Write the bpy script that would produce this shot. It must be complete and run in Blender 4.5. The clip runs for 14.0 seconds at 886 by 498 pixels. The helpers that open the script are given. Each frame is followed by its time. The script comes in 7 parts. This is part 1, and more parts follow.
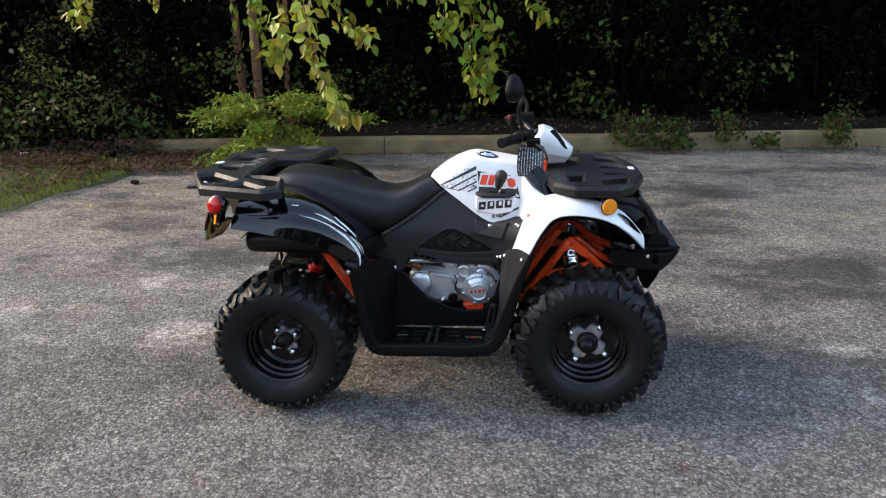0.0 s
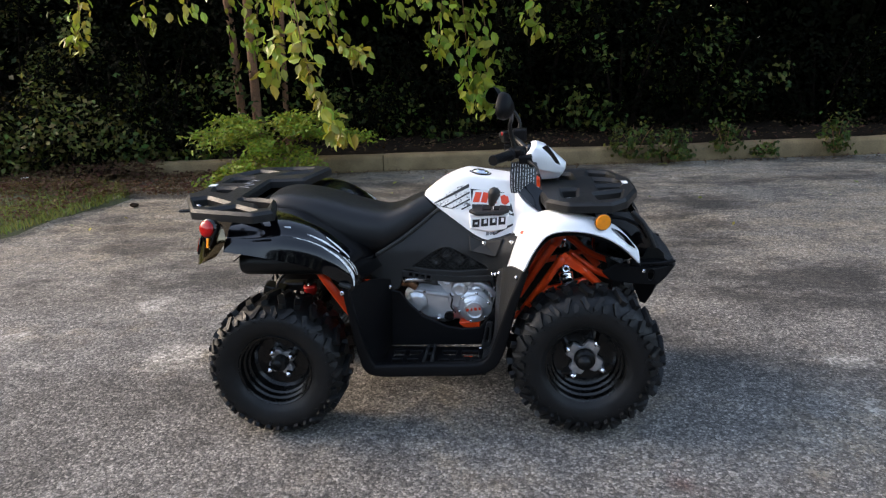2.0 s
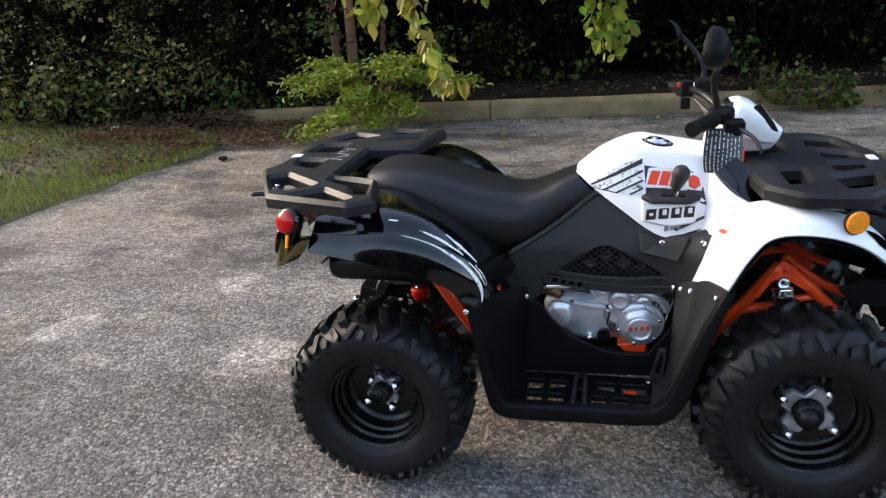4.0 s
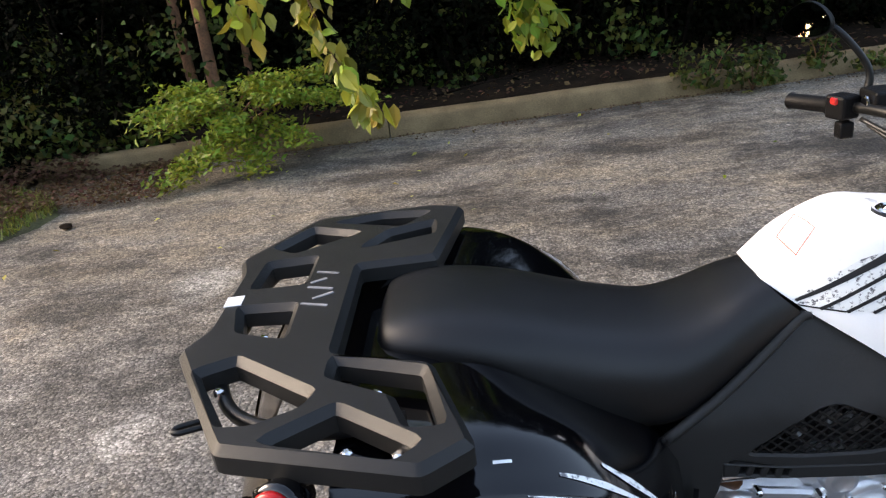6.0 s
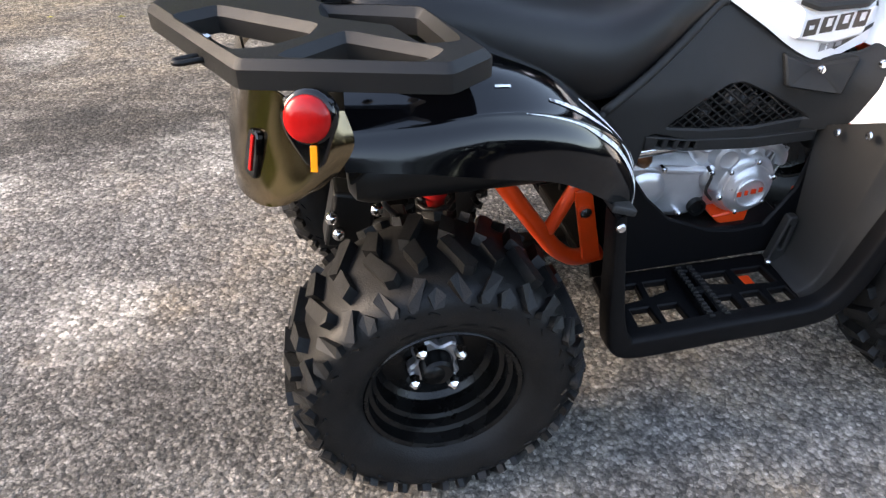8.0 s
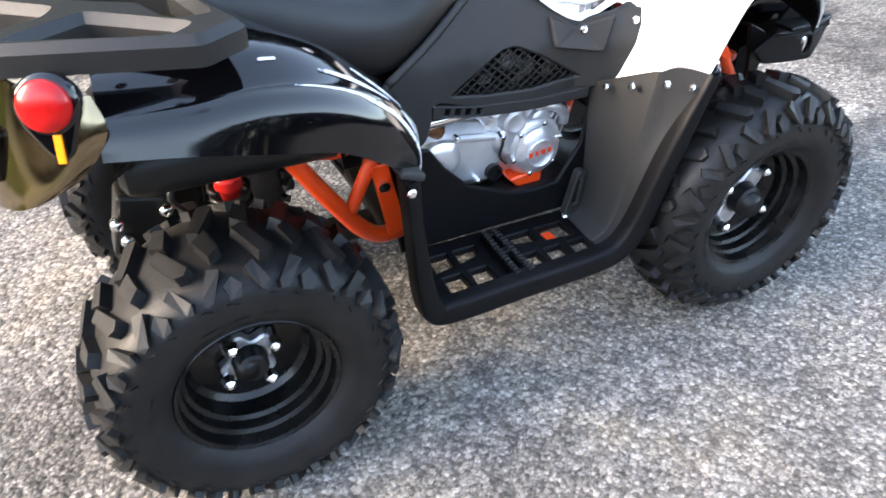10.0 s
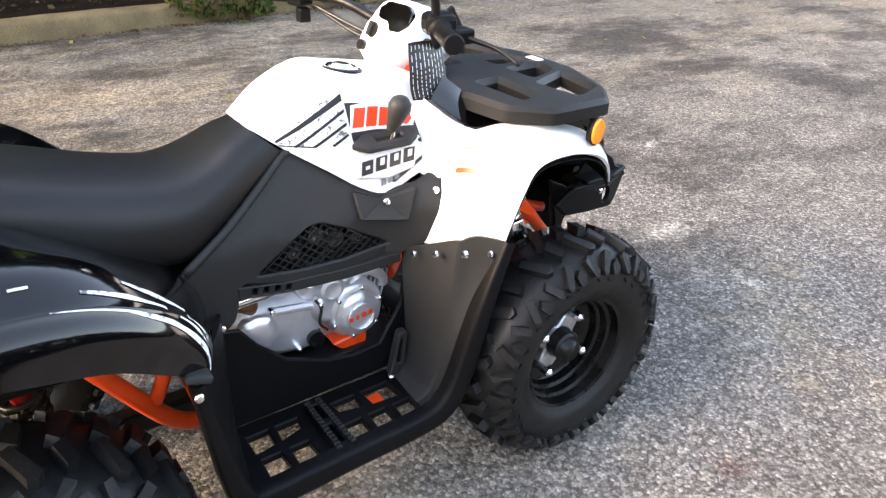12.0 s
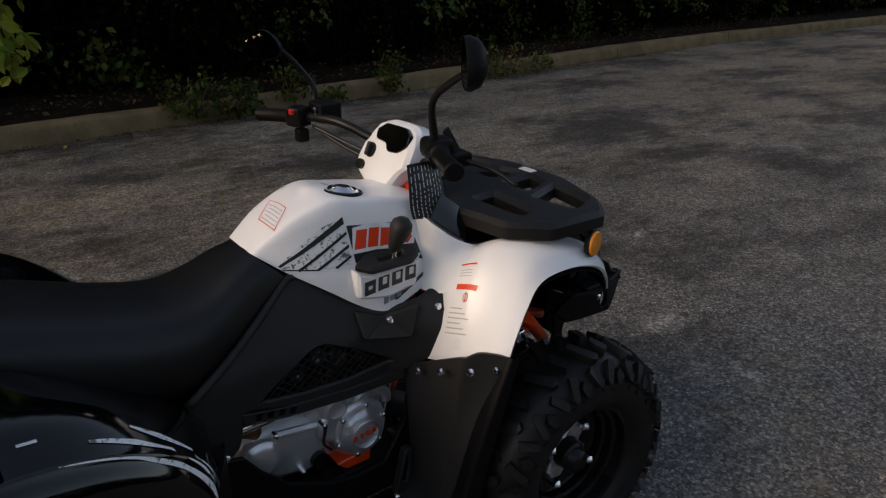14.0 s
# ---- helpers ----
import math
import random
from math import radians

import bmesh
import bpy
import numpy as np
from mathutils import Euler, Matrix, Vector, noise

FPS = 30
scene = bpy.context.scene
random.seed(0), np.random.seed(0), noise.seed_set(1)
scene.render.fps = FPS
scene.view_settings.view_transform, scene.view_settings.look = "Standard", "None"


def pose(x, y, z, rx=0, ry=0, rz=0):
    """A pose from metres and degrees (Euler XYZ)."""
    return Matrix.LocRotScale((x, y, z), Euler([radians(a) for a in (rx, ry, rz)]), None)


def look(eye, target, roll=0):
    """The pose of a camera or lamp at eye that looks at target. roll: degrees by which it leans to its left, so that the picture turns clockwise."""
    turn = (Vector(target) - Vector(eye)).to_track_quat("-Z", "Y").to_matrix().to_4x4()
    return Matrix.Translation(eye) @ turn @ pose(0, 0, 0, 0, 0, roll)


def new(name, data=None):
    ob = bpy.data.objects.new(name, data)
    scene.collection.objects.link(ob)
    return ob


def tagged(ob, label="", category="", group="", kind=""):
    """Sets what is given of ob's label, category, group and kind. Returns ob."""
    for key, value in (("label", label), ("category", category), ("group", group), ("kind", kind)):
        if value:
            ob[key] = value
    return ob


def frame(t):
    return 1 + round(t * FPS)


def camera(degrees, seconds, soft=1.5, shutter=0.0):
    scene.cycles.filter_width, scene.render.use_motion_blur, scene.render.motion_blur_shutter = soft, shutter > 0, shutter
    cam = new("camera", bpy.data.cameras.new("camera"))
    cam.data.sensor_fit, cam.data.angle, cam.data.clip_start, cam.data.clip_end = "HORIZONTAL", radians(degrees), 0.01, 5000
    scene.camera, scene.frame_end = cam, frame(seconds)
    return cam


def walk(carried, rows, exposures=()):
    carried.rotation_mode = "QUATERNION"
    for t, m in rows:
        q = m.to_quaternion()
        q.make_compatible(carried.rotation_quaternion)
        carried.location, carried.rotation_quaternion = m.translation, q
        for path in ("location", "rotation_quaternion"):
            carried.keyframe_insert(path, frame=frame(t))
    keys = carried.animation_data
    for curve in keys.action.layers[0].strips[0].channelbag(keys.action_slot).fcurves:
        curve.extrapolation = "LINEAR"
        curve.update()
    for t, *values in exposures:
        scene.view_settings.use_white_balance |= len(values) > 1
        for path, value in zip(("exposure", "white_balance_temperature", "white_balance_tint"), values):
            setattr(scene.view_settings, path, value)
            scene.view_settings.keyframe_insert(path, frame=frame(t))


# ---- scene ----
cam = camera(62.5, 14.0, soft=1.25, shutter=0.18)

# seconds, stops, kelvin, tint
EXPOSURES = [(0.0, 2.52, 7850, 14), (2.5, 2.37, 7850, 14), (3.0, 2.22, 7900, 15), (3.5, 2.52, 7900, 15), (4.2, 2.62, 7850, 15), (6.4, 2.67, 8300, 16), (7.6, 2.87, 8200, 16), (9.8, 3.92, 7900, 14), (10.5, 3.92, 8000, 14), (11.5, 3.65, 9150, 17), (12.0, 3.57, 9100, 18), (12.5, 2.92, 9500, 19), (13.0, 1.6, 9100, 19), (13.5, 1.02, 8900, 17), (14.0, 0.68, 8700, 17)]
PATH = [
    (0, (0.336, -2.898, 1.497), (0.125, -1.01, 0.872), -1.1),
    (0.5, (0.334, -2.905, 1.493), (0.117, -1.016, 0.871), -1.4),
    (1, (0.337, -2.915, 1.495), (0.126, -1.021, 0.887), -1.2),
    (1.5, (0.344, -2.908, 1.493), (0.135, -1.014, 0.886), -1.9),
    (2, (0.373, -2.877, 1.505), (0.15, -0.977, 0.919), -2.4),
    (2.5, (0.475, -2.787, 1.508), (0.185, -0.881, 0.973), -3.3),
    (3, (0.501, -2.638, 1.514), (-0.044, -0.809, 0.916), -3.2),
    (3.5, (0.29, -2.431, 1.491), (-0.288, -0.63, 0.841), -5.0),
    (4, (0.102, -2.14, 1.447), (-0.367, -0.336, 0.724), -4.0),
    (4.2, (0.034, -1.996, 1.458), (-0.46, -0.181, 0.779), -5.3),
    (6.3, (-0.529, -1.124, 1.42), (-0.584, 0.707, 0.616), -7.3),
    (6.5, (-0.565, -1.128, 1.412), (-0.586, 0.674, 0.545), -6.9),
    (7, (-0.662, -1.214, 1.37), (-0.53, 0.527, 0.394), -5.4),
    (7.5, (-0.726, -1.272, 1.32), (-0.496, 0.38, 0.217), -3.2),
    (7.7, (-0.744, -1.29, 1.288), (-0.479, 0.313, 0.121), -2.0),
    (9.8, (-0.702, -1.356, 1.186), (-0.085, 0.095, -0.045), 0.2),
    (10, (-0.677, -1.353, 1.205), (0.033, 0.094, 0.021), 0.5),
    (10.1, (-0.666, -1.353, 1.217), (0.089, 0.09, 0.056), 1.1),
    (10.5, (-0.607, -1.345, 1.24), (0.241, 0.088, 0.132), 1.8),
    (11, (-0.548, -1.351, 1.286), (0.421, 0.075, 0.272), 2.3),
    (11.5, (-0.515, -1.377, 1.325), (0.479, 0.05, 0.338), 2.5),
    (12, (-0.495, -1.375, 1.338), (0.526, 0.056, 0.384), 1.4),
    (12.5, (-0.487, -1.361, 1.367), (0.543, 0.121, 0.504), -0.1),
    (13, (-0.493, -1.351, 1.387), (0.592, 0.113, 0.564), 1.4),
    (13.5, (-0.496, -1.333, 1.401), (0.586, 0.148, 0.603), 0.4),
    (14, (-0.507, -1.34, 1.411), (0.593, 0.151, 0.657), 0.0),
]
walk(cam, [(t, look(eye, target, roll)) for t, eye, target, roll in PATH], EXPOSURES)

# ---------------------------------------------------------------- light
world = bpy.data.worlds.new("sky")
scene.world = world
world.use_nodes = True
_wn = world.node_tree.nodes
_sky = _wn.new("ShaderNodeTexSky")
_sky.sky_type, _sky.sun_disc = "NISHITA", False
SUN_EL, SUN_AZ = 26.0, 282.0          # degrees above the horizon, compass direction of the sun
_sky.sun_elevation, _sky.sun_rotation = radians(SUN_EL), radians(SUN_AZ)
_sky.air_density, _sky.dust_density, _sky.ozone_density = 1.0, 0.9, 1.0
world.node_tree.links.new(_sky.outputs[0], _wn["Background"].inputs[0])
_wn["Background"].inputs[1].default_value = 0.135

sun = new("sun", bpy.data.lights.new("sun", "SUN"))
sun.data.energy, sun.data.angle, sun.data.color = 0.7, radians(28), (1.0, 0.93, 0.84)
_sd = Vector((math.sin(radians(SUN_AZ)) * math.cos(radians(SUN_EL)), math.cos(radians(SUN_AZ)) * math.cos(radians(SUN_EL)), math.sin(radians(SUN_EL))))
sun.matrix_world = look(_sd * 30, (0, 0, 0))

# ---------------------------------------------------------------- materials


def mat(name, base, rough=0.5, metal=0.0, vary=0.0, vscale=8.0, grain=0.0, gscale=300.0, bump=0.0, bscale=400.0, coat=0.0, rvary=0.0, trans=0.0, ior=1.5, leafy=0.0, spec=0.5):
    """A principled material with two scales of variation in colour, roughness and relief."""
    m = bpy.data.materials.new(name)
    m.use_nodes = True
    nt = m.node_tree
    N, L = nt.nodes, nt.links
    b = N["Principled BSDF"]
    b.inputs["Base Color"].default_value = (*base, 1)
    b.inputs["Roughness"].default_value = rough
    b.inputs["Metallic"].default_value = metal
    b.inputs["IOR"].default_value = ior
    b.inputs["Specular IOR Level"].default_value = spec
    b.inputs["Coat Weight"].default_value = coat
    b.inputs["Coat Roughness"].default_value = 0.06
    b.inputs["Transmission Weight"].default_value = trans
    tc = N.new("ShaderNodeTexCoord")
    def noise_node(scale, detail=4.0):
        n = N.new("ShaderNodeTexNoise")
        n.inputs["Scale"].default_value, n.inputs["Detail"].default_value = scale, detail
        L.new(tc.outputs["Object"], n.inputs["Vector"])
        return n
    def ramp(src, lo, hi):
        r = N.new("ShaderNodeMapRange")
        r.inputs[1].default_value, r.inputs[2].default_value = 0.3, 0.7
        r.inputs[3].default_value, r.inputs[4].default_value = lo, hi
        L.new(src, r.inputs[0])
        return r.outputs[0]
    if vary or grain:
        f = None
        for amount, sc in ((vary, vscale), (grain, gscale)):
            if amount:
                o = ramp(noise_node(sc).outputs["Fac"], 1 - amount, 1 + amount)
                if f is None:
                    f = o
                else:
                    mu = N.new("ShaderNodeMath"); mu.operation = "MULTIPLY"
                    L.new(f, mu.inputs[0]); L.new(o, mu.inputs[1]); f = mu.outputs[0]
        vm = N.new("ShaderNodeVectorMath"); vm.operation = "SCALE"
        vm.inputs[0].default_value = base
        L.new(f, vm.inputs["Scale"])
        L.new(vm.outputs[0], b.inputs["Base Color"])
    if leafy:
        gi = N.new("ShaderNodeNewGeometry")
        hs = N.new("ShaderNodeHueSaturation")
        hs.inputs["Color"].default_value = (*base, 1)
        r1 = N.new("ShaderNodeMapRange"); r1.inputs[3].default_value, r1.inputs[4].default_value = 0.5 - leafy * 0.10, 0.5 + leafy * 0.05
        r2 = N.new("ShaderNodeMapRange"); r2.inputs[3].default_value, r2.inputs[4].default_value = 1 - leafy * 0.6, 1 + leafy * 0.6
        wn = N.new("ShaderNodeTexWhiteNoise"); wn.noise_dimensions = "1D"
        L.new(gi.outputs["Random Per Island"], wn.inputs["W"])
        L.new(gi.outputs["Random Per Island"], r1.inputs[0]); L.new(wn.outputs["Value"], r2.inputs[0])
        L.new(r1.outputs[0], hs.inputs["Hue"]); L.new(r2.outputs[0], hs.inputs["Value"])
        L.new(hs.outputs[0], b.inputs["Base Color"])
        b.inputs["Subsurface Weight"].default_value = 0.0
        tr = N.new("ShaderNodeBsdfTranslucent")
        L.new(hs.outputs[0], tr.inputs["Color"])
        ms = N.new("ShaderNodeMixShader"); ms.inputs[0].default_value = 0.3
        L.new(b.outputs[0], ms.inputs[1]); L.new(tr.outputs[0], ms.inputs[2])
        L.new(ms.outputs[0], N["Material Output"].inputs["Surface"])
    if rvary:
        L.new(ramp(noise_node(vscale * 1.7).outputs["Fac"], max(rough - rvary, 0.02), rough + rvary), b.inputs["Roughness"])
    if bump:
        bn = N.new("ShaderNodeBump")
        bn.inputs["Strength"].default_value, bn.inputs["Distance"].default_value = bump, 0.002
        L.new(noise_node(bscale, 3.0).outputs["Fac"], bn.inputs["Height"])
        L.new(bn.outputs[0], b.inputs["Normal"])
    return m


PLASTIC = mat("grained_plastic", (0.019, 0.019, 0.0188), 0.48, vary=0.12, vscale=6, grain=0.15, gscale=500, bump=0.35, bscale=900, rvary=0.05, spec=0.23)
RACKPL = mat("rack_plastic", (0.010, 0.010, 0.010), 0.42, vary=0.12, vscale=5, grain=0.12, gscale=600, bump=0.25, bscale=900, rvary=0.05, spec=0.27)
GLOSS = mat("gloss_black", (0.0015, 0.0015, 0.002), 0.10, vary=0.2, vscale=4, coat=0.3, rvary=0.03, spec=0.36)
# panel plastic darkened with footwell and arch shade; also for black fittings
FOOTPL = mat("black_and_shaded_plastic", (0.0035, 0.0035, 0.004), 0.46, vary=0.15, vscale=6, grain=0.12, gscale=500, bump=0.2, bscale=900, rvary=0.05, spec=0.12)
VINYL = mat("seat_vinyl", (0.003, 0.003, 0.0034), 0.40, vary=0.15, vscale=5, bump=0.25, bscale=700, rvary=0.05, spec=0.36)
WHITE = mat("white_plastic", (0.80, 0.80, 0.80), 0.32, vary=0.03, vscale=6, grain=0.01, coat=0.2, rvary=0.05)
RUBBER = mat("tyre_rubber", (0.0065, 0.0065, 0.0066), 0.50, vary=0.35, vscale=14, grain=0.25, gscale=160, bump=0.35, bscale=300, rvary=0.1, spec=0.27)
RIMPAINT = mat("rim_paint", (0.003, 0.003, 0.003), 0.26, vary=0.15, vscale=12, rvary=0.08, spec=0.32)
ORANGE = mat("orange_paint", (0.90, 0.066, 0.010), 0.35, vary=0.08, vscale=15, coat=0.2)
ALU = mat("cast_aluminium", (0.72, 0.72, 0.735), 0.35, metal=0.75, vary=0.12, vscale=18, bump=0.25, bscale=500, rvary=0.08)
HUBALU = mat("machined_hub", (0.42, 0.42, 0.43), 0.35, metal=0.75, vary=0.3, vscale=35, bump=0.2, bscale=300)
CHROME = mat("chrome", (0.75, 0.75, 0.76), 0.14, metal=1.0, vary=0.05, vscale=20)
STEELBLACK = mat("black_steel", (0.006, 0.006, 0.006), 0.38, vary=0.2, vscale=20, bump=0.1, spec=0.25)
REDLENS = mat("red_lens", (0.34, 0.003, 0.003), 0.24, vary=0.15, vscale=60, coat=0.15, spec=0.3)
AMBERLENS = mat("amber_lens", (0.90, 0.26, 0.01), 0.25, vary=0.12, vscale=60, coat=0.25)
REDSPRING = mat("red_spring", (0.50, 0.012, 0.010), 0.35, vary=0.1, vscale=30)
DECALBLACK = mat("decal_black", (0.012, 0.012, 0.013), 0.35, vary=0.2, vscale=40)
DECALGREY = mat("decal_grey", (0.20, 0.20, 0.21), 0.4, vary=0.3, vscale=60)
DECALRED = mat("decal_red", (0.80, 0.055, 0.012), 0.35, vary=0.05, vscale=30)
DECALWHITE = mat("decal_white", (0.72, 0.73, 0.74), 0.35, vary=0.1, vscale=50)
LABELGREY = mat("label_print", (0.45, 0.45, 0.45), 0.5, vary=0.1, vscale=80)
SMOKED = mat("smoked_chrome", (0.24, 0.185, 0.115), 0.13, metal=1.0, vary=0.1, vscale=12, rvary=0.04)
HEADER = mat("heat_stained_steel", (0.22, 0.10, 0.05), 0.4, metal=0.8, vary=0.4, vscale=30)
MIRROR = mat("mirror_glass", (0.85, 0.86, 0.87), 0.02, metal=1.0)
CABLE = mat("cable_rubber", (0.012, 0.012, 0.012), 0.45, vary=0.1, vscale=30)

# ---------------------------------------------------------------- mesh helpers


def mesh_ob(name, verts, faces, material, parent=None, label="", smooth=True, kind=""):
    me = bpy.data.meshes.new(name)
    me.from_pydata([tuple(v) for v in verts], [], faces)
    me.update()
    if smooth:
        me.polygons.foreach_set("use_smooth", [True] * len(me.polygons))
    me.materials.append(material)
    ob = new(name, me)
    ob.parent = parent
    if label or kind:
        tagged(ob, label, kind=kind)
    return ob


def part(name, bm, material, parent, label="", smooth=False):
    """Links a bmesh as one mesh object under a thing or a part."""
    me = bpy.data.meshes.new(name)
    bmesh.ops.recalc_face_normals(bm, faces=bm.faces)
    for f in bm.faces:
        f.smooth = smooth
    bm.to_mesh(me)
    bm.free()
    me.materials.append(material)
    ob = new(name, me)
    ob.parent = parent
    if label:
        tagged(ob, label)
    return ob


def crom(P, t):
    """Catmull-Rom through the rows of P at t in 0..1."""
    P = np.asarray(P, float)
    n = len(P) - 1
    x = np.clip(np.asarray(t, float), 0, 1) * n
    i = np.minimum(x.astype(int), n - 1)
    f = (x - i).reshape(-1, *([1] * (P.ndim - 1)))
    p0, p1, p2, p3 = P[np.maximum(i - 1, 0)], P[i], P[i + 1], P[np.minimum(i + 2, n)]
    p0 = np.where((i == 0).reshape(f.shape), 2 * p1 - p2, p0)
    p3 = np.where((i == n - 1).reshape(f.shape), 2 * p2 - p1, p3)
    return 0.5 * (2 * p1 + (p2 - p0) * f + (2 * p0 - 5 * p1 + 4 * p2 - p3) * f * f + (3 * p1 - p0 - 3 * p2 + p3) * f ** 3)


def surf(rows):
    """A smooth surface S(u, v) through a grid of points: u along the rows, v across."""
    R = np.asarray(rows, float)
    def S(u, v):
        C = crom(R, np.atleast_1d(u))
        return np.array([crom(c, np.atleast_1d(w))[0] for c, w in zip(C, np.atleast_1d(v))])
    return S


def grid_of(rows, nu, nv):
    R = np.asarray(rows, float)
    C = crom(R, np.linspace(0, 1, nu))
    return np.stack([crom(c, np.linspace(0, 1, nv)) for c in C])


def sheet(name, rows, nu, nv, thick, material, parent, label="", mirror=False):
    """A smooth moulded panel of the given thickness through a grid of points."""
    G = grid_of(rows, nu, nv)
    if mirror:
        G = G * (1, -1, 1)
    du, dv = np.gradient(G, axis=0), np.gradient(G, axis=1)
    n = np.cross(du, dv)
    n /= np.linalg.norm(n, axis=2, keepdims=True) + 1e-9
    if n[nu // 2, nv // 2, 2] + 0.3 * np.sign(G[nu // 2, nv // 2, 1]) * n[nu // 2, nv // 2, 1] < 0:
        n = -n
    B = G - n * thick
    verts = list(G.reshape(-1, 3)) + list(B.reshape(-1, 3))
    o = nu * nv
    idx = lambda i, j: i * nv + j
    faces = []
    for i in range(nu - 1):
        for j in range(nv - 1):
            q = (idx(i, j), idx(i + 1, j), idx(i + 1, j + 1), idx(i, j + 1))
            faces.append(q)
            faces.append(tuple(o + k for k in reversed(q)))
    for i in range(nu - 1):
        for j in (0, nv - 1):
            faces.append((idx(i, j), o + idx(i, j), o + idx(i + 1, j), idx(i + 1, j)))
    for j in range(nv - 1):
        for i in (0, nu - 1):
            faces.append((idx(i, j), idx(i, j + 1), o + idx(i, j + 1), o + idx(i, j)))
    bm = bmesh.new()
    vs = [bm.verts.new(v) for v in verts]
    for f in faces:
        bm.faces.new([vs[k] for k in f])
    bmesh.ops.remove_doubles(bm, verts=bm.verts, dist=1e-5)
    ob = part(name, bm, material, parent, label, smooth=True)
    ob.data.set_sharp_from_angle(angle=radians(42))
    return ob


def area2(P):
    return sum(a[0] * b[1] - b[0] * a[1] for a, b in zip(P, P[1:] + P[:1]))


def offset(P, d):
    """A closed outline moved inwards by d (outwards where d is negative)."""
    P = [Vector(p[:2]) for p in P]
    s = 1 if area2(P) > 0 else -1
    out = []
    for i, p in enumerate(P):
        a, b = (p - P[i - 1]).normalized(), (P[(i + 1) % len(P)] - p).normalized()
        na, nb = Vector((-a.y, a.x)) * s, Vector((-b.y, b.x)) * s
        m = na + nb
        m = m / max(m.length_squared, 0.35) * 2
        out.append(p + m * d)
    return out


def rounded(P, r, n=3):
    """The outline with its corners rounded off."""
    P = [Vector(p) for p in P]
    out = []
    for i, p in enumerate(P):
        a, b = P[i - 1] - p, P[(i + 1) % len(P)] - p
        ra, rb = min(r, a.length * 0.45), min(r, b.length * 0.45)
        A, B = p + a.normalized() * ra, p + b.normalized() * rb
        for k in range(n + 1):
            t = k / n
            out.append(A * (1 - t) ** 2 + p * 2 * t * (1 - t) + B * t * t)
    return out


def plate(outline, holes, z0, z1, cham=0.004, hcham=None, warp=None, fine=0.0):
    """A thick plate with openings right through it and chamfered upper edges, as a bmesh. warp maps (x, y, z) to the place."""
    hcham = cham if hcham is None else hcham
    warp = warp or (lambda x, y, z: (x, y, z))
    place = (lambda x, y, z: (x, y, z)) if fine else warp
    bm = bmesh.new()
    def ring(P, z):
        return [bm.verts.new(place(p[0], p[1], z)) for p in P]
    def wall(a, b):
        for i in range(len(a)):
            j = (i + 1) % len(a)
            bm.faces.new((a[i], a[j], b[j], b[i]))
    tops, bots = [], []
    for k, P in enumerate([outline] + list(holes)):
        c = cham if k == 0 else hcham
        inner = offset(P, c) if k == 0 else offset(P, -c)
        a, b, d = ring(inner, z1), ring(P, z1 - c), ring(P, z0)
        wall(a, b); wall(b, d)
        tops.append(a); bots.append(d)
    for loops in (tops, bots):
        es = []
        for l in loops:
            for i in range(len(l)):
                e = bm.edges.get((l[i], l[(i + 1) % len(l)]))
                es.append(e)
        bmesh.ops.triangle_fill(bm, use_beauty=True, use_dissolve=False, edges=es)
    if fine:
        # enough points inside the faces to follow a bent surface
        for _ in range(3):
            long_ = [e for e in bm.edges if e.calc_length() > fine]
            if long_:
                bmesh.ops.subdivide_edges(bm, edges=long_, cuts=1)
                bmesh.ops.triangulate(bm, faces=[f for f in bm.faces if len(f.verts) > 3])
        for v in bm.verts:
            v.co = warp(*v.co)
    return bm


def box(bm, c, s, rot=None, bev=0.0):
    """A box with bevelled edges, added to bm."""
    m = Matrix.Translation(c) @ (rot.to_4x4() if rot else Matrix()) @ Matrix.Diagonal((*s, 1))
    r = bmesh.ops.create_cube(bm, size=1, matrix=m)
    if bev:
        es = list({e for v in r["verts"] for e in v.link_edges})
        bmesh.ops.bevel(bm, geom=es, offset=bev, segments=2, affect="EDGES", profile=0.5)
    return bm


def tube(pts, r, n=10, smooth_path=True, steps=6, closed=False):
    """A round bar along a path, as a bmesh. r: a radius, or one for each point."""
    P = np.asarray(pts, float)
    rr = np.full(len(P), r, float) if np.isscalar(r) else np.asarray(r, float)
    if smooth_path and len(P) > 2:
        t = np.linspace(0, 1, (len(P) - 1) * steps + 1)
        P, rr = crom(P, t), crom(rr.reshape(-1, 1), t)[:, 0]
    bm = bmesh.new()
    rings = []
    up = None
    for i in range(len(P)):
        d = Vector(P[min(i + 1, len(P) - 1)] - P[max(i - 1, 0)]).normalized()
        if up is None:
            up = d.orthogonal().normalized()
        up = (up - d * up.dot(d)).normalized()
        side = d.cross(up)
        rings.append([bm.verts.new(Vector(P[i]) + (up * math.cos(a) + side * math.sin(a)) * rr[i]) for a in (2 * math.pi * k / n for k in range(n))])
    for a, b in zip(rings, rings[1:]):
        for k in range(n):
            bm.faces.new((a[k], a[(k + 1) % n], b[(k + 1) % n], b[k]))
    bm.faces.new(rings[0]); bm.faces.new(rings[-1])
    return bm


def join(*bms):
    """Several bmeshes as one."""
    out = bms[0]
    for b in bms[1:]:
        me = bpy.data.meshes.new("tmp")
        b.to_mesh(me); b.free()
        out.from_mesh(me)
        bpy.data.meshes.remove(me)
    return out


def moved(bm, m):
    bmesh.ops.transform(bm, matrix=m, verts=bm.verts)
    return bm


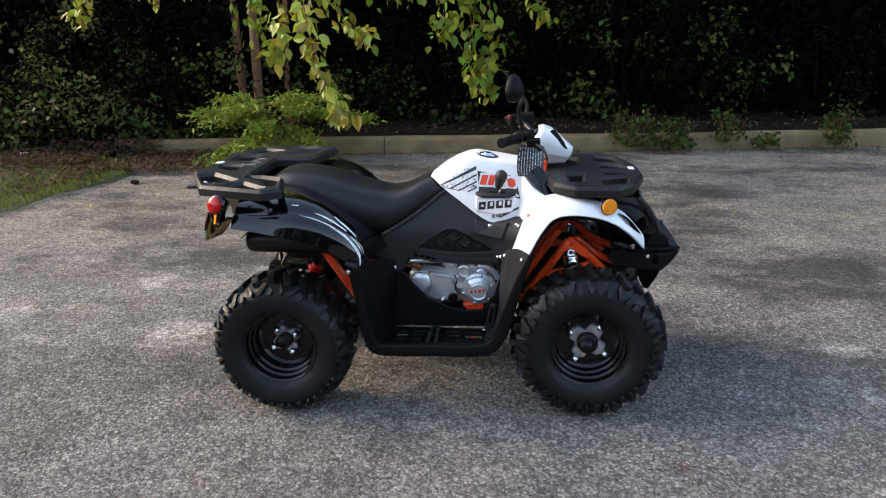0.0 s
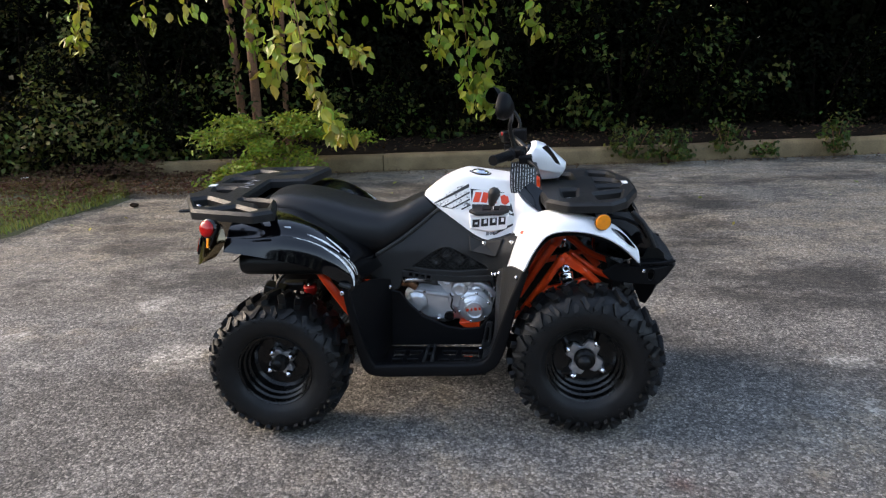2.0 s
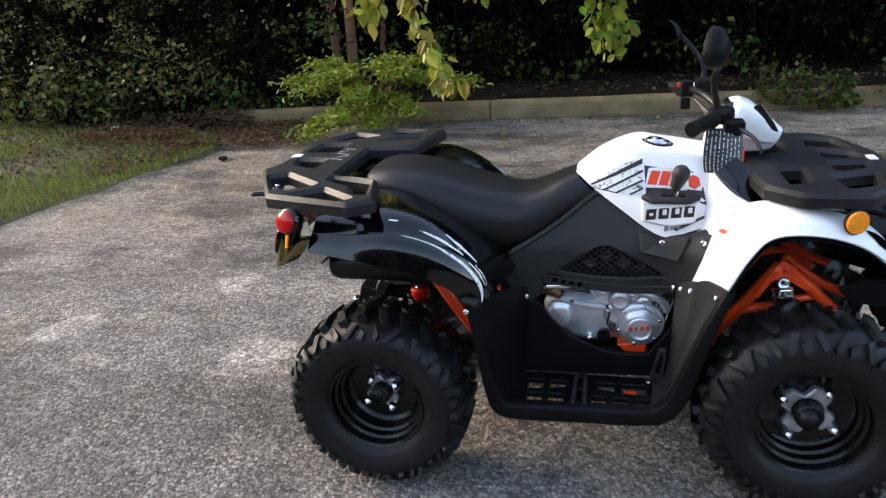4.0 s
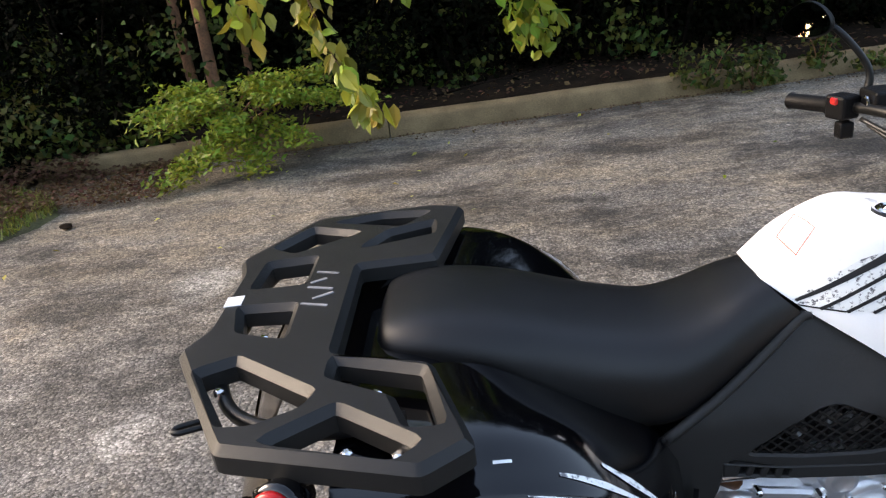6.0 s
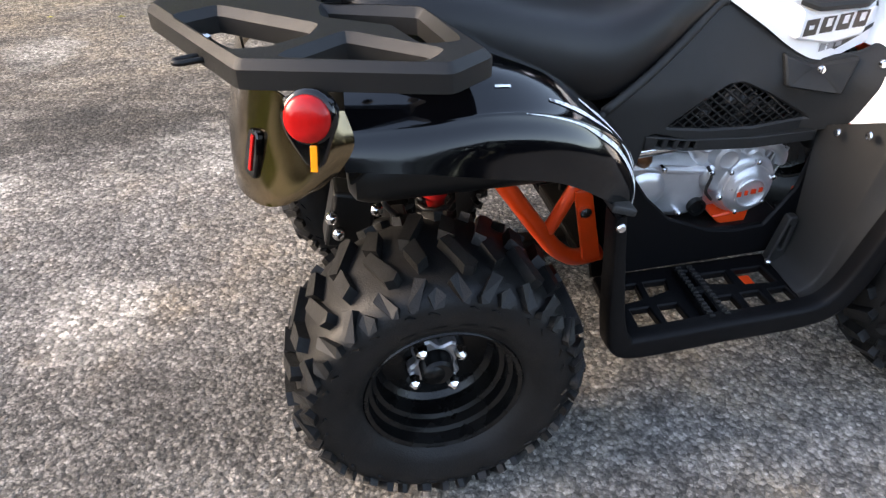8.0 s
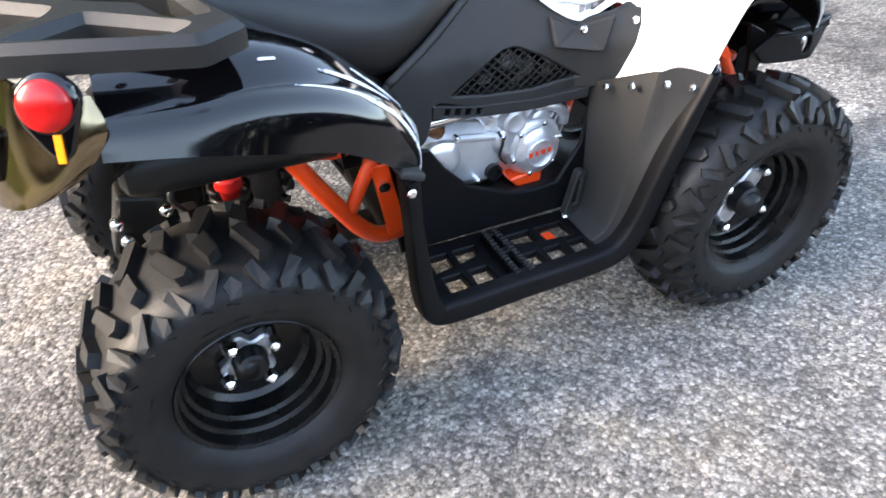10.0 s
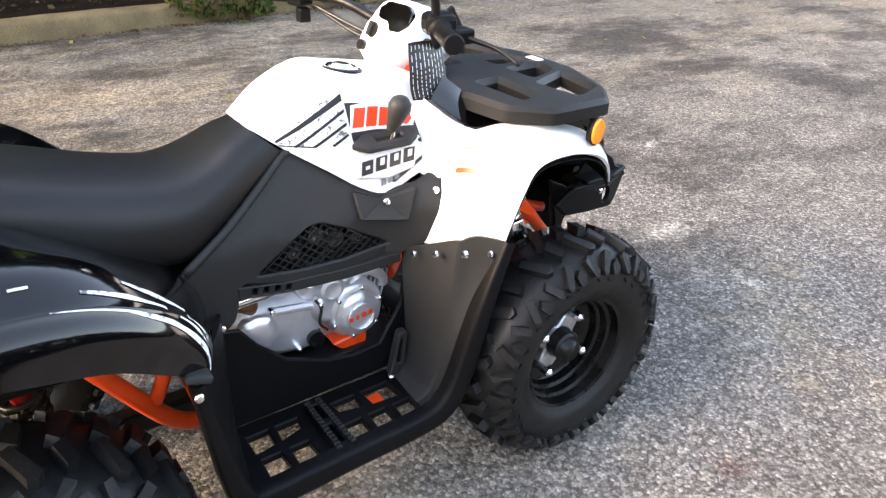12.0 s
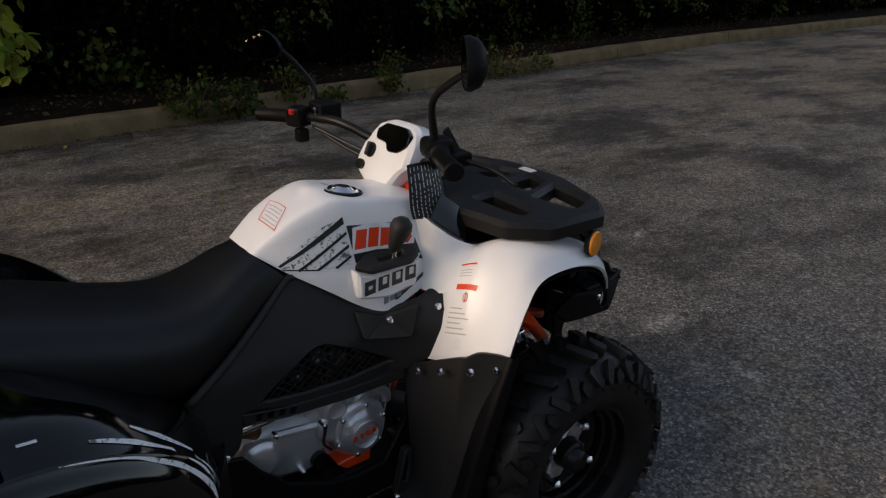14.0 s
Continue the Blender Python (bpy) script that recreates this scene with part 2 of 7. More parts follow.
def lathe(profile, n=32, axis="Y", close=False):
    """A turned body: profile of (along, radius), round the axis, as a bmesh."""
    bm = bmesh.new()
    rings = []
    for a, r in profile:
        ring = []
        for k in range(n):
            t = 2 * math.pi * k / n
            c, s = math.cos(t) * r, math.sin(t) * r
            ring.append(bm.verts.new({"Y": (c, a, s), "X": (a, c, s), "Z": (c, s, a)}[axis]))
        rings.append(ring)
    pairs = list(zip(rings, rings[1:])) + ([(rings[-1], rings[0])] if close else [])
    for a, b in pairs:
        for k in range(n):
            bm.faces.new((a[k], a[(k + 1) % n], b[(k + 1) % n], b[k]))
    if not close:
        for r in (rings[0], rings[-1]):
            bm.faces.new(r)
    return bm


def smooth_by_angle(ob, deg=35):
    ob.data.polygons.foreach_set("use_smooth", [True] * len(ob.data.polygons))
    ob.data.set_sharp_from_angle(angle=radians(deg))
    return ob


def on_surface(S, uv, lift=0.0015, n=1, mirror=False, inside=None):
    """A thin film that follows a panel: the outline uv in the panel's own coordinates, filled with a small grid."""
    bm = bmesh.new()
    uv = [Vector(p) for p in uv]
    e = 0.004
    def place(u, v):
        p = S(u, v)[0]
        a, b = S(min(u + e, 1), v)[0] - S(max(u - e, 0), v)[0], S(u, min(v + e, 1))[0] - S(u, max(v - e, 0))[0]
        nn = np.cross(a, b); nn /= np.linalg.norm(nn) + 1e-9
        if nn[2] - 0.6 * nn[1] < 0:
            nn = -nn
        return p + nn * lift
    # strips between two sides of the outline
    h = len(uv) // 2
    A, B = uv[:h], uv[h:][::-1]
    rows = []
    m = 6
    for i in range(h - 1):
        for k in range(m if i < h - 2 else m + 1):
            t = k / m
            a, b = A[i].lerp(A[i + 1], t), B[i].lerp(B[i + 1], t)
            rows.append([bm.verts.new(place(*a.lerp(b, s / 3))) for s in range(4)])
    for r, s in zip(rows, rows[1:]):
        for k in range(3):
            bm.faces.new((r[k], r[k + 1], s[k + 1], s[k]))
    return bm

# ---------------------------------------------------------------- ground


def asphalt_material():
    m = bpy.data.materials.new("worn_asphalt")
    m.use_nodes = True
    nt = m.node_tree
    N, L = nt.nodes, nt.links
    b = N["Principled BSDF"]
    tc = N.new("ShaderNodeTexCoord")
    P = tc.outputs["Object"]
    def noise_n(scale, detail=4.0, rough=0.55, dist=0.0):
        n = N.new("ShaderNodeTexNoise")
        n.inputs["Scale"].default_value, n.inputs["Detail"].default_value = scale, detail
        n.inputs["Roughness"].default_value, n.inputs["Distortion"].default_value = rough, dist
        L.new(P, n.inputs["Vector"])
        return n.outputs["Fac"]
    def rng(src, a, b_, lo, hi):
        r = N.new("ShaderNodeMapRange")
        for k, v in zip((1, 2, 3, 4), (a, b_, lo, hi)):
            r.inputs[k].default_value = v
        L.new(src, r.inputs[0])
        return r.outputs[0]
    def math_n(op, a, b_=None):
        n = N.new("ShaderNodeMath"); n.operation = op
        for k, v in enumerate((a, b_)):
            if v is None:
                continue
            if isinstance(v, (int, float)):
                n.inputs[k].default_value = v
            else:
                L.new(v, n.inputs[k])
        return n.outputs[0]
    def mixc(fac, a, b_):
        n = N.new("ShaderNodeMix"); n.data_type = "RGBA"
        L.new(fac, n.inputs[0])
        for k, v in ((6, a), (7, b_)):
            if isinstance(v, tuple):
                n.inputs[k].default_value = (*v, 1)
            else:
                L.new(v, n.inputs[k])
        return n.outputs[2]
    def stretched(scale, sx, sy, detail=6.0, rough=0.6):
        """Noise drawn out along one direction of the plan."""
        mp = N.new("ShaderNodeMapping"); mp.inputs["Scale"].default_value = (sx, sy, 1.0); mp.inputs["Rotation"].default_value = (0, 0, 0.10)
        L.new(P, mp.inputs["Vector"])
        n = N.new("ShaderNodeTexNoise")
        n.inputs["Scale"].default_value, n.inputs["Detail"].default_value, n.inputs["Roughness"].default_value = scale, detail, rough
        L.new(mp.outputs[0], n.inputs["Vector"])
        return n.outputs["Fac"]
    # aggregate stones of two sizes
    vo = N.new("ShaderNodeTexVoronoi"); vo.inputs["Scale"].default_value = 170.0
    L.new(P, vo.inputs["Vector"])
    sep = N.new("ShaderNodeSeparateColor"); L.new(vo.outputs["Color"], sep.inputs[0])
    stone = mixc(math_n("POWER", sep.outputs[0], 1.7), (0.069, 0.0645, 0.059), (0.288, 0.264, 0.234))
    vb = N.new("ShaderNodeTexVoronoi"); vb.inputs["Scale"].default_value = 88.0
    L.new(P, vb.inputs["Vector"])
    sepb = N.new("ShaderNodeSeparateColor"); L.new(vb.outputs["Color"], sepb.inputs[0])
    coarse = math_n("MULTIPLY", rng(math_n("POWER", sepb.outputs[0], 1.4), 0.0, 1.0, 0.56, 1.70), rng(vb.outputs["Distance"], 0.30, 0.85, 1.06, 0.68))
    # pits and worn clusters a few centimetres across
    pits = rng(noise_n(34, 6, 0.75), 0.36, 0.62, 0.76, 1.22)
    grit = rng(noise_n(330, 3), 0.35, 0.65, 0.88, 1.12)
    edge = rng(vo.outputs["Distance"], 0.25, 0.75, 1.0, 0.85)
    # large worn and sandy areas
    sepp = N.new("ShaderNodeSeparateXYZ"); L.new(P, sepp.inputs[0])
    big = rng(noise_n(0.55, 8, 0.68), 0.42, 0.60, 0.0, 1.0)
    mid = rng(noise_n(3.1, 8, 0.72), 0.40, 0.62, 0.0, 1.0)
    sand = math_n("MULTIPLY", rng(noise_n(0.9, 8, 0.7), 0.52, 0.66, 0.0, 1.0), mid)
    # sand gathers in streaks in the strip along the kerb
    strip = rng(sepp.outputs[1], 0.6, 2.6, 0.0, 1.0)
    wob = rng(stretched(1.5, 0.65, 1.35, 9, 0.76), 0.42, 0.60, 0.0, 1.0)
    sand = math_n("MAXIMUM", sand, math_n("MULTIPLY", strip, math_n("ADD", math_n("MULTIPLY", wob, 0.75), 0.25)))
    # single pale scars in the surface
    dist_n = N.new("ShaderNodeTexNoise"); dist_n.inputs["Scale"].default_value = 6.0; dist_n.inputs["Detail"].default_value = 5
    L.new(P, dist_n.inputs["Vector"])
    vs = N.new("ShaderNodeVectorMath"); vs.operation = "SCALE"; vs.inputs["Scale"].default_value = 0.34
    L.new(dist_n.outputs["Color"], vs.inputs[0])
    va = N.new("ShaderNodeVectorMath"); va.operation = "ADD"
    L.new(P, va.inputs[0]); L.new(vs.outputs[0], va.inputs[1])
    scar = None
    for x, y, r in SCARS:
        d = N.new("ShaderNodeVectorMath"); d.operation = "DISTANCE"
        L.new(va.outputs[0], d.inputs[0]); d.inputs[1].default_value = (x + 0.17, y + 0.17, 0.17)
        o = rng(d.outputs["Value"], r * 0.7, r * 1.05, 1.0, 0.0)
        scar = o if scar is None else math_n("MAXIMUM", scar, o)
    base = mixc(math_n("MULTIPLY", big, 0.35), stone, (0.210, 0.197, 0.180))
    base = mixc(math_n("MULTIPLY", sand, 0.76), base, (0.285, 0.224, 0.152))
    base = mixc(math_n("MULTIPLY", scar, 0.62), base, (0.36, 0.335, 0.295))
    # cracks of two widths, filled with sand here and there
    vc = N.new("ShaderNodeTexVoronoi"); vc.feature = "DISTANCE_TO_EDGE"; vc.inputs["Scale"].default_value = 0.62
    L.new(va.outputs[0], vc.inputs["Vector"])
    crack = math_n("MULTIPLY", rng(vc.outputs["Distance"], 0.004, 0.014, 1.0, 0.0), rng(noise_n(1.1, 4), 0.50, 0.58, 0.0, 1.0))
    base = mixc(math_n("MULTIPLY", math_n("MULTIPLY", crack, strip), 0.7), base, (0.30, 0.262, 0.21))
    # a faint rust stain
    dr = N.new("ShaderNodeVectorMath"); dr.operation = "DISTANCE"
    L.new(va.outputs[0], dr.inputs[0]); dr.inputs[1].default_value = (0.917 + 0.17, -0.668 + 0.17, 0.17)
    base = mixc(rng(dr.outputs["Value"], 0.0, 0.09, 0.5, 0.0), base, (0.16, 0.06, 0.04))
    k = math_n("MULTIPLY", math_n("MULTIPLY", grit, edge), rng(noise_n(0.23, 5), 0.3, 0.7, 0.78, 1.00))
    k = math_n("MULTIPLY", k, math_n("MULTIPLY", coarse, pits))
    k = math_n("MULTIPLY", k, rng(noise_n(13, 7, 0.8), 0.38, 0.60, 0.78, 1.18))
    # dark damp blotches, drawn out along the kerb farther off
    k = math_n("MULTIPLY", k, rng(noise_n(1.7, 9, 0.74), 0.38, 0.56, 0.72, 1.10))
    damp = rng(stretched(0.9, 0.7, 1.25, 9, 0.74), 0.42, 0.53, 0.34, 1.14)
    k = math_n("MULTIPLY", k, math_n("ADD", math_n("MULTIPLY", math_n("SUBTRACT", damp, 1.0), rng(sepp.outputs[1], -0.6, 1.2, 0.35, 1.0)), 1.0))
    sc = N.new("ShaderNodeVectorMath"); sc.operation = "SCALE"
    L.new(base, sc.inputs[0]); L.new(k, sc.inputs["Scale"])
    L.new(sc.outputs[0], b.inputs["Base Color"])
    b.inputs["Roughness"].default_value = 0.86
    b.inputs["Specular IOR Level"].default_value = 0.35
    bn = N.new("ShaderNodeBump"); bn.inputs["Strength"].default_value, bn.inputs["Distance"].default_value = 0.85, 0.005
    L.new(math_n("ADD", math_n("MULTIPLY", vb.outputs["Distance"], -1.0), math_n("MULTIPLY", noise_n(34, 6, 0.75), 1.4)), bn.inputs["Height"])
    L.new(bn.outputs[0], b.inputs["Normal"])
    return m


SCARS = [(1.84, 0.27, 0.10), (4.94, 1.49, 0.17), (-2.34, 0.38, 0.16), (-2.05, 0.10, 0.07), (-1.8, 0.95, 0.10), (-1.15, 1.1, 0.25),
         (2.3, 0.75, 0.07), (2.55, 1.0, 0.06), (1.75, -0.15, 0.07), (-1.9, 2.2, 0.2), (-1.35, 0.25, 0.18)]
ASPHALT = asphalt_material()
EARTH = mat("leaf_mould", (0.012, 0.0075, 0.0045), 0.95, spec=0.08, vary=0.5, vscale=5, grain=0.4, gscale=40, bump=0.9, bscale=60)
TURF = mat("turf", (0.046, 0.050, 0.018), 0.9, vary=0.5, vscale=3, grain=0.45, gscale=60, bump=0.9, bscale=80)
CONCRETE = mat("kerb_concrete", (0.160, 0.115, 0.062), 0.92, spec=0.2, vary=0.28, vscale=4, grain=0.22, gscale=120, bump=0.5, bscale=160)
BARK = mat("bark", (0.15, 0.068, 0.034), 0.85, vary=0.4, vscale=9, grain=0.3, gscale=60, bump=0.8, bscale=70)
# bark again, darkened so the hedge's shade sits in the colour
BARK_SHADE = mat("shaded_bark", (0.008, 0.0055, 0.004), 0.95, spec=0.05, vary=0.4, vscale=9, bump=0.8, bscale=70)
# near black: the hedge's inner shade is put into the leaf colour
LEAF_SHADE = mat("shade_dark_leaf", (0.0018, 0.0030, 0.0008), 0.8, leafy=0.9, spec=0.05)
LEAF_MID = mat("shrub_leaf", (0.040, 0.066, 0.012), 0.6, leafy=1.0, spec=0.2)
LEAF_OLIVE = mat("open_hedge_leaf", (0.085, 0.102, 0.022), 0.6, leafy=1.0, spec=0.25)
LEAF_FRESH = mat("sapling_leaf", (0.140, 0.205, 0.020), 0.5, leafy=0.7, spec=0.25)
# sunlit yellow put into the hanging leaves' colour; fallen yellow leaves share it
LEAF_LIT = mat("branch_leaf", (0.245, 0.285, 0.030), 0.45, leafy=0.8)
LITTER = mat("fallen_leaf", (0.082, 0.052, 0.026), 0.85, leafy=0.6, spec=0.15)
GRASSBLADE = mat("grass_blade", (0.115, 0.150, 0.026), 0.6, leafy=0.8)

rng_np = np.random.default_rng(7)


def kerb_y(x):
    """The line of the kerb's face."""
    return float(np.interp(x, [-4.2, -1.7, 0.7, 3.6, 7.4, 11, 16, 40], [4.72, 4.85, 5.03, 5.27, 5.75, 6.0, 6.0, 6.0]))


def ground():
    xs = np.concatenate([[-300, -60, -20], np.arange(-8, 12.01, 0.25), [20, 60, 300]])
    ys = np.concatenate([[-300, -60, -15], np.arange(-4, 6.01, 0.25), [9, 20, 60, 300]])
    V, F = [], []
    for x in xs:
        for y in ys:
            z = 0.012 * noise.noise(Vector((x * 0.8, y * 0.8, 0))) if abs(x) < 15 and abs(y) < 12 else 0.0
            fade = min(1, max(0, (math.hypot(x, y) - 1.6) / 1.5))
            V.append((x, y, z * fade - 0.0))
    n = len(ys)
    for i in range(len(xs) - 1):
        for j in range(n - 1):
            F.append((i * n + j, (i + 1) * n + j, (i + 1) * n + j + 1, i * n + j + 1))
    g = mesh_ob("ground", V, F, ASPHALT)
    tagged(g, "worn grey asphalt car park with sandy patches and pale scars", "ground", kind="structure")


def kerb():
    base = tagged(new("kerb"), "weathered beige concrete kerb along the planting bed", "kerb", kind="structure")
    x = -4.15
    k = 0
    while x < 30:
        ln = 3.0 if x < 12 else 6.0
        a, b = (x, kerb_y(x)), (x + ln - 0.012, kerb_y(x + ln - 0.012))
        bm = bmesh.new()
        d = Vector((b[0] - a[0], b[1] - a[1], 0))
        ang = math.atan2(d.y, d.x)
        prof = [(-0.01, -0.10), (0.0, 0.0), (0.012, 0.135), (0.030, 0.160), (0.055, 0.170), (0.15, 0.172), (0.165, 0.16), (0.17, -0.1)]
        m = 24
        rings = []
        for i in range(m + 1):
            s = d.length * i / m
            ring = []
            for q, (o, z) in enumerate(prof):
                w = 0.010 * noise.noise(Vector((x + s, o * 6, z * 8 + 3))) + 0.006 * noise.noise(Vector((4 * (x + s), o * 20, z * 20)))
                c = Vector((a[0], a[1], 0)) + d.normalized() * s + Vector((-math.sin(ang), math.cos(ang), 0)) * (o + w)
                ring.append(bm.verts.new((c.x, c.y, z + w * 0.6)))
            rings.append(ring)
        for r1, r2 in zip(rings, rings[1:]):
            for q in range(len(prof) - 1):
                bm.faces.new((r1[q], r2[q], r2[q + 1], r1[q + 1]))
        bm.faces.new(rings[0]); bm.faces.new(rings[-1])
        smooth_by_angle(part("kerb_length", bm, CONCRETE, base), 40)
        x += ln
        k += 1


def bed():
    xs = np.concatenate([np.arange(-14, 12.01, 0.3), [16, 22, 32, 60]])
    V, F = [], []
    m = 22
    for x in xs:
        y0 = kerb_y(x) + 0.14 if x > -4.0 else 4.72 - min(1.35, (-4.0 - x) * 0.9) if x > -5.2 else 3.66 + (-5.2 - x) * 0.55
        for j in range(m):
            y = y0 + (j / (m - 1)) ** 1.6 * 14
            h = 0.14 if x > -4.0 else max(0.012, 0.14 - (-4.0 - x) * 0.12)
            z = h + 0.10 * (1 - math.exp(-(y - y0) * 1.2)) + 0.04 * noise.noise(Vector((x * 1.7, y * 1.7, 2))) * min(1, (y - y0) * 3)
            V.append((x, y, z if j else h - 0.05))
    for i in range(len(xs) - 1):
        for j in range(m - 1):
            F.append((i * m + j, (i + 1) * m + j, (i + 1) * m + j + 1, i * m + j + 1))
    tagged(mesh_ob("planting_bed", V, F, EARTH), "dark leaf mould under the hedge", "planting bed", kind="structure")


def leaf_cloud(name, centers, normals, size, material, parent=None, label="", fold=0.25, kind="stuff", aspect=0.55):
    """Many small folded leaves, one island each, in one mesh."""
    n = len(centers)
    C = np.asarray(centers, float)
    D = np.asarray(normals, float)
    D /= np.linalg.norm(D, axis=1, keepdims=True) + 1e-9
    R = rng_np.normal(size=(n, 3))
    A = np.cross(D, R); A /= np.linalg.norm(A, axis=1, keepdims=True) + 1e-9
    B = np.cross(D, A)
    s = np.asarray(size, float).reshape(-1, 1) * rng_np.uniform(0.65, 1.25, (n, 1))
    tip, tail = C + A * s * 0.5, C - A * s * 0.5
    l, r = C + B * s * aspect * 0.5 + D * s * fold * 0.4, C - B * s * aspect * 0.5 + D * s * fold * 0.4
    V = np.stack([tail, l, tip, r], 1).reshape(-1, 3)
    me = bpy.data.meshes.new(name)
    me.vertices.add(4 * n); me.vertices.foreach_set("co", V.ravel())
    me.loops.add(6 * n)
    i4 = np.arange(n) * 4
    me.loops.foreach_set("vertex_index", np.stack([i4, i4 + 2, i4 + 1, i4, i4 + 3, i4 + 2], 1).ravel())
    me.polygons.add(2 * n)
    me.polygons.foreach_set("loop_start", np.arange(2 * n) * 3)
    me.update(calc_edges=True)
    me.validate()
    me.materials.append(material)
    ob = new(name, me)
    ob.parent = parent
    tagged(ob, label, kind=kind)
    return ob


def clumps(center, radii, nclump, per, spread, low=-1.0):
    """Leaf places in uneven clumps over a rounded crown, with outward directions."""
    c = np.asarray(center, float); r = np.asarray(radii, float)
    d = rng_np.normal(size=(nclump * 3, 3)); d /= np.linalg.norm(d, axis=1, keepdims=True)
    d = d[d[:, 2] > low][:nclump]
    k = c + d * r * rng_np.uniform(0.55, 1.05, (len(d), 1))
    P = np.repeat(k, per, 0) + rng_np.normal(size=(len(d) * per, 3)) * spread
    Nn = np.repeat(d, per, 0) * 0.6 + rng_np.normal(size=P.shape) * 0.6 + (0, -0.15, 0.45)
    ok = P[:, 2] > 0.06
    return P[ok], Nn[ok]


def shrub(x, y, rx, ry, h, nclump, per, leaf, material, label, name="shrub"):
    ob = tagged(new(name), label, "shrub", "hedge shrubs")
    ob.location = (x, y, 0)
    stems = None
    for k in range(5):
        a = k * 1.3 + x
        t = tube([(0.1 * math.cos(a), 0.1 * math.sin(a), 0.0), (0.3 * rx * math.cos(a), 0.3 * ry * math.sin(a), h * 0.4), (0.6 * rx * math.cos(a), 0.6 * ry * math.sin(a), h * 0.8)], [0.022, 0.016, 0.006], 6, steps=3)
        stems = t if stems is None else join(stems, t)
    part("stem", stems, BARK_SHADE, ob, smooth=True)
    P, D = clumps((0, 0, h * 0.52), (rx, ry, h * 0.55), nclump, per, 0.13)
    leaf_cloud("foliage", P, D, leaf, LEAF_SHADE, ob)
    if material is not LEAF_SHADE:
        # outer leaves coloured as lit, against a mass with shade in its colour
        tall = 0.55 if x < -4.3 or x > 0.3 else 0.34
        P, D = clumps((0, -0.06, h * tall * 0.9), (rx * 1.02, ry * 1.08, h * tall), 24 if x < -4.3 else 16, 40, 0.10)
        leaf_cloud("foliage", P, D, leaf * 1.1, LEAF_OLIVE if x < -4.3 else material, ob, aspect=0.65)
    return ob


def trunk_tree(x, y, r, h, lean, label, crown):
    ob = tagged(new("tree"), label, "tree", "trees behind the kerb")
    ob.location = (x, y, 0.1)
    lx, ly = lean
    part("trunk", tube([(0, 0, -0.1), (lx * 0.2, ly * 0.2, h * 0.3), (lx * 0.6, ly * 0.6, h * 0.65), (lx, ly, h)], [r * 1.25, r, r * 0.8, r * 0.4], 10, steps=8), BARK_SHADE, ob, smooth=True)
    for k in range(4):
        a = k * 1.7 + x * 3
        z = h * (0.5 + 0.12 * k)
        part("limb", tube([(lx * 0.6, ly * 0.6, z), (lx + 0.6 * math.cos(a), ly + 0.6 * math.sin(a), z + 0.5), (lx + 1.5 * math.cos(a), ly + 1.5 * math.sin(a), z + 0.8)], [r * 0.5, r * 0.3, r * 0.1], 7, steps=4), BARK_SHADE, ob, smooth=True)
    (cx, cy, cz), rad, ncl, per, leaf, material = crown
    P, D = clumps((cx, cy, cz), rad, ncl, per, 0.28)
    leaf_cloud("crown", P, D, leaf, material, ob)
    return ob


ground()
kerb()
bed()
# hedge: uneven shrubs in front, taller trees and woods behind, shade painted into leaves
hr = random.Random(3)
x = -12.5
while x < 24:
    y = (kerb_y(x) + 0.95 if x > -4 else 5.55 + max(0, (-4.6 - x)) * 0.30) + hr.uniform(0.05, 0.6)
    h = hr.uniform(1.2, 2.1) if x > -4 else hr.uniform(1.6, 2.6)
    shrub(x, y, hr.uniform(0.75, 1.05), hr.uniform(0.5, 0.8), h, 95, 26, 0.075, LEAF_SHADE if hr.random() < 0.25 else LEAF_MID, "dense hedge shrub behind the kerb, inner shade painted into its leaves")
    x += hr.uniform(0.95, 1.35)
for sx, sy, sh in ((-6.5, 4.95, 1.1), (-5.75, 4.85, 0.8), (-5.1, 5.0, 1.0), (-4.6, 4.95, 0.75), (-4.1, 5.25, 0.7), (-3.55, 5.3, 0.65)):
    shrub(sx, sy, 0.46, 0.38, sh, 46, 22, 0.07, LEAF_MID, "low leafy shrub at the foot of the hedge")
x = -12.0
while x < 30:
    y = max(kerb_y(x), 5.6) + hr.uniform(2.4, 3.4)
    h = hr.uniform(5.5, 8.0)
    trunk_tree(x, y, hr.uniform(0.07, 0.13), h, (hr.uniform(-0.5, 0.5), hr.uniform(-0.5, 0.3)), "tall tree with a dense crown, shade painted into bark and leaves", ((0, -0.3, h * 0.58), (1.7, 1.5, h * 0.48), 150, 30, 0.17, LEAF_SHADE))
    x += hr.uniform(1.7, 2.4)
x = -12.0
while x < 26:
    shrub(x, max(kerb_y(x), 5.6) + hr.uniform(1.9, 2.3), 1.1, 0.7, hr.uniform(2.8, 3.6), 110, 24, 0.12, LEAF_SHADE, "tall shrub behind the hedge, shade painted into stems and leaves")
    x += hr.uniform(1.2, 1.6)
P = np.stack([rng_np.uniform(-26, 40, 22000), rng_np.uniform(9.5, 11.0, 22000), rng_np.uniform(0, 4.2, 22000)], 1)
tagged(leaf_cloud("undergrowth", P, rng_np.normal(size=P.shape) + (0, -0.8, 0.3), 0.45, LEAF_SHADE), "undergrowth behind the hedge, painted near black as shade", "woods", kind="stuff")
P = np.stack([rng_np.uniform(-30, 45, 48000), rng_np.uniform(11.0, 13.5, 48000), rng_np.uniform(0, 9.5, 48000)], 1)
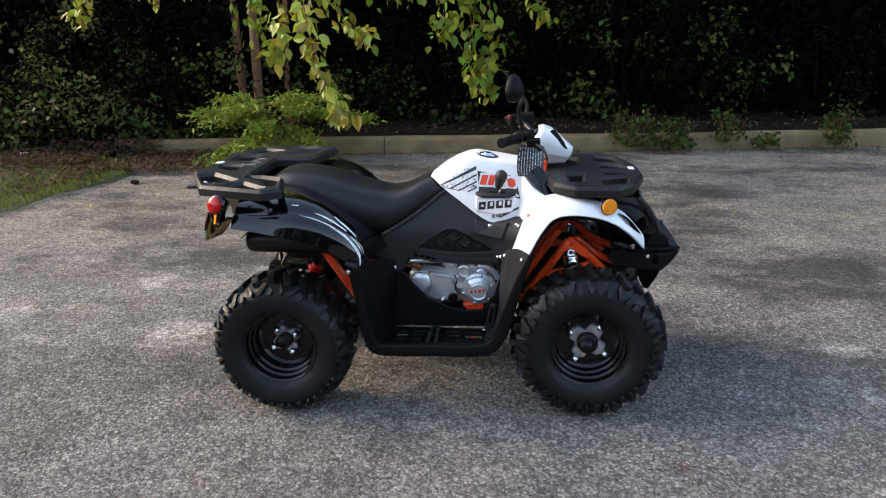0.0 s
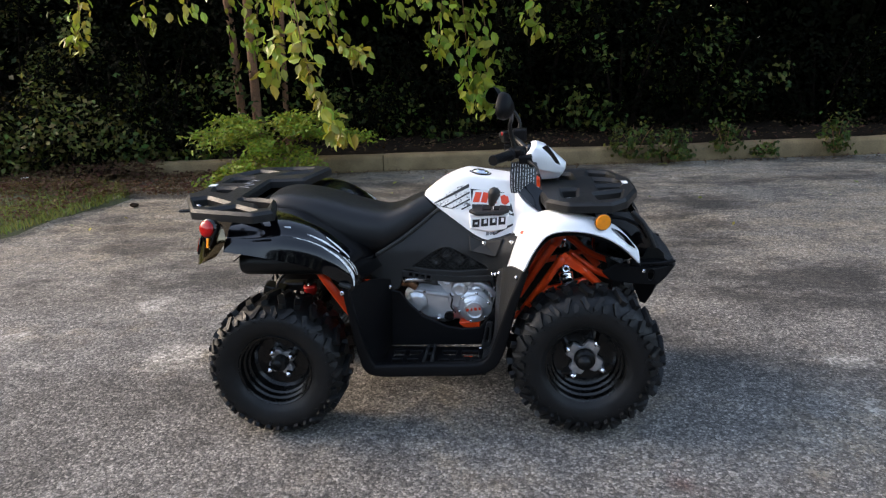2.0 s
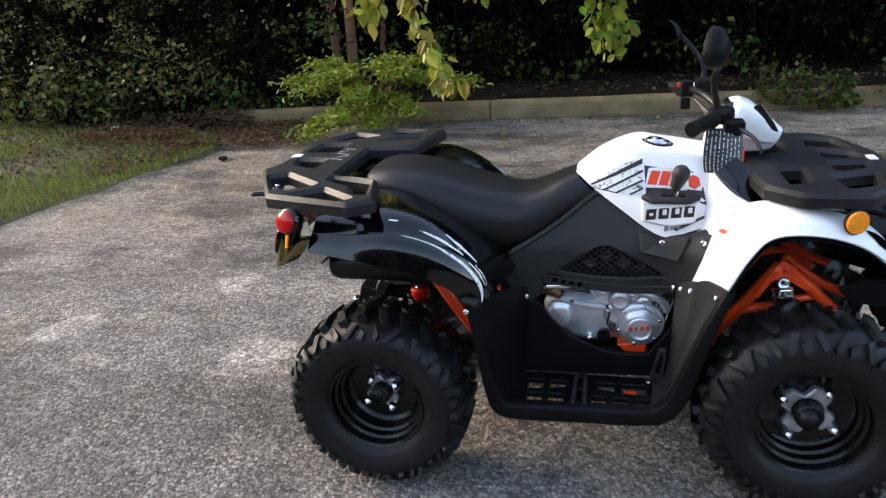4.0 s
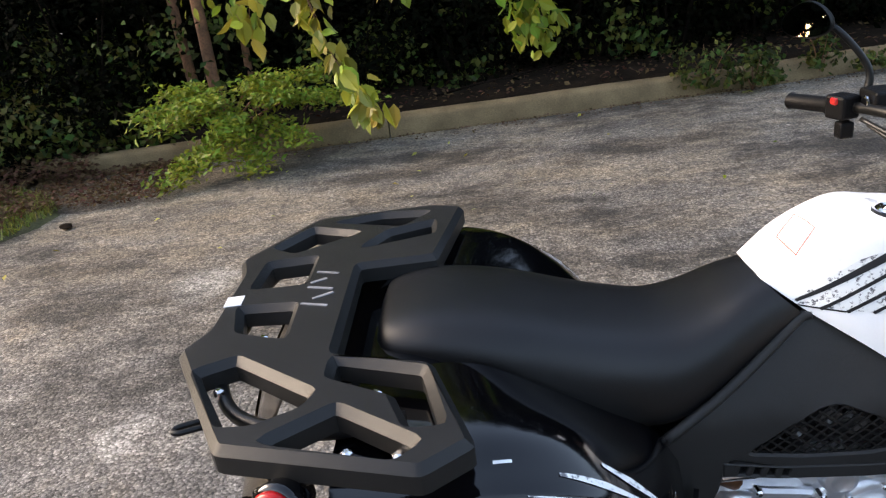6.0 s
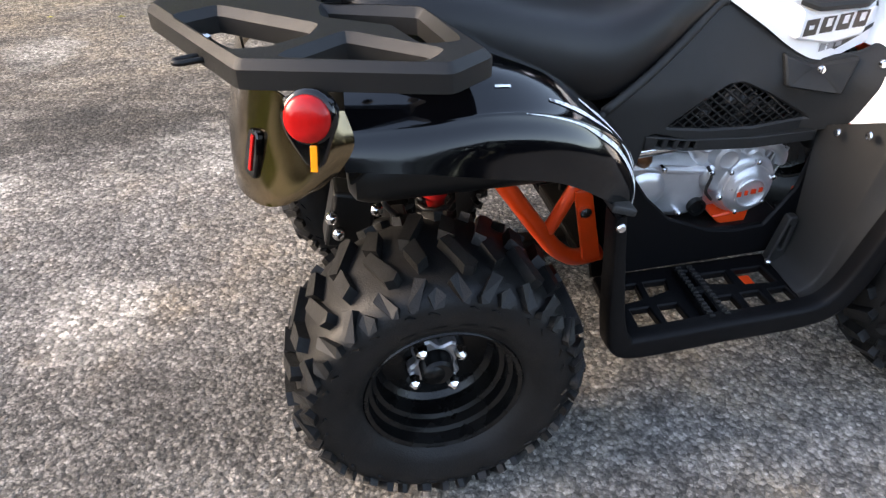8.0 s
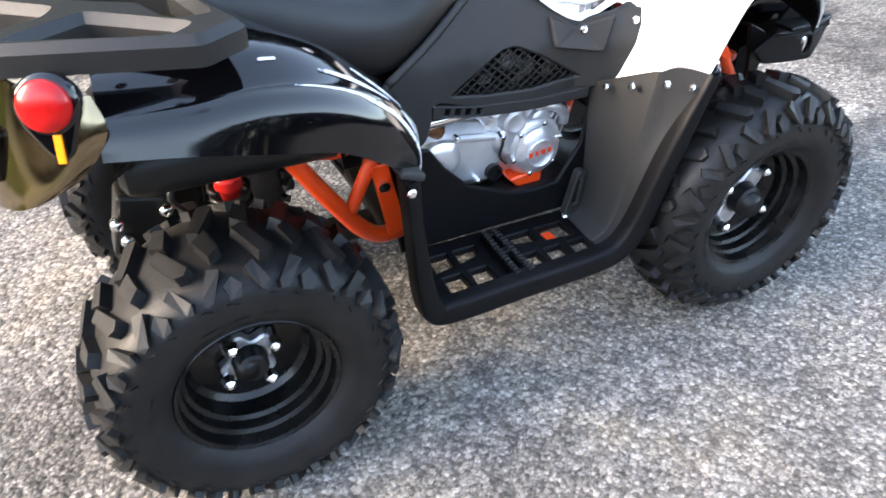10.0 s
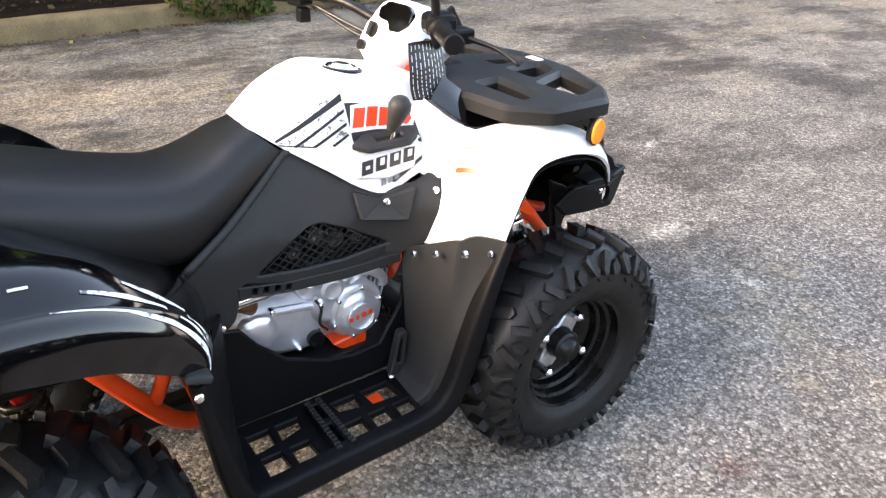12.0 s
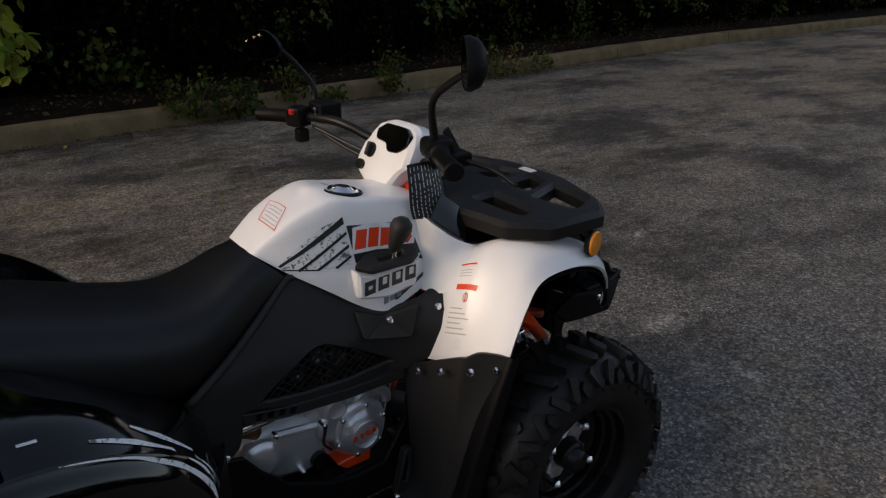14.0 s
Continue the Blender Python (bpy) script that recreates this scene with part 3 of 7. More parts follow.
tagged(leaf_cloud("far_woods", P, rng_np.normal(size=P.shape) + (0, -0.8, 0.3), 0.55, LEAF_SHADE), "woods far behind the hedge, painted near black as shade", "woods", kind="stuff")
# unseen belts of the same leaves beyond the open asphalt, added to darken reflections
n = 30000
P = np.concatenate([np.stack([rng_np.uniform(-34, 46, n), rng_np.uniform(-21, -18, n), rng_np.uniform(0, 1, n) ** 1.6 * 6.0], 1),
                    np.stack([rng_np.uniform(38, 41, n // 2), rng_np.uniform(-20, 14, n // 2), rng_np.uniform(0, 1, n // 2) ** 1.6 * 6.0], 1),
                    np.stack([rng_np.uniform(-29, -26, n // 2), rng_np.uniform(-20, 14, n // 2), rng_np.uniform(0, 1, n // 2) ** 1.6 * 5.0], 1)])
tagged(leaf_cloud("unseen_trees", P, rng_np.normal(size=P.shape) + (0, 0, 0.3), 0.75, LEAF_SHADE), "unseen near-black belt of trees, added to darken reflections", "woods", kind="stuff")

# ---------------------------------------------------------------- quad bike
atv = tagged(new("quad_bike"), "white and black quad bike with orange frame, parked on the asphalt", "quad bike")

HUBDARK = mat("dull_cast_hub", (0.10, 0.10, 0.10), 0.35, metal=0.8, vary=0.3, vscale=30)


def tyre_curve(R, W, rim, soft):
    """The tyre's section: (across, radius) from one bead over the crown to the other. soft: how round the shoulders are."""
    H = R - rim
    half = [(0.0, 1.0), (0.45, 0.992 - 0.03 * soft), (0.75, 0.955 - 0.10 * soft), (0.93, 0.86 - 0.20 * soft), (1.0, 0.68 - 0.22 * soft), (0.985, 0.45 - 0.17 * soft), (0.92, 0.22 - 0.08 * soft), (0.82, 0.05), (0.74, -0.03)]
    pts = [(-a, h) for a, h in half[:0:-1]] + half
    return [(a * W / 2, rim + h * H) for a, h in pts]


def wheel(x, yo, z, R, W, side, deep, nut_r, hub_r, turn, pitches, rim, soft):
    """side: -1 for the camera's side. yo: distance of the tyre's outer face from the middle of the bike."""
    yc = yo - W / 2
    rk_ = rim / 0.150
    # rim: outer lip, stepped barrel, disc
    face = W / 2
    prof = [(face - 0.055, 0.160), (face - 0.030, 0.158), (face - 0.022, 0.150), (face - 0.026, 0.143), (face - 0.050, 0.140), (face - 0.055, 0.132),
            (face - 0.075, 0.130), (face - 0.080, 0.122), (face - 0.100 * deep, 0.119), (face - 0.108 * deep, 0.108), (face - 0.112 * deep, 0.060), (face - 0.108 * deep, 0.02)]
    back = [(face - 0.125 * deep, 0.02), (face - 0.13 * deep, 0.11), (face - 0.13 * deep - 0.01, 0.13), (-face + 0.03, 0.14), (-face + 0.025, 0.160), (-face + 0.05, 0.162), (0, 0.148), (face - 0.055, 0.150)]
    bm = lathe([(a, r * rk_ if r > 0.03 else r) for a, r in prof + back], 56, "Y", close=True)
    w = part("wheel", bm, RIMPAINT, atv, "black steel wheel rim", smooth=True)
    smooth_by_angle(w, 32)
    ws = Matrix.Translation((x, side * yc, z)) @ Matrix.Diagonal((1, side, 1, 1)) @ Matrix.Rotation(radians(turn), 4, "Y")
    w.matrix_basis = ws if side > 0 else Matrix.Translation((x, side * yc, z)) @ Matrix.Rotation(math.pi, 4, "Z") @ Matrix.Rotation(radians(turn), 4, "Y")
    # tyre with its tread blocks
    C = np.array(tyre_curve(R - 0.020, W, rim, soft))
    Cs = crom(C, np.linspace(0, 1, 41))
    bm = lathe([tuple(c) for c in Cs], 72, "Y")
    bm.faces.ensure_lookup_table()
    bmesh.ops.delete(bm, geom=[f for f in bm.faces if len(f.verts) > 4], context="FACES_ONLY")
    def surf_pt(th, s, h):
        c = crom(C, np.array([(s + 1) / 2]))[0]
        c2 = crom(C, np.array([min((s + 1) / 2 + 0.01, 1)]))[0]; c1 = crom(C, np.array([max((s + 1) / 2 - 0.01, 0)]))[0]
        t = (c2 - c1) / np.linalg.norm(c2 - c1)
        nrm = np.array([-t[1], t[0]])
        if nrm[1] < 0 and abs(s) < 0.5:
            nrm = -nrm
        if nrm @ (c - np.array([0, (R + rim) / 2 - 0.02])) < 0:
            nrm = -nrm
        p = c + nrm * h
        return Vector((math.cos(th) * p[1], p[0], math.sin(th) * p[1]))
    dt = 2 * math.pi / pitches
    # long slanting crown bars, V-set shoulder bars with a wedge between, low ridges on the sidewall
    shapes = [([(0.00, 0.010), (0.15, -0.020), (0.45, 0.165), (0.37, 0.210), (0.24, 0.200)], 0.020),
              ([(0.54, 0.035), (0.74, -0.015), (0.83, 0.115), (0.67, 0.160)], 0.020),
              ([(0.00, 0.250), (0.13, 0.205), (0.31, 0.355), (0.27, 0.425), (0.17, 0.410)], 0.016),
              ([(0.61, 0.195), (0.77, 0.225), (0.54, 0.415), (0.42, 0.425), (0.40, 0.370)], 0.016),
              ([(0.70, 0.330), (0.84, 0.280), (0.97, 0.350), (0.91, 0.430), (0.74, 0.435)], 0.013),
              ([(0.30, 0.455), (0.35, 0.445), (0.47, 0.480), (0.44, 0.505)], 0.004),
              ([(0.66, 0.475), (0.72, 0.465), (0.85, 0.500), (0.81, 0.520)], 0.003)]
    def lug(out, poly, h, sgn, th0):
        """One bevelled block of rubber on the tyre's curve."""
        outer, inner = [], []
        cx = sum(a for a, s in poly) / len(poly); cs = sum(s for a, s in poly) / len(poly)
        for a, s in poly:
            aa, ss = cx + (a - cx) * 0.87, cs + (s - cs) * 0.88
            outer.append(out.verts.new(surf_pt(th0 + aa * dt, sgn * ss, h)))
            inner.append(out.verts.new(surf_pt(th0 + a * dt, sgn * s, -0.004)))
        out.faces.new(outer)
        for k in range(len(poly)):
            out.faces.new((outer[k], outer[(k + 1) % len(poly)], inner[(k + 1) % len(poly)], inner[k]))
    for sgn in (-1, 1):
        shift = 0.5 * dt if sgn > 0 else 0.0
        for poly, h in shapes:
            if side < 0:
                # lugs and ridges are pieces of their own, one mesh for each shape
                piece = "tread_lug" if h > 0.01 else "sidewall_ridge"
                one = bmesh.new()
                lug(one, poly, h, sgn, shift)
                first = part(piece, one, RUBBER, w)
                for i in range(1, pitches):
                    ob = new(piece, first.data)
                    ob.parent = w
                    ob.matrix_basis = Matrix.Rotation(-i * dt, 4, "Y")
                continue
            for i in range(pitches):
                lug(bm, poly, h, sgn, shift + i * dt)
    # raised sidewall lettering that cannot be read
    for k in range(22):
        if k % 11 in (4, 5, 10):
            continue
        vs = [surf_pt(2 * math.pi * k / 22 + a, 0.66 + b, 0.0015) for a, b in ((0, 0), (0.17, 0), (0.17, 0.05), (0, 0.05))]
        mark = bmesh.new()
        mark.faces.new([mark.verts.new(v) for v in vs])
        part("raised_mark", mark, RUBBER, w)
    t = part("tyre", bm, RUBBER, w, "black knobbly off-road tyre", smooth=True)
    smooth_by_angle(t, 38)
    # hub: a four-lobed casting with a dark centre cap and four nuts
    hy = face - 0.108 * deep
    lobes = []
    for k in range(16):
        a = 2 * math.pi * k / 16
        lobes.append((math.cos(a) * hub_r * (0.96, 0.95, 0.58, 0.95)[k % 4], math.sin(a) * hub_r * (0.96, 0.95, 0.58, 0.95)[k % 4]))
    hk_ = 0.50
    hole = [(math.cos(a) * hub_r * hk_, math.sin(a) * hub_r * hk_) for a in (2 * math.pi * k / 16 for k in range(16))]
    hb = plate(rounded(lobes, 0.008, 2), [hole], 0, 0.022, 0.004, warp=lambda u, v, d: (u, hy + d, v))
    part("hub", hb, HUBALU, w, "cast aluminium hub", smooth=False)
    cap = lathe([(hy - 0.004, hub_r * hk_), (hy + 0.048, hub_r * hk_ * 0.96), (hy + 0.054, hub_r * hk_ * 0.8), (hy + 0.054, 0.002)], 24, "Y")
    smooth_by_angle(part("hub_cap", cap, STEELBLACK, w))
    for k in range(4):
        a = math.pi / 2 * k
        nb = lathe([(hy, 0.012), (hy + 0.024, 0.012), (hy + 0.028, 0.014), (hy + 0.044, 0.011), (hy + 0.050, 0.004)], 8, "Y")
        moved(nb, Matrix.Translation((math.cos(a) * nut_r, 0, math.sin(a) * nut_r)))
        part("wheel_nut", nb, CHROME, w)
    return w


FR, RR = 0.294, 0.276
wheel(0.592, 0.435, FR, FR, 0.195, -1, 1.0, 0.078, 0.076, 57, 14, 0.148, 1.0)
wheel(0.592, 0.435, FR, FR, 0.195, 1, 1.0, 0.078, 0.076, 10, 14, 0.148, 1.0)
wheel(-0.574, 0.470, RR, RR, 0.240, -1, 1.15, 0.053, 0.060, 33, 13, 0.142, 0.35)
wheel(-0.574, 0.470, RR, RR, 0.240, 1, 1.15, 0.053, 0.060, 50, 13, 0.142, 0.35)

# seat
seat_st = [(-0.665, 0.090, 0.825, 0.850, 0), (-0.645, 0.125, 0.805, 0.876, 0), (-0.58, 0.145, 0.795, 0.888, 0), (-0.50, 0.155, 0.775, 0.880, 0), (-0.42, 0.160, 0.735, 0.863, 0),
           (-0.33, 0.160, 0.692, 0.835, 0), (-0.25, 0.155, 0.668, 0.815, 0), (-0.18, 0.147, 0.668, 0.806, -0.005), (-0.11, 0.130, 0.708, 0.820, -0.015), (-0.04, 0.108, 0.758, 0.846, -0.03), (0.035, 0.088, 0.806, 0.862, -0.06)]
rows = []
for sx, hw, zb, zt, sh in seat_st:
    sec = [(-0.94, -0.02), (-1.0, 0.10), (-1.02, 0.35), (-0.93, 0.70), (-0.66, 0.94), (0.0, 1.0)]
    sec = sec + [(-a, b) for a, b in sec[-2::-1]]
    rows.append([(sx + sh * max(b, 0), a * hw, zb + b * (zt - zb)) for a, b in sec])
sheet("seat", rows, 60, 45, 0.012, VINYL, atv, "black vinyl saddle")

# tank cover
tank_st = [(-0.026, 0.862, 0.040, 0.090, 0.812), (0.045, 0.915, 0.110, 0.116, 0.765), (0.135, 0.951, 0.180, 0.132, 0.716), (0.21, 0.943, 0.235, 0.140, 0.697), (0.29, 0.929, 0.300, 0.140, 0.718), (0.36, 0.914, 0.375, 0.132, 0.745), (0.43, 0.880, 0.455, 0.125, 0.785)]
rows = []
for xt, zt, xl, hw, zl in tank_st:
    sec = [(-1.0, 0.0), (-0.965, 0.24), (-0.87, 0.52), (-0.76, 0.78), (-0.69, 0.915), (-0.60, 0.972), (-0.35, 0.985), (0.0, 1.0)]
    sec = sec + [(-a, b) for a, b in sec[-2::-1]]
    rows.append([(xl + (xt - xl) * b, a * hw + 0.01 * b, zl + b * (zt - zl)) for a, b in sec])
sheet("tank_cover", rows, 50, 50, 0.006, WHITE, atv, "glossy white tank cover")

# front fenders
FEND = [[(0.296, -0.195, 0.582), (0.300, -0.240, 0.596), (0.310, -0.300, 0.615), (0.342, -0.362, 0.634), (0.358, -0.386, 0.638)],
        [(0.346, -0.176, 0.722), (0.350, -0.222, 0.735), (0.358, -0.268, 0.747), (0.395, -0.345, 0.745), (0.410, -0.378, 0.735)],
        [(0.398, -0.150, 0.785), (0.408, -0.185, 0.804), (0.425, -0.250, 0.830), (0.450, -0.325, 0.818), (0.465, -0.366, 0.784)],
        [(0.470, -0.105, 0.780), (0.493, -0.160, 0.802), (0.515, -0.255, 0.840), (0.545, -0.325, 0.824), (0.560, -0.356, 0.788)],
        [(0.590, -0.110, 0.760), (0.605, -0.165, 0.785), (0.630, -0.250, 0.812), (0.650, -0.310, 0.797), (0.655, -0.340, 0.762)],
        [(0.685, -0.125, 0.725), (0.695, -0.170, 0.748), (0.710, -0.235, 0.772), (0.725, -0.285, 0.752), (0.728, -0.312, 0.712)],
        [(0.760, -0.155, 0.685), (0.767, -0.185, 0.692), (0.780, -0.220, 0.695), (0.790, -0.250, 0.680), (0.793, -0.265, 0.640)]]
FENDER = surf(FEND)
for mir in (False, True):
    sheet("front_fender", FEND, 48, 24, 0.007, WHITE, atv, "glossy white front mudguard", mirror=mir)
    # inner side of the wheel arch
    liner = [[(p[1][0] + 0.03, p[1][1] + 0.05, p[1][2] - 0.02), (p[3][0] + 0.01, p[3][1] + 0.02, p[3][2] - 0.035), (p[4][0] + 0.006, p[4][1] + 0.010, p[4][2] - 0.016)] for p in FEND]
    sheet("arch_liner", liner, 24, 10, 0.004, FOOTPL, atv, mirror=mir)

# white shoulder that carries the tank's flank over to the mudguard
SHOULDER = [[(0.336, -0.092, 0.890), (0.360, -0.138, 0.862), (0.398, -0.166, 0.830), (0.442, -0.195, 0.812)],
            [(0.330, -0.108, 0.826), (0.350, -0.152, 0.806), (0.374, -0.186, 0.797), (0.418, -0.222, 0.812)],
            [(0.318, -0.126, 0.722), (0.328, -0.160, 0.722), (0.342, -0.186, 0.724), (0.362, -0.222, 0.735)]]
for mir in (False, True):
    sheet("tank_shoulder", SHOULDER, 20, 16, 0.005, WHITE, atv, "glossy white panel joining tank and mudguard", mirror=mir)
# gloss black cowl side between tank, shoulder and front rack
COWLSIDE = [[(0.352, -0.130, 0.880), (0.392, -0.152, 0.846), (0.430, -0.176, 0.819), (0.465, -0.190, 0.820), (0.505, -0.205, 0.832)],
            [(0.372, -0.122, 0.900), (0.412, -0.140, 0.868), (0.450, -0.152, 0.838), (0.490, -0.160, 0.828), (0.530, -0.168, 0.826)],
            [(0.400, -0.105, 0.918), (0.440, -0.118, 0.885), (0.480, -0.125, 0.850), (0.520, -0.125, 0.830), (0.555, -0.125, 0.812)]]
for mir in (False, True):
    sheet("cowl_side", COWLSIDE, 16, 16, 0.004, GLOSS, atv, "gloss black cowl side below the front rack", mirror=mir)
# black liner under the rear mudguards, added to keep the arch interior dark
RLINER = [[(-0.70, y, z - 0.03), (-0.65, y, z), (-0.52, y, z + 0.02), (-0.40, y, z - 0.02), (-0.32, y, z - 0.10)] for y, z in ((-0.405, 0.732), (-0.30, 0.725), (-0.15, 0.640), (0.0, 0.630))]
for mir in (False, True):
    sheet("rear_arch_liner", RLINER, 20, 16, 0.004, FOOTPL, atv, mirror=mir)

# dark cowl between the fenders
cowl = [[(0.40, s * 0.125, 0.80 + 0.05 * (1 - abs(s))) for s in (-1, -0.5, 0, 0.5, 1)], [(0.50, s * 0.135, 0.785 + 0.045 * (1 - abs(s))) for s in (-1, -0.5, 0, 0.5, 1)],
        [(0.65, s * 0.150, 0.785 + 0.03 * (1 - abs(s))) for s in (-1, -0.5, 0, 0.5, 1)], [(0.78, s * 0.17, 0.765) for s in (-1, -0.5, 0, 0.5, 1)], [(0.83, s * 0.18, 0.70) for s in (-1, -0.5, 0, 0.5, 1)]]
sheet("front_cowl", cowl, 30, 20, 0.005, GLOSS, atv, "gloss black cowl under the front rack")

# rear fenders, gloss black
RF = [[(-0.690, -0.200, 0.845), (-0.695, -0.330, 0.845), (-0.700, -0.430, 0.822), (-0.705, -0.450, 0.790), (-0.708, -0.464, 0.755)],
      [(-0.600, -0.190, 0.850), (-0.600, -0.330, 0.848), (-0.600, -0.430, 0.822), (-0.605, -0.454, 0.787), (-0.610, -0.472, 0.744)],
      [(-0.500, -0.180, 0.835), (-0.495, -0.320, 0.848), (-0.495, -0.430, 0.828), (-0.500, -0.456, 0.784), (-0.505, -0.474, 0.724)],
      [(-0.400, -0.170, 0.775), (-0.395, -0.300, 0.815), (-0.390, -0.420, 0.800), (-0.398, -0.447, 0.758), (-0.405, -0.464, 0.698)],
      [(-0.310, -0.160, 0.715), (-0.310, -0.280, 0.750), (-0.305, -0.400, 0.745), (-0.315, -0.432, 0.706), (-0.330, -0.446, 0.652)],
      [(-0.230, -0.150, 0.660), (-0.240, -0.250, 0.685), (-0.250, -0.370, 0.675), (-0.262, -0.410, 0.640), (-0.285, -0.415, 0.605)],
      [(-0.190, -0.150, 0.600), (-0.205, -0.240, 0.615), (-0.230, -0.350, 0.610), (-0.250, -0.395, 0.590), (-0.275, -0.405, 0.575)]]
# a sloping shoulder and a firm crease where it turns down into the flank
RF = [[a, (b[0], b[1] - 0.045 * k, b[2] - 0.008 * (1 - k)), (c[0], c[1] - 0.010 * k, c[2] - 0.022 * k), (d[0], d[1] - 0.004 * k, d[2] - 0.010 * k), e] for (a, b, c, d, e), k in zip(RF, (1.0, 1.0, 1.0, 0.8, 0.6, 0.3, 0.0))]
RF = [[a, b, tuple(np.array(b) * 0.12 + np.array(c) * 0.88), c, tuple(np.array(c) * 0.72 + np.array(d) * 0.28), d, e] for a, b, c, d, e in RF]
RF_SURF = surf(RF)


def REARF(u, v):
    """The mudguard's surface, v counted by its five main lines."""
    return RF_SURF(u, np.interp(v, [0, 0.25, 0.47, 0.5, 0.57, 0.75, 1], np.arange(7) / 6))


for mir in (False, True):
    sheet("rear_fender", RF, 48, 30, 0.006, GLOSS, atv, "gloss black rear mudguard", mirror=mir)
mid = [[(-0.72, y, 0.835) for y in (-0.2, 0, 0.2)], [(-0.60, y, 0.84) for y in (-0.2, 0, 0.2)], [(-0.45, y, 0.78) for y in (-0.19, 0, 0.19)], [(-0.30, y, 0.69) for y in (-0.17, 0, 0.17)]]
sheet("rear_centre_panel", mid, 16, 10, 0.006, GLOSS, atv)


# side panels in the plane of x and z, leaning with the body
def side_y(x, z):
    y = -0.150 + max(0.0, z - 0.66) * 0.44
    if x > 0.22:
        y -= (x - 0.22) * 0.62 * max(0.0, min(1.0, (0.80 - z) / 0.1))
    if x < -0.08:
        y -= (-0.08 - x) * 0.10
    return y


SIDE = [(-0.212, 0.650), (-0.12, 0.702), (-0.04, 0.757), (0.022, 0.806), (0.045, 0.812), (0.11, 0.766), (0.185, 0.713), (0.225, 0.697), (0.30, 0.716), (0.360, 0.742), (0.374, 0.732),
        (0.338, 0.660), (0.312, 0.598), (0.285, 0.570), (0.25, 0.556), (0.12, 0.545), (-0.02, 0.556), (-0.105, 0.582), (-0.125, 0.505), (-0.165, 0.480), (-0.27, 0.592)]
GRILLE = [(-0.072, 0.590), (0.0, 0.640), (0.042, 0.665), (0.075, 0.668), (0.13, 0.642), (0.232, 0.582), (0.12, 0.572), (0.02, 0.577)]


def inside(P, x, z):
    r = False
    for (x1, z1), (x2, z2) in zip(P, P[1:] + P[:1]):
        if (z1 > z) != (z2 > z) and x < (x2 - x1) * (z - z1) / (z2 - z1) + x1:
            r = not r
    return r


def dense(P, step=0.03):
    """The outline with points added along its long sides."""
    out = []
    for a, b in zip(P, P[1:] + P[:1]):
        n = max(1, int(math.hypot(b[0] - a[0], b[1] - a[1]) / step))
        out += [(a[0] + (b[0] - a[0]) * k / n, a[1] + (b[1] - a[1]) * k / n) for k in range(n)]
    return out


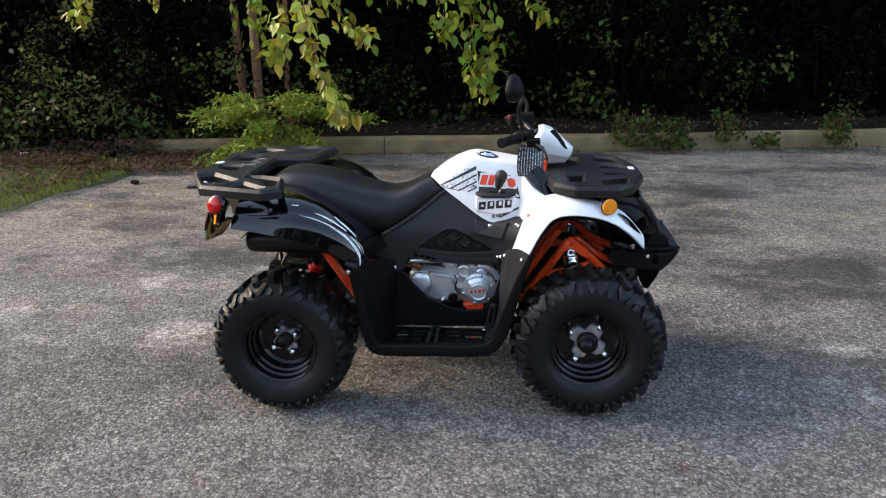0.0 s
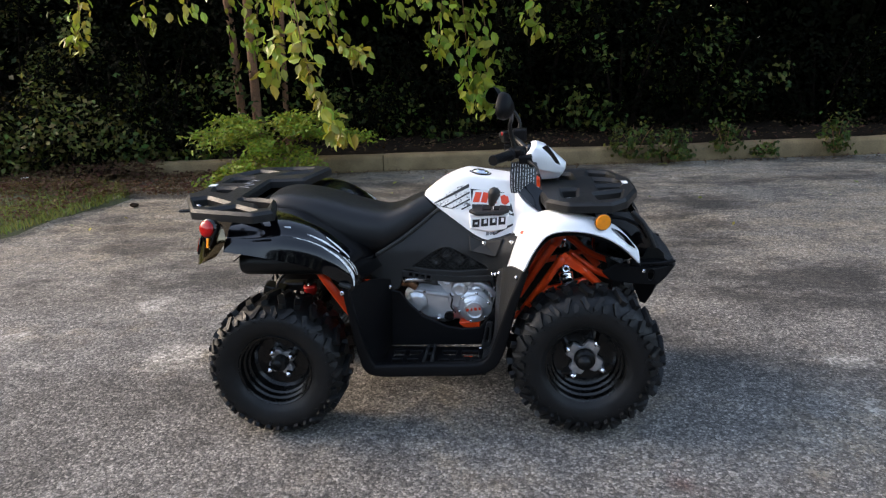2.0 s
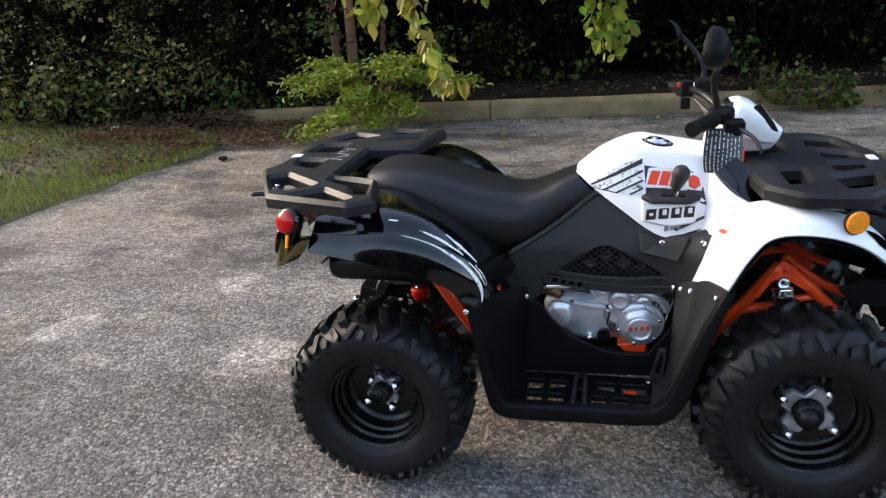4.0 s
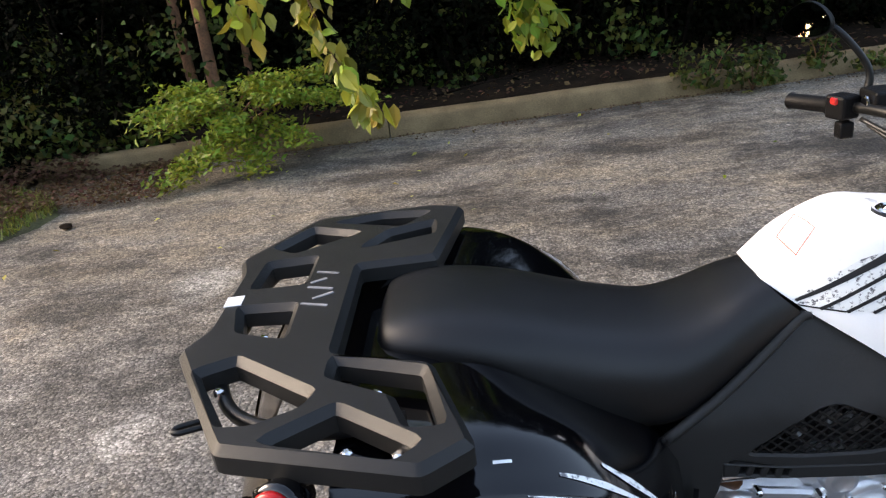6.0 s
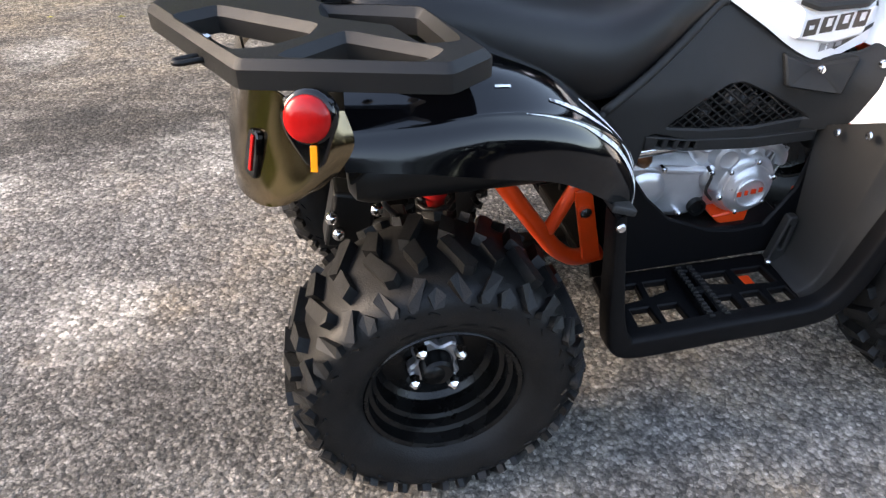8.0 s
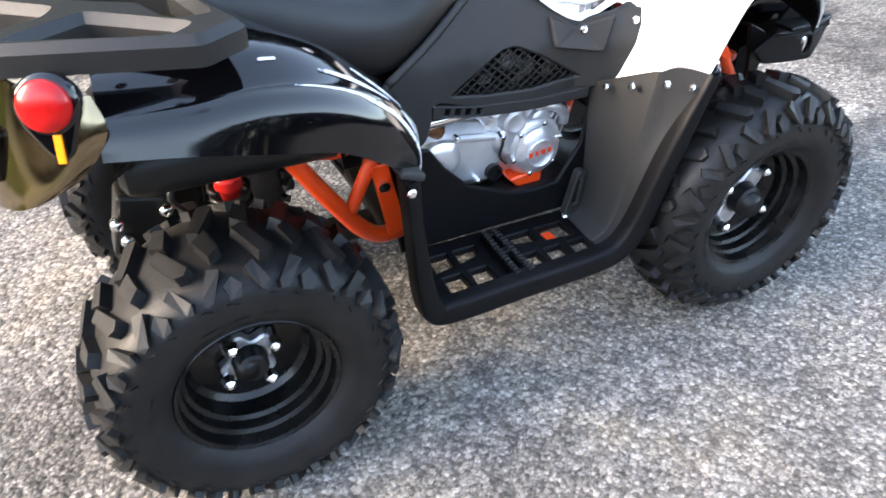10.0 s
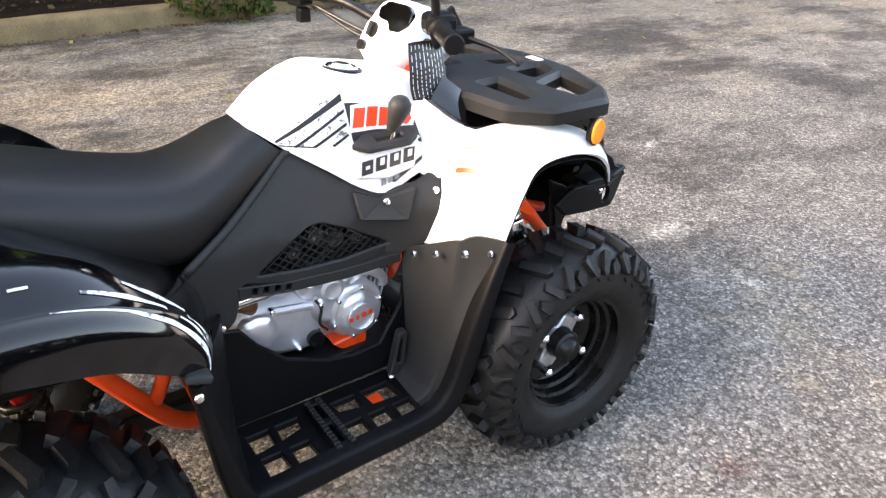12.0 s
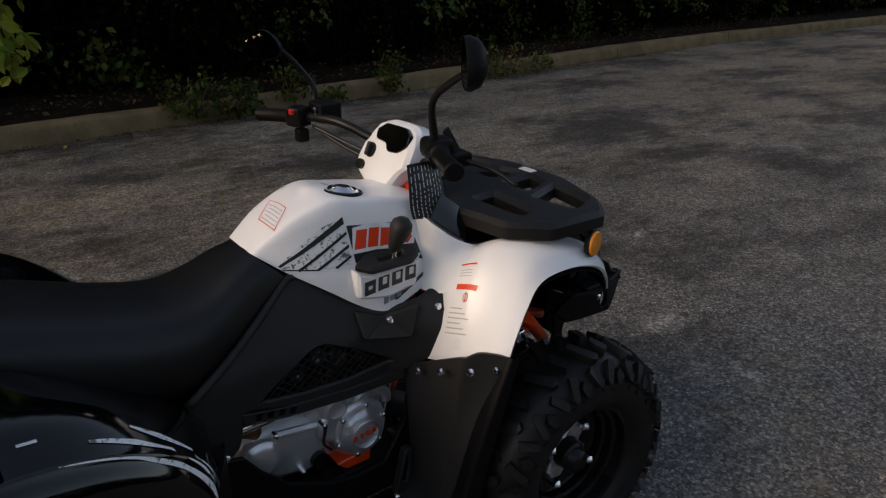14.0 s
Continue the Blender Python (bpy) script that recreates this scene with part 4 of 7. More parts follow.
for sgn in (-1, 1):
    wp = lambda u, v, d: (u, sgn * (-side_y(u, v) + d), v)
    bm = plate(dense([tuple(p) for p in rounded(SIDE, 0.012, 2)]), [dense([tuple(p) for p in rounded(GRILLE, 0.010, 2)])], -0.012, 0.0, 0.004, warp=wp, fine=0.035)
    smooth_by_angle(part("side_panel", bm, PLASTIC, atv, "grained dark grey plastic side panel"), 25)
    # raised rolled edge along the saddle
    edge = [(-0.212, 0.650), (-0.12, 0.702), (-0.04, 0.757), (0.022, 0.806), (0.042, 0.812)]
    part("panel_edge", tube([(u, sgn * (-side_y(u, v) + 0.002), v - 0.004) for u, v in edge], 0.009, 8), PLASTIC, atv, smooth=True)
    bars = bmesh.new()
    for sl in (1, -1):
        k = -0.9
        while k < 1.6:
            run = []
            for i in range(121):
                u = -0.09 + i * 0.0028
                v = (u * sl * 0.8) + k
                if inside(GRILLE, u, v):
                    run.append((u, v))
                elif run:
                    break
            if len(run) > 3:
                a, b = run[0], run[-1]
                bars = join(bars, tube([(a[0], sgn * (-side_y(*a) - 0.006), a[1]), (b[0], sgn * (-side_y(*b) - 0.006), b[1])], 0.0022, 5, smooth_path=False))
            k += 0.0185
    part("grille", bars, STEELBLACK, atv, "black diamond mesh grille")
    # lower frame of the opening with its row of slots
    low = [(-0.115, 0.580), (-0.02, 0.560), (0.12, 0.549), (0.25, 0.560), (0.25, 0.538), (0.12, 0.524), (-0.02, 0.535), (-0.115, 0.552)]
    slots = [[(-0.085 + 0.024 * i, 0.567 - 0.004 * i), (-0.073 + 0.024 * i, 0.565 - 0.004 * i), (-0.077 + 0.024 * i, 0.551 - 0.004 * i), (-0.089 + 0.024 * i, 0.553 - 0.004 * i)] for i in range(4)]
    part("grille_frame", plate(low, slots, -0.02, 0.003, 0.002, warp=wp), PLASTIC, atv)
    # pad with two screws below the tank
    pad = [(0.155, 0.715), (0.215, 0.690), (0.29, 0.712), (0.262, 0.640), (0.160, 0.655)]
    part("knee_pad", plate(rounded(pad, 0.006, 2), [], -0.004, 0.012, 0.004, warp=wp), PLASTIC, atv)
    # inner wall behind the footwell
    wall = [(-0.25, 0.590), (-0.165, 0.500), (-0.125, 0.490), (-0.09, 0.440), (-0.035, 0.385), (0.06, 0.345), (0.12, 0.335), (0.19, 0.340), (0.25, 0.42), (0.27, 0.555), (0.30, 0.555), (0.285, 0.27), (-0.20, 0.262)]
    wp2 = lambda u, v, d: (u, sgn * (0.165 + 0.10 * max(0, 0.42 - v) + d), v)
    smooth_by_angle(part("inner_footwell_wall", plate(dense(wall), [], -0.008, 0.0, 0.004, warp=wp2), FOOTPL, atv), 25)
    # leg shield behind the front wheel
    shield = [[(0.262, -0.155, 0.562), (0.268, -0.230, 0.600), (0.292, -0.320, 0.645), (0.320, -0.350, 0.658), (0.362, -0.386, 0.652)],
              [(0.258, -0.165, 0.500), (0.262, -0.230, 0.510), (0.280, -0.315, 0.530), (0.305, -0.345, 0.540), (0.328, -0.380, 0.540)],
              [(0.255, -0.175, 0.430), (0.258, -0.230, 0.430), (0.268, -0.310, 0.430), (0.280, -0.345, 0.435), (0.295, -0.378, 0.435)],
              [(0.250, -0.185, 0.350), (0.252, -0.230, 0.350), (0.258, -0.310, 0.350), (0.262, -0.345, 0.350), (0.272, -0.378, 0.350)],
              [(0.235, -0.190, 0.285), (0.235, -0.230, 0.285), (0.235, -0.310, 0.285), (0.232, -0.345, 0.285), (0.238, -0.378, 0.290)],
              [(0.205, -0.190, 0.262), (0.205, -0.230, 0.260), (0.200, -0.310, 0.260), (0.196, -0.345, 0.262), (0.200, -0.378, 0.270)]]
    # a flat face, then a crease and an outer strip that turns forward
    shield = [[a, b, tuple(np.array(b) * 0.1 + np.array(c) * 0.9), (c[0] + 0.003, c[1] - 0.008, c[2]), d, e] for a, b, c, d, e in shield]
    sheet("leg_shield", shield, 36, 40, 0.008, PLASTIC, atv, "grained grey leg shield", mirror=sgn > 0)
    # raised outer rim running round the footwell
    rim = [(0.372, -0.392, 0.648), (0.330, -0.392, 0.540), (0.296, -0.388, 0.430), (0.268, -0.386, 0.340), (0.235, -0.386, 0.285), (0.175, -0.386, 0.262), (0.0, -0.388, 0.258), (-0.175, -0.392, 0.256), (-0.216, -0.394, 0.270), (-0.237, -0.400, 0.330), (-0.258, -0.415, 0.450), (-0.280, -0.430, 0.600)]
    rrows = []
    for k, (a, b, c) in enumerate(rim):
        p0, p1 = rim[max(k - 1, 0)], rim[min(k + 1, len(rim) - 1)]
        dx, dz = p1[0] - p0[0], p1[2] - p0[2]
        ln = math.hypot(dx, dz)
        ix, iz = dz / ln, -dx / ln                      # towards the inside of the footwell
        if (0.0 - a) * ix + (0.5 - c) * iz < 0:
            ix, iz = -ix, -iz
        wd = (0.5, 0.7, 0.9, 1.0, 1.05, 1.0, 1.0, 1.0, 1.0, 0.80, 0.60, 0.45)[k]
        rrows.append([(a + ix * o * wd, -sgn * (b + e), c + iz * o * wd) for o, e in ((0.018, 0.036), (0.021, 0.010), (0.018, 0.000), (0.010, -0.004), (-0.018, -0.006), (-0.027, 0.002), (-0.029, 0.036))])
    sheet("footwell_rim", rrows, 60, 16, 0.004, FOOTPL, atv)
    guard = [[(-0.160, -0.170, 0.545), (-0.200, -0.280, 0.585), (-0.285, -0.432, 0.605)],
             [(-0.160, -0.175, 0.450), (-0.200, -0.290, 0.450), (-0.258, -0.418, 0.450)],
             [(-0.165, -0.180, 0.340), (-0.195, -0.290, 0.335), (-0.236, -0.402, 0.330)],
             [(-0.170, -0.185, 0.262), (-0.185, -0.290, 0.258), (-0.205, -0.396, 0.262)]]
    sheet("rear_guard", guard, 24, 16, 0.008, FOOTPL, atv, mirror=sgn > 0)
    # foot tray with its openings and the ribbed foot bar
    tray = [(-0.19, 0.165), (0.22, 0.165), (0.235, 0.20), (0.225, 0.385), (-0.20, 0.392)]
    cuts = [[(-0.152 + 0.062 * i, 0.284), (-0.112 + 0.062 * i, 0.284), (-0.106 + 0.062 * i, 0.364), (-0.156 + 0.062 * i, 0.364)] for i in (0, 1, 3, 4, 5)]
    cuts += [[(-0.155, 0.208), (-0.108, 0.208), (-0.112, 0.255), (-0.155, 0.262)], [(-0.090, 0.208), (-0.040, 0.208), (-0.048, 0.240), (-0.094, 0.252)], [(0.042, 0.208), (0.100, 0.208), (0.096, 0.250), (0.048, 0.240)], [(0.118, 0.208), (0.185, 0.208), (0.190, 0.262), (0.122, 0.256)]]
    smooth_by_angle(part("foot_tray", plate(rounded(tray, 0.01, 2), cuts, 0.238, 0.254, 0.003, warp=lambda u, v, d: (u, sgn * v, d)), FOOTPL, atv, "plastic foot tray with cut-outs, footwell shade put into its colour"), 20)
    part("foot_bar", plate([(-0.018, 0.195), (0.018, 0.195), (0.024, 0.372), (-0.024, 0.372)], [[(-0.006, 0.215), (0.006, 0.215), (0.006, 0.265), (-0.006, 0.265)], [(-0.006, 0.285), (0.006, 0.285), (0.006, 0.345), (-0.006, 0.345)]], 0.256, 0.276, 0.003, warp=lambda u, v, d: (u, sgn * v, d)), FOOTPL, atv)
    br = bmesh.new(); box(br, (0.142, sgn * 0.222, 0.225), (0.042, 0.034, 0.014), None, 0.004)
    part("tray_bracket", br, ORANGE, atv, "orange bracket below the foot tray")
    teeth = bmesh.new()
    for i in range(14):
        for s in (-1, 1):
            box(teeth, (s * (0.013 + 0.00025 * i), sgn * (0.205 + 0.012 * i), 0.278), (0.011, 0.005, 0.006))
    part("foot_bar_teeth", teeth, PLASTIC, atv)
    # small lug plate at the front inner corner of the footwell
    part("shift_guard", plate(rounded([(0.195, 0.265), (0.235, 0.262), (0.245, 0.375), (0.222, 0.378)], 0.008, 2), [rounded([(0.212, 0.295), (0.225, 0.294), (0.232, 0.355), (0.226, 0.358)], 0.003, 2)], -0.01, 0.010, 0.003, warp=lambda u, v, d: (u, sgn * (0.200 + d), v)), PLASTIC, atv)
    # the rear guard's mounting tab
    tb = bmesh.new(); box(tb, (-0.280, sgn * 0.415, 0.612), (0.045, 0.045, 0.014), Matrix.Rotation(0.35, 3, "Y"), 0.005)
    part("guard_tab", tb, PLASTIC, atv)
    for (bx, by, bz), ax in (((0.253, -0.226, 0.582), 0), ((0.266, -0.290, 0.606), 0), ((0.283, -0.366, 0.636), 0), ((0.345, -0.372, 0.622), 0), ((0.217, -0.167, 0.690), 1), ((0.322, -0.196, 0.703), 1), ((-0.164, -0.178, 0.516), 1), ((-0.288, -0.445, 0.590), 1), ((0.195, -0.215, 0.268), 2), ((0.02, -0.36, 0.258), 2)):
        sc = lathe([(0, 0.0085), (0.004, 0.0085), (0.007, 0.006), (0.008, 0.001)], 12, "Z")
        q = (Matrix.Rotation(-1.35, 4, "Y"), Matrix.Rotation(math.pi / 2 * (1 if sgn < 0 else -1), 4, "X"), Matrix())[ax]
        if ax == 0:
            bx -= 0.002
        moved(sc, Matrix.Translation((bx, -sgn * by, bz)) @ q)
        part("screw", sc, CHROME, atv)

# black body core that closes the view through the bike
core = bmesh.new()
box(core, (-0.30, 0, 0.62), (0.70, 0.20, 0.22), None, 0.03)
box(core, (0.10, 0, 0.60), (0.46, 0.16, 0.16), None, 0.03)
part("frame_cover", core, STEELBLACK, atv)

# engine
eng = bmesh.new()
box(eng, (0.06, 0.0, 0.41), (0.30, 0.15, 0.16), None, 0.02)
eng = join(eng, moved(lathe([(0.0, 0.070), (0.05, 0.074), (0.060, 0.070), (0.068, 0.058), (0.070, 0.01)], 32, "Y"), Matrix.Translation((0.165, -0.045, 0.405)) @ Matrix.Rotation(math.pi, 4, "Z")))
e = part("engine_block", eng, ALU, atv, "cast aluminium engine")
smooth_by_angle(e, 35)
def scalloped(cx, cz, r, lobes, y0, y1, dome, start=0.0):
    """A round casting with bolt lobes on its edge and a domed face."""
    out = []
    for k in range(lobes * 8):
        a = start + 2 * math.pi * k / (lobes * 8)
        out.append((cx + math.cos(a) * r * (1 + 0.055 * max(0.0, math.cos(a * lobes - start * lobes)) ** 2), cz + math.sin(a) * r * (1 + 0.055 * max(0.0, math.cos(a * lobes - start * lobes)) ** 2)))
    bm = bmesh.new()
    rings = []
    for k, y in ((1.0, y0), (1.0, y1), (0.95, y1 + 0.005), (0.86, y1 + 0.007), (0.80, y1 + 0.008 + dome * 0.3), (0.66, y1 + 0.008 + dome * 0.8), (0.50, y1 + 0.008 + dome), (0.02, y1 + 0.008 + dome)):
        rings.append([bm.verts.new((cx + (a - cx) * k, -y, cz + (b - cz) * k)) for a, b in out])
    n = len(out)
    for r1, r2 in zip(rings, rings[1:]):
        for i in range(n):
            bm.faces.new((r1[i], r1[(i + 1) % n], r2[(i + 1) % n], r2[i]))
    bm.faces.new(rings[0]); bm.faces.new(rings[-1])
    return bm


smooth_by_angle(part("round_cover", scalloped(0.168, 0.398, 0.060, 6, 0.100, 0.112, 0.008, 0.3), ALU, e, "cast round alternator cover"), 28)
smooth_by_angle(part("cover_ring", moved(lathe([(0.0, 0.036), (0.006, 0.036), (0.008, 0.033), (0.006, 0.030), (0.0, 0.030)], 32, "Y"), Matrix.Translation((0.168, -0.126, 0.398)) @ Matrix.Rotation(math.pi, 4, "Z")), ALU, e), 28)
case = [(-0.122, 0.462), (-0.085, 0.496), (-0.03, 0.492), (0.060, 0.478), (0.098, 0.420), (0.100, 0.345), (0.05, 0.322), (-0.035, 0.336), (-0.085, 0.375), (-0.120, 0.425)]
smooth_by_angle(part("chain_case", plate(rounded(case, 0.02, 4), [], 0.06, 0.098, 0.022, warp=lambda u, v, d: (u, -d, v)), ALU, e, "cast engine side case"), 30)
smooth_by_angle(part("clutch_cover", scalloped(-0.070, 0.424, 0.046, 5, 0.090, 0.106, 0.007, 0.9), ALU, e, "cast round clutch cover"), 28)
rib = plate([(-0.040, 0.474), (0.066, 0.458), (0.066, 0.440), (-0.034, 0.456)], [], 0.094, 0.108, 0.006, warp=lambda u, v, d: (u, -d, v))
part("case_rib", rib, ALU, e)
oil = lathe([(0.098, 0.020), (0.112, 0.020), (0.112, 0.014), (0.104, 0.013), (0.104, 0.001)], 20, "Y")
smooth_by_angle(part("oil_cap", moved(oil, Matrix.Translation((0.062, 0, 0.362)) @ Matrix.Diagonal((1, -1, 1, 1))), STEELBLACK, e, "black oil filler cap"))
# cylinder head: stacked bosses, a barrel with fins, pipe stubs and a chrome air pipe
cyl_h = part("cylinder_head", box(bmesh.new(), (0.125, -0.035, 0.475), (0.17, 0.11, 0.105), Matrix.Rotation(0.30, 3, "Y"), 0.018), ALU, e)
smooth_by_angle(cyl_h, 40)
TOWARDS = Matrix.Rotation(math.pi, 4, "Z")
for (bx, by, bz), r, ln in (((0.108, -0.062, 0.478), 0.034, 0.052), ((0.098, -0.060, 0.432), 0.040, 0.050), ((0.178, -0.055, 0.466), 0.028, 0.050), ((0.058, -0.058, 0.515), 0.023, 0.052), ((0.090, -0.058, 0.528), 0.014, 0.050), ((0.140, -0.058, 0.508), 0.020, 0.048)):
    bs = part("head_boss", moved(lathe([(0, r * 1.05), (ln * 0.75, r), (ln * 0.93, r * 0.86), (ln, r * 0.6), (ln * 0.97, r * 0.5), (ln * 0.97, 0.001)], 24, "Y"), Matrix.Translation((bx, by, bz)) @ TOWARDS), ALU, e)
    smooth_by_angle(bs, 40)
for (bx, by, bz), r, ln, tilt in (((0.050, -0.085, 0.485), 0.019, 0.040, -0.5), ((0.088, -0.080, 0.500), 0.013, 0.030, 0.1), ((0.150, -0.080, 0.495), 0.012, 0.026, 0.3), ((0.205, -0.080, 0.478), 0.014, 0.034, 0.6)):
    st_ = part("pipe_stub", moved(lathe([(0, r * 0.85), (ln * 0.6, r * 0.85), (ln * 0.62, r * 1.1), (ln * 0.9, r * 1.1), (ln, r * 0.8), (ln, 0.001)], 16, "Z"), Matrix.Translation((bx, by, bz)) @ Matrix.Rotation(tilt, 4, "Y")), ALU, e)
    smooth_by_angle(st_, 40)
for i in range(5):
    part("cooling_fin", box(bmesh.new(), (0.200 + 0.012 * i, -0.040, 0.462 - 0.006 * i), (0.004, 0.11, 0.085), Matrix.Rotation(0.3, 3, "Y"), 0.001), ALU, e)
part("head_pipe", tube([(0.165, -0.100, 0.505), (0.205, -0.110, 0.500), (0.235, -0.108, 0.475), (0.243, -0.10, 0.450)], 0.012, 10), ALU, e, smooth=True)
part("gasket_seam", tube([(0.068, -0.105, 0.462), (0.078, -0.112, 0.440), (0.072, -0.112, 0.405), (0.090, -0.112, 0.380)], 0.0035, 6), CABLE, e, smooth=True)
# black under-tray and backing that close the view below and behind the engine
ut = bmesh.new(); box(ut, (0.03, 0, 0.300), (0.50, 0.27, 0.030), None, 0.008); box(ut, (0.05, 0.10, 0.45), (0.46, 0.012, 0.28), None, 0.003)
part("skid_plate", ut, STEELBLACK, atv, "black skid plate under the engine")
for i in range(6):
    a = 2 * math.pi * i / 6 + 0.3
    b = lathe([(0, 0.006), (0.008, 0.006), (0.010, 0.003)], 8, "Y")
    part("cover_bolt", moved(b, Matrix.Translation((0.165 + 0.062 * math.cos(a), -0.113, 0.405 + 0.062 * math.sin(a))) @ Matrix.Rotation(math.pi, 4, "Z")), CHROME, e)
for bx, bz in ((-0.06, 0.385), (-0.035, 0.470), (0.02, 0.352), (0.078, 0.448)):
    b = lathe([(0, 0.007), (0.016, 0.007), (0.019, 0.004)], 8, "Y")
    part("case_bolt", moved(b, Matrix.Translation((bx, -0.098, bz)) @ Matrix.Rotation(math.pi, 4, "Z")), CHROME, e)
mark = bmesh.new()
for i, w in enumerate((0.010, 0.007, 0.011, 0.009)):
    box(mark, (0.140 + 0.0165 * i, -0.1335, 0.399 + 0.002 * i), (w, 0.002, 0.011))
part("maker_mark", mark, DECALRED, e, "red mark on the cover")
part("intake_pipe", tube([(-0.115, -0.118, 0.524), (-0.06, -0.122, 0.530), (0.015, -0.118, 0.532)], 0.013, 10), CHROME, e, smooth=True)
part("exhaust_header", tube([(-0.125, -0.075, 0.500), (-0.10, -0.095, 0.505), (-0.07, -0.09, 0.485)], 0.018, 10), HEADER, e, "brown heat-stained exhaust header", smooth=True)
for (bx, bz), r, ln in (((0.02, 0.605), 0.020, 0.05), ((0.065, 0.635), 0.024, 0.06), ((0.115, 0.610), 0.026, 0.05), ((0.165, 0.598), 0.016, 0.05), ((0.085, 0.590), 0.014, 0.06)):
    smooth_by_angle(part("carburettor_body", moved(lathe([(0, r), (ln * 0.8, r), (ln, r * 0.7), (ln, r * 0.4), (ln * 0.9, 0.001)], 16, "Y"), Matrix.Translation((bx, -0.075, bz)) @ TOWARDS), HUBDARK, e), 35)
part("coolant_hose", tube([(0.18, -0.06, 0.52), (0.215, -0.08, 0.525), (0.245, -0.085, 0.495), (0.25, -0.08, 0.45)], 0.010, 8), CABLE, e, smooth=True)
part("breather_hose", tube([(-0.10, -0.06, 0.60), (0.0, -0.07, 0.565), (0.10, -0.06, 0.56), (0.20, -0.06, 0.545)], 0.008, 8), CABLE, e, smooth=True)
ext = plate(rounded([(0.10, 0.335), (0.19, 0.345), (0.185, 0.30), (0.165, 0.285), (0.12, 0.315)], 0.006, 2), [], 0.06, 0.115, 0.004, warp=lambda u, v, d: (u, -d, v))
part("skid_bracket", ext, ORANGE, atv, "orange painted bracket")

# orange tube frame
for pts, r in (([(-0.475, -0.205, 0.655), (-0.412, -0.197, 0.545), (-0.325, -0.195, 0.412), (-0.285, -0.192, 0.360), (-0.245, -0.190, 0.336), (-0.19, -0.182, 0.335)], 0.018),
               ([(-0.262, -0.195, 0.520), (-0.285, -0.195, 0.470), (-0.312, -0.195, 0.415)], 0.014),
               ([(0.365, -0.170, 0.415), (0.445, -0.190, 0.535), (0.518, -0.205, 0.648)], 0.016),
               ([(0.528, -0.205, 0.648), (0.600, -0.185, 0.580), (0.685, -0.155, 0.490)], 0.016),
               ([(0.415, -0.182, 0.498), (0.515, -0.182, 0.520)], 0.013),
               ([(0.545, -0.182, 0.532), (0.630, -0.170, 0.552)], 0.011),
               ([(0.345, -0.115, 0.455), (0.420, -0.115, 0.570), (0.492, -0.115, 0.676)], 0.015),
               ([(0.492, -0.115, 0.676), (0.515, -0.150, 0.735)], 0.020),
               ([(0.545, -0.120, 0.640), (0.640, -0.115, 0.565), (0.720, -0.11, 0.530)], 0.013),
               ([(0.30, -0.10, 0.36), (0.37, -0.165, 0.395)], 0.017),
               ([(0.38, -0.10, 0.33), (0.47, -0.20, 0.31), (0.56, -0.31, 0.285)], 0.014),
               ([(0.70, -0.10, 0.33), (0.65, -0.20, 0.31), (0.60, -0.31, 0.285)], 0.014)):
    for s in (1, -1):
        part("frame_tube", tube([(a, s * b, c) for a, b, c in pts], r, 12), ORANGE, atv, "orange painted frame tube", smooth=True)

for s in (1, -1):
    ap = plate(rounded([(0.455, 0.560), (0.505, 0.648), (0.523, 0.668), (0.545, 0.650), (0.602, 0.590), (0.588, 0.578), (0.545, 0.606), (0.523, 0.612), (0.500, 0.604), (0.470, 0.552)], 0.006, 2), [[(0.524 + 0.008 * math.cos(t), 0.636 + 0.008 * math.sin(t)) for t in (2 * math.pi * k / 10 for k in range(10))]], -0.004, 0.004, 0.002, warp=lambda u, v, d: (u, s * (-0.212 - d), v))
    part("shock_gusset", ap, ORANGE, atv, "orange painted shock mount plate")
    gs = plate(rounded([(-0.272, 0.510), (-0.236, 0.510), (-0.200, 0.345), (-0.238, 0.340)], 0.006, 2), [], 0.0, 0.008, 0.002, warp=lambda u, v, d: (u, s * (-0.205 - d), v))
    part("gusset_plate", gs, ORANGE, atv, "orange painted gusset plate")
    part("gusset_bolt", moved(lathe([(0, 0.012), (0.010, 0.012), (0.014, 0.007), (0.015, 0.001)], 8, "Y"), Matrix.Translation((-0.248, s * -0.213, 0.465)) @ (Matrix.Rotation(math.pi, 4, "Z") if s > 0 else Matrix())), CHROME, atv)


def shock(top, bottom, red, coil):
    t, b = Vector(top), Vector(bottom)
    s = part("shock_absorber", tube([t, b], 0.010, 10, smooth_path=False), CHROME, atv, "chrome damper with coil spring", smooth=True)
    d = (b - t)
    side = d.normalized().orthogonal(); o = d.normalized().cross(side)
    turns = 8
    pts = [t + d * (0.12 + 0.72 * i / (turns * 10)) + (side * math.cos(i * 0.628) + o * math.sin(i * 0.628)) * 0.027 for i in range(turns * 10 + 1)]
    part("coil_spring", tube(pts, 0.0055, 6, smooth_path=False), coil, s, smooth=True)
    c = lathe([(0, 0.026), (0.008, 0.028), (0.014, 0.026), (0.022, 0.028), (0.030, 0.026), (0.036, 0.021), (0.06, 0.017)], 18, "Z")
    part("spring_seat", moved(c, Matrix.Translation(t + d * 0.03) @ d.to_track_quat("Z", "Y").to_matrix().to_4x4()), red, s, smooth=True)


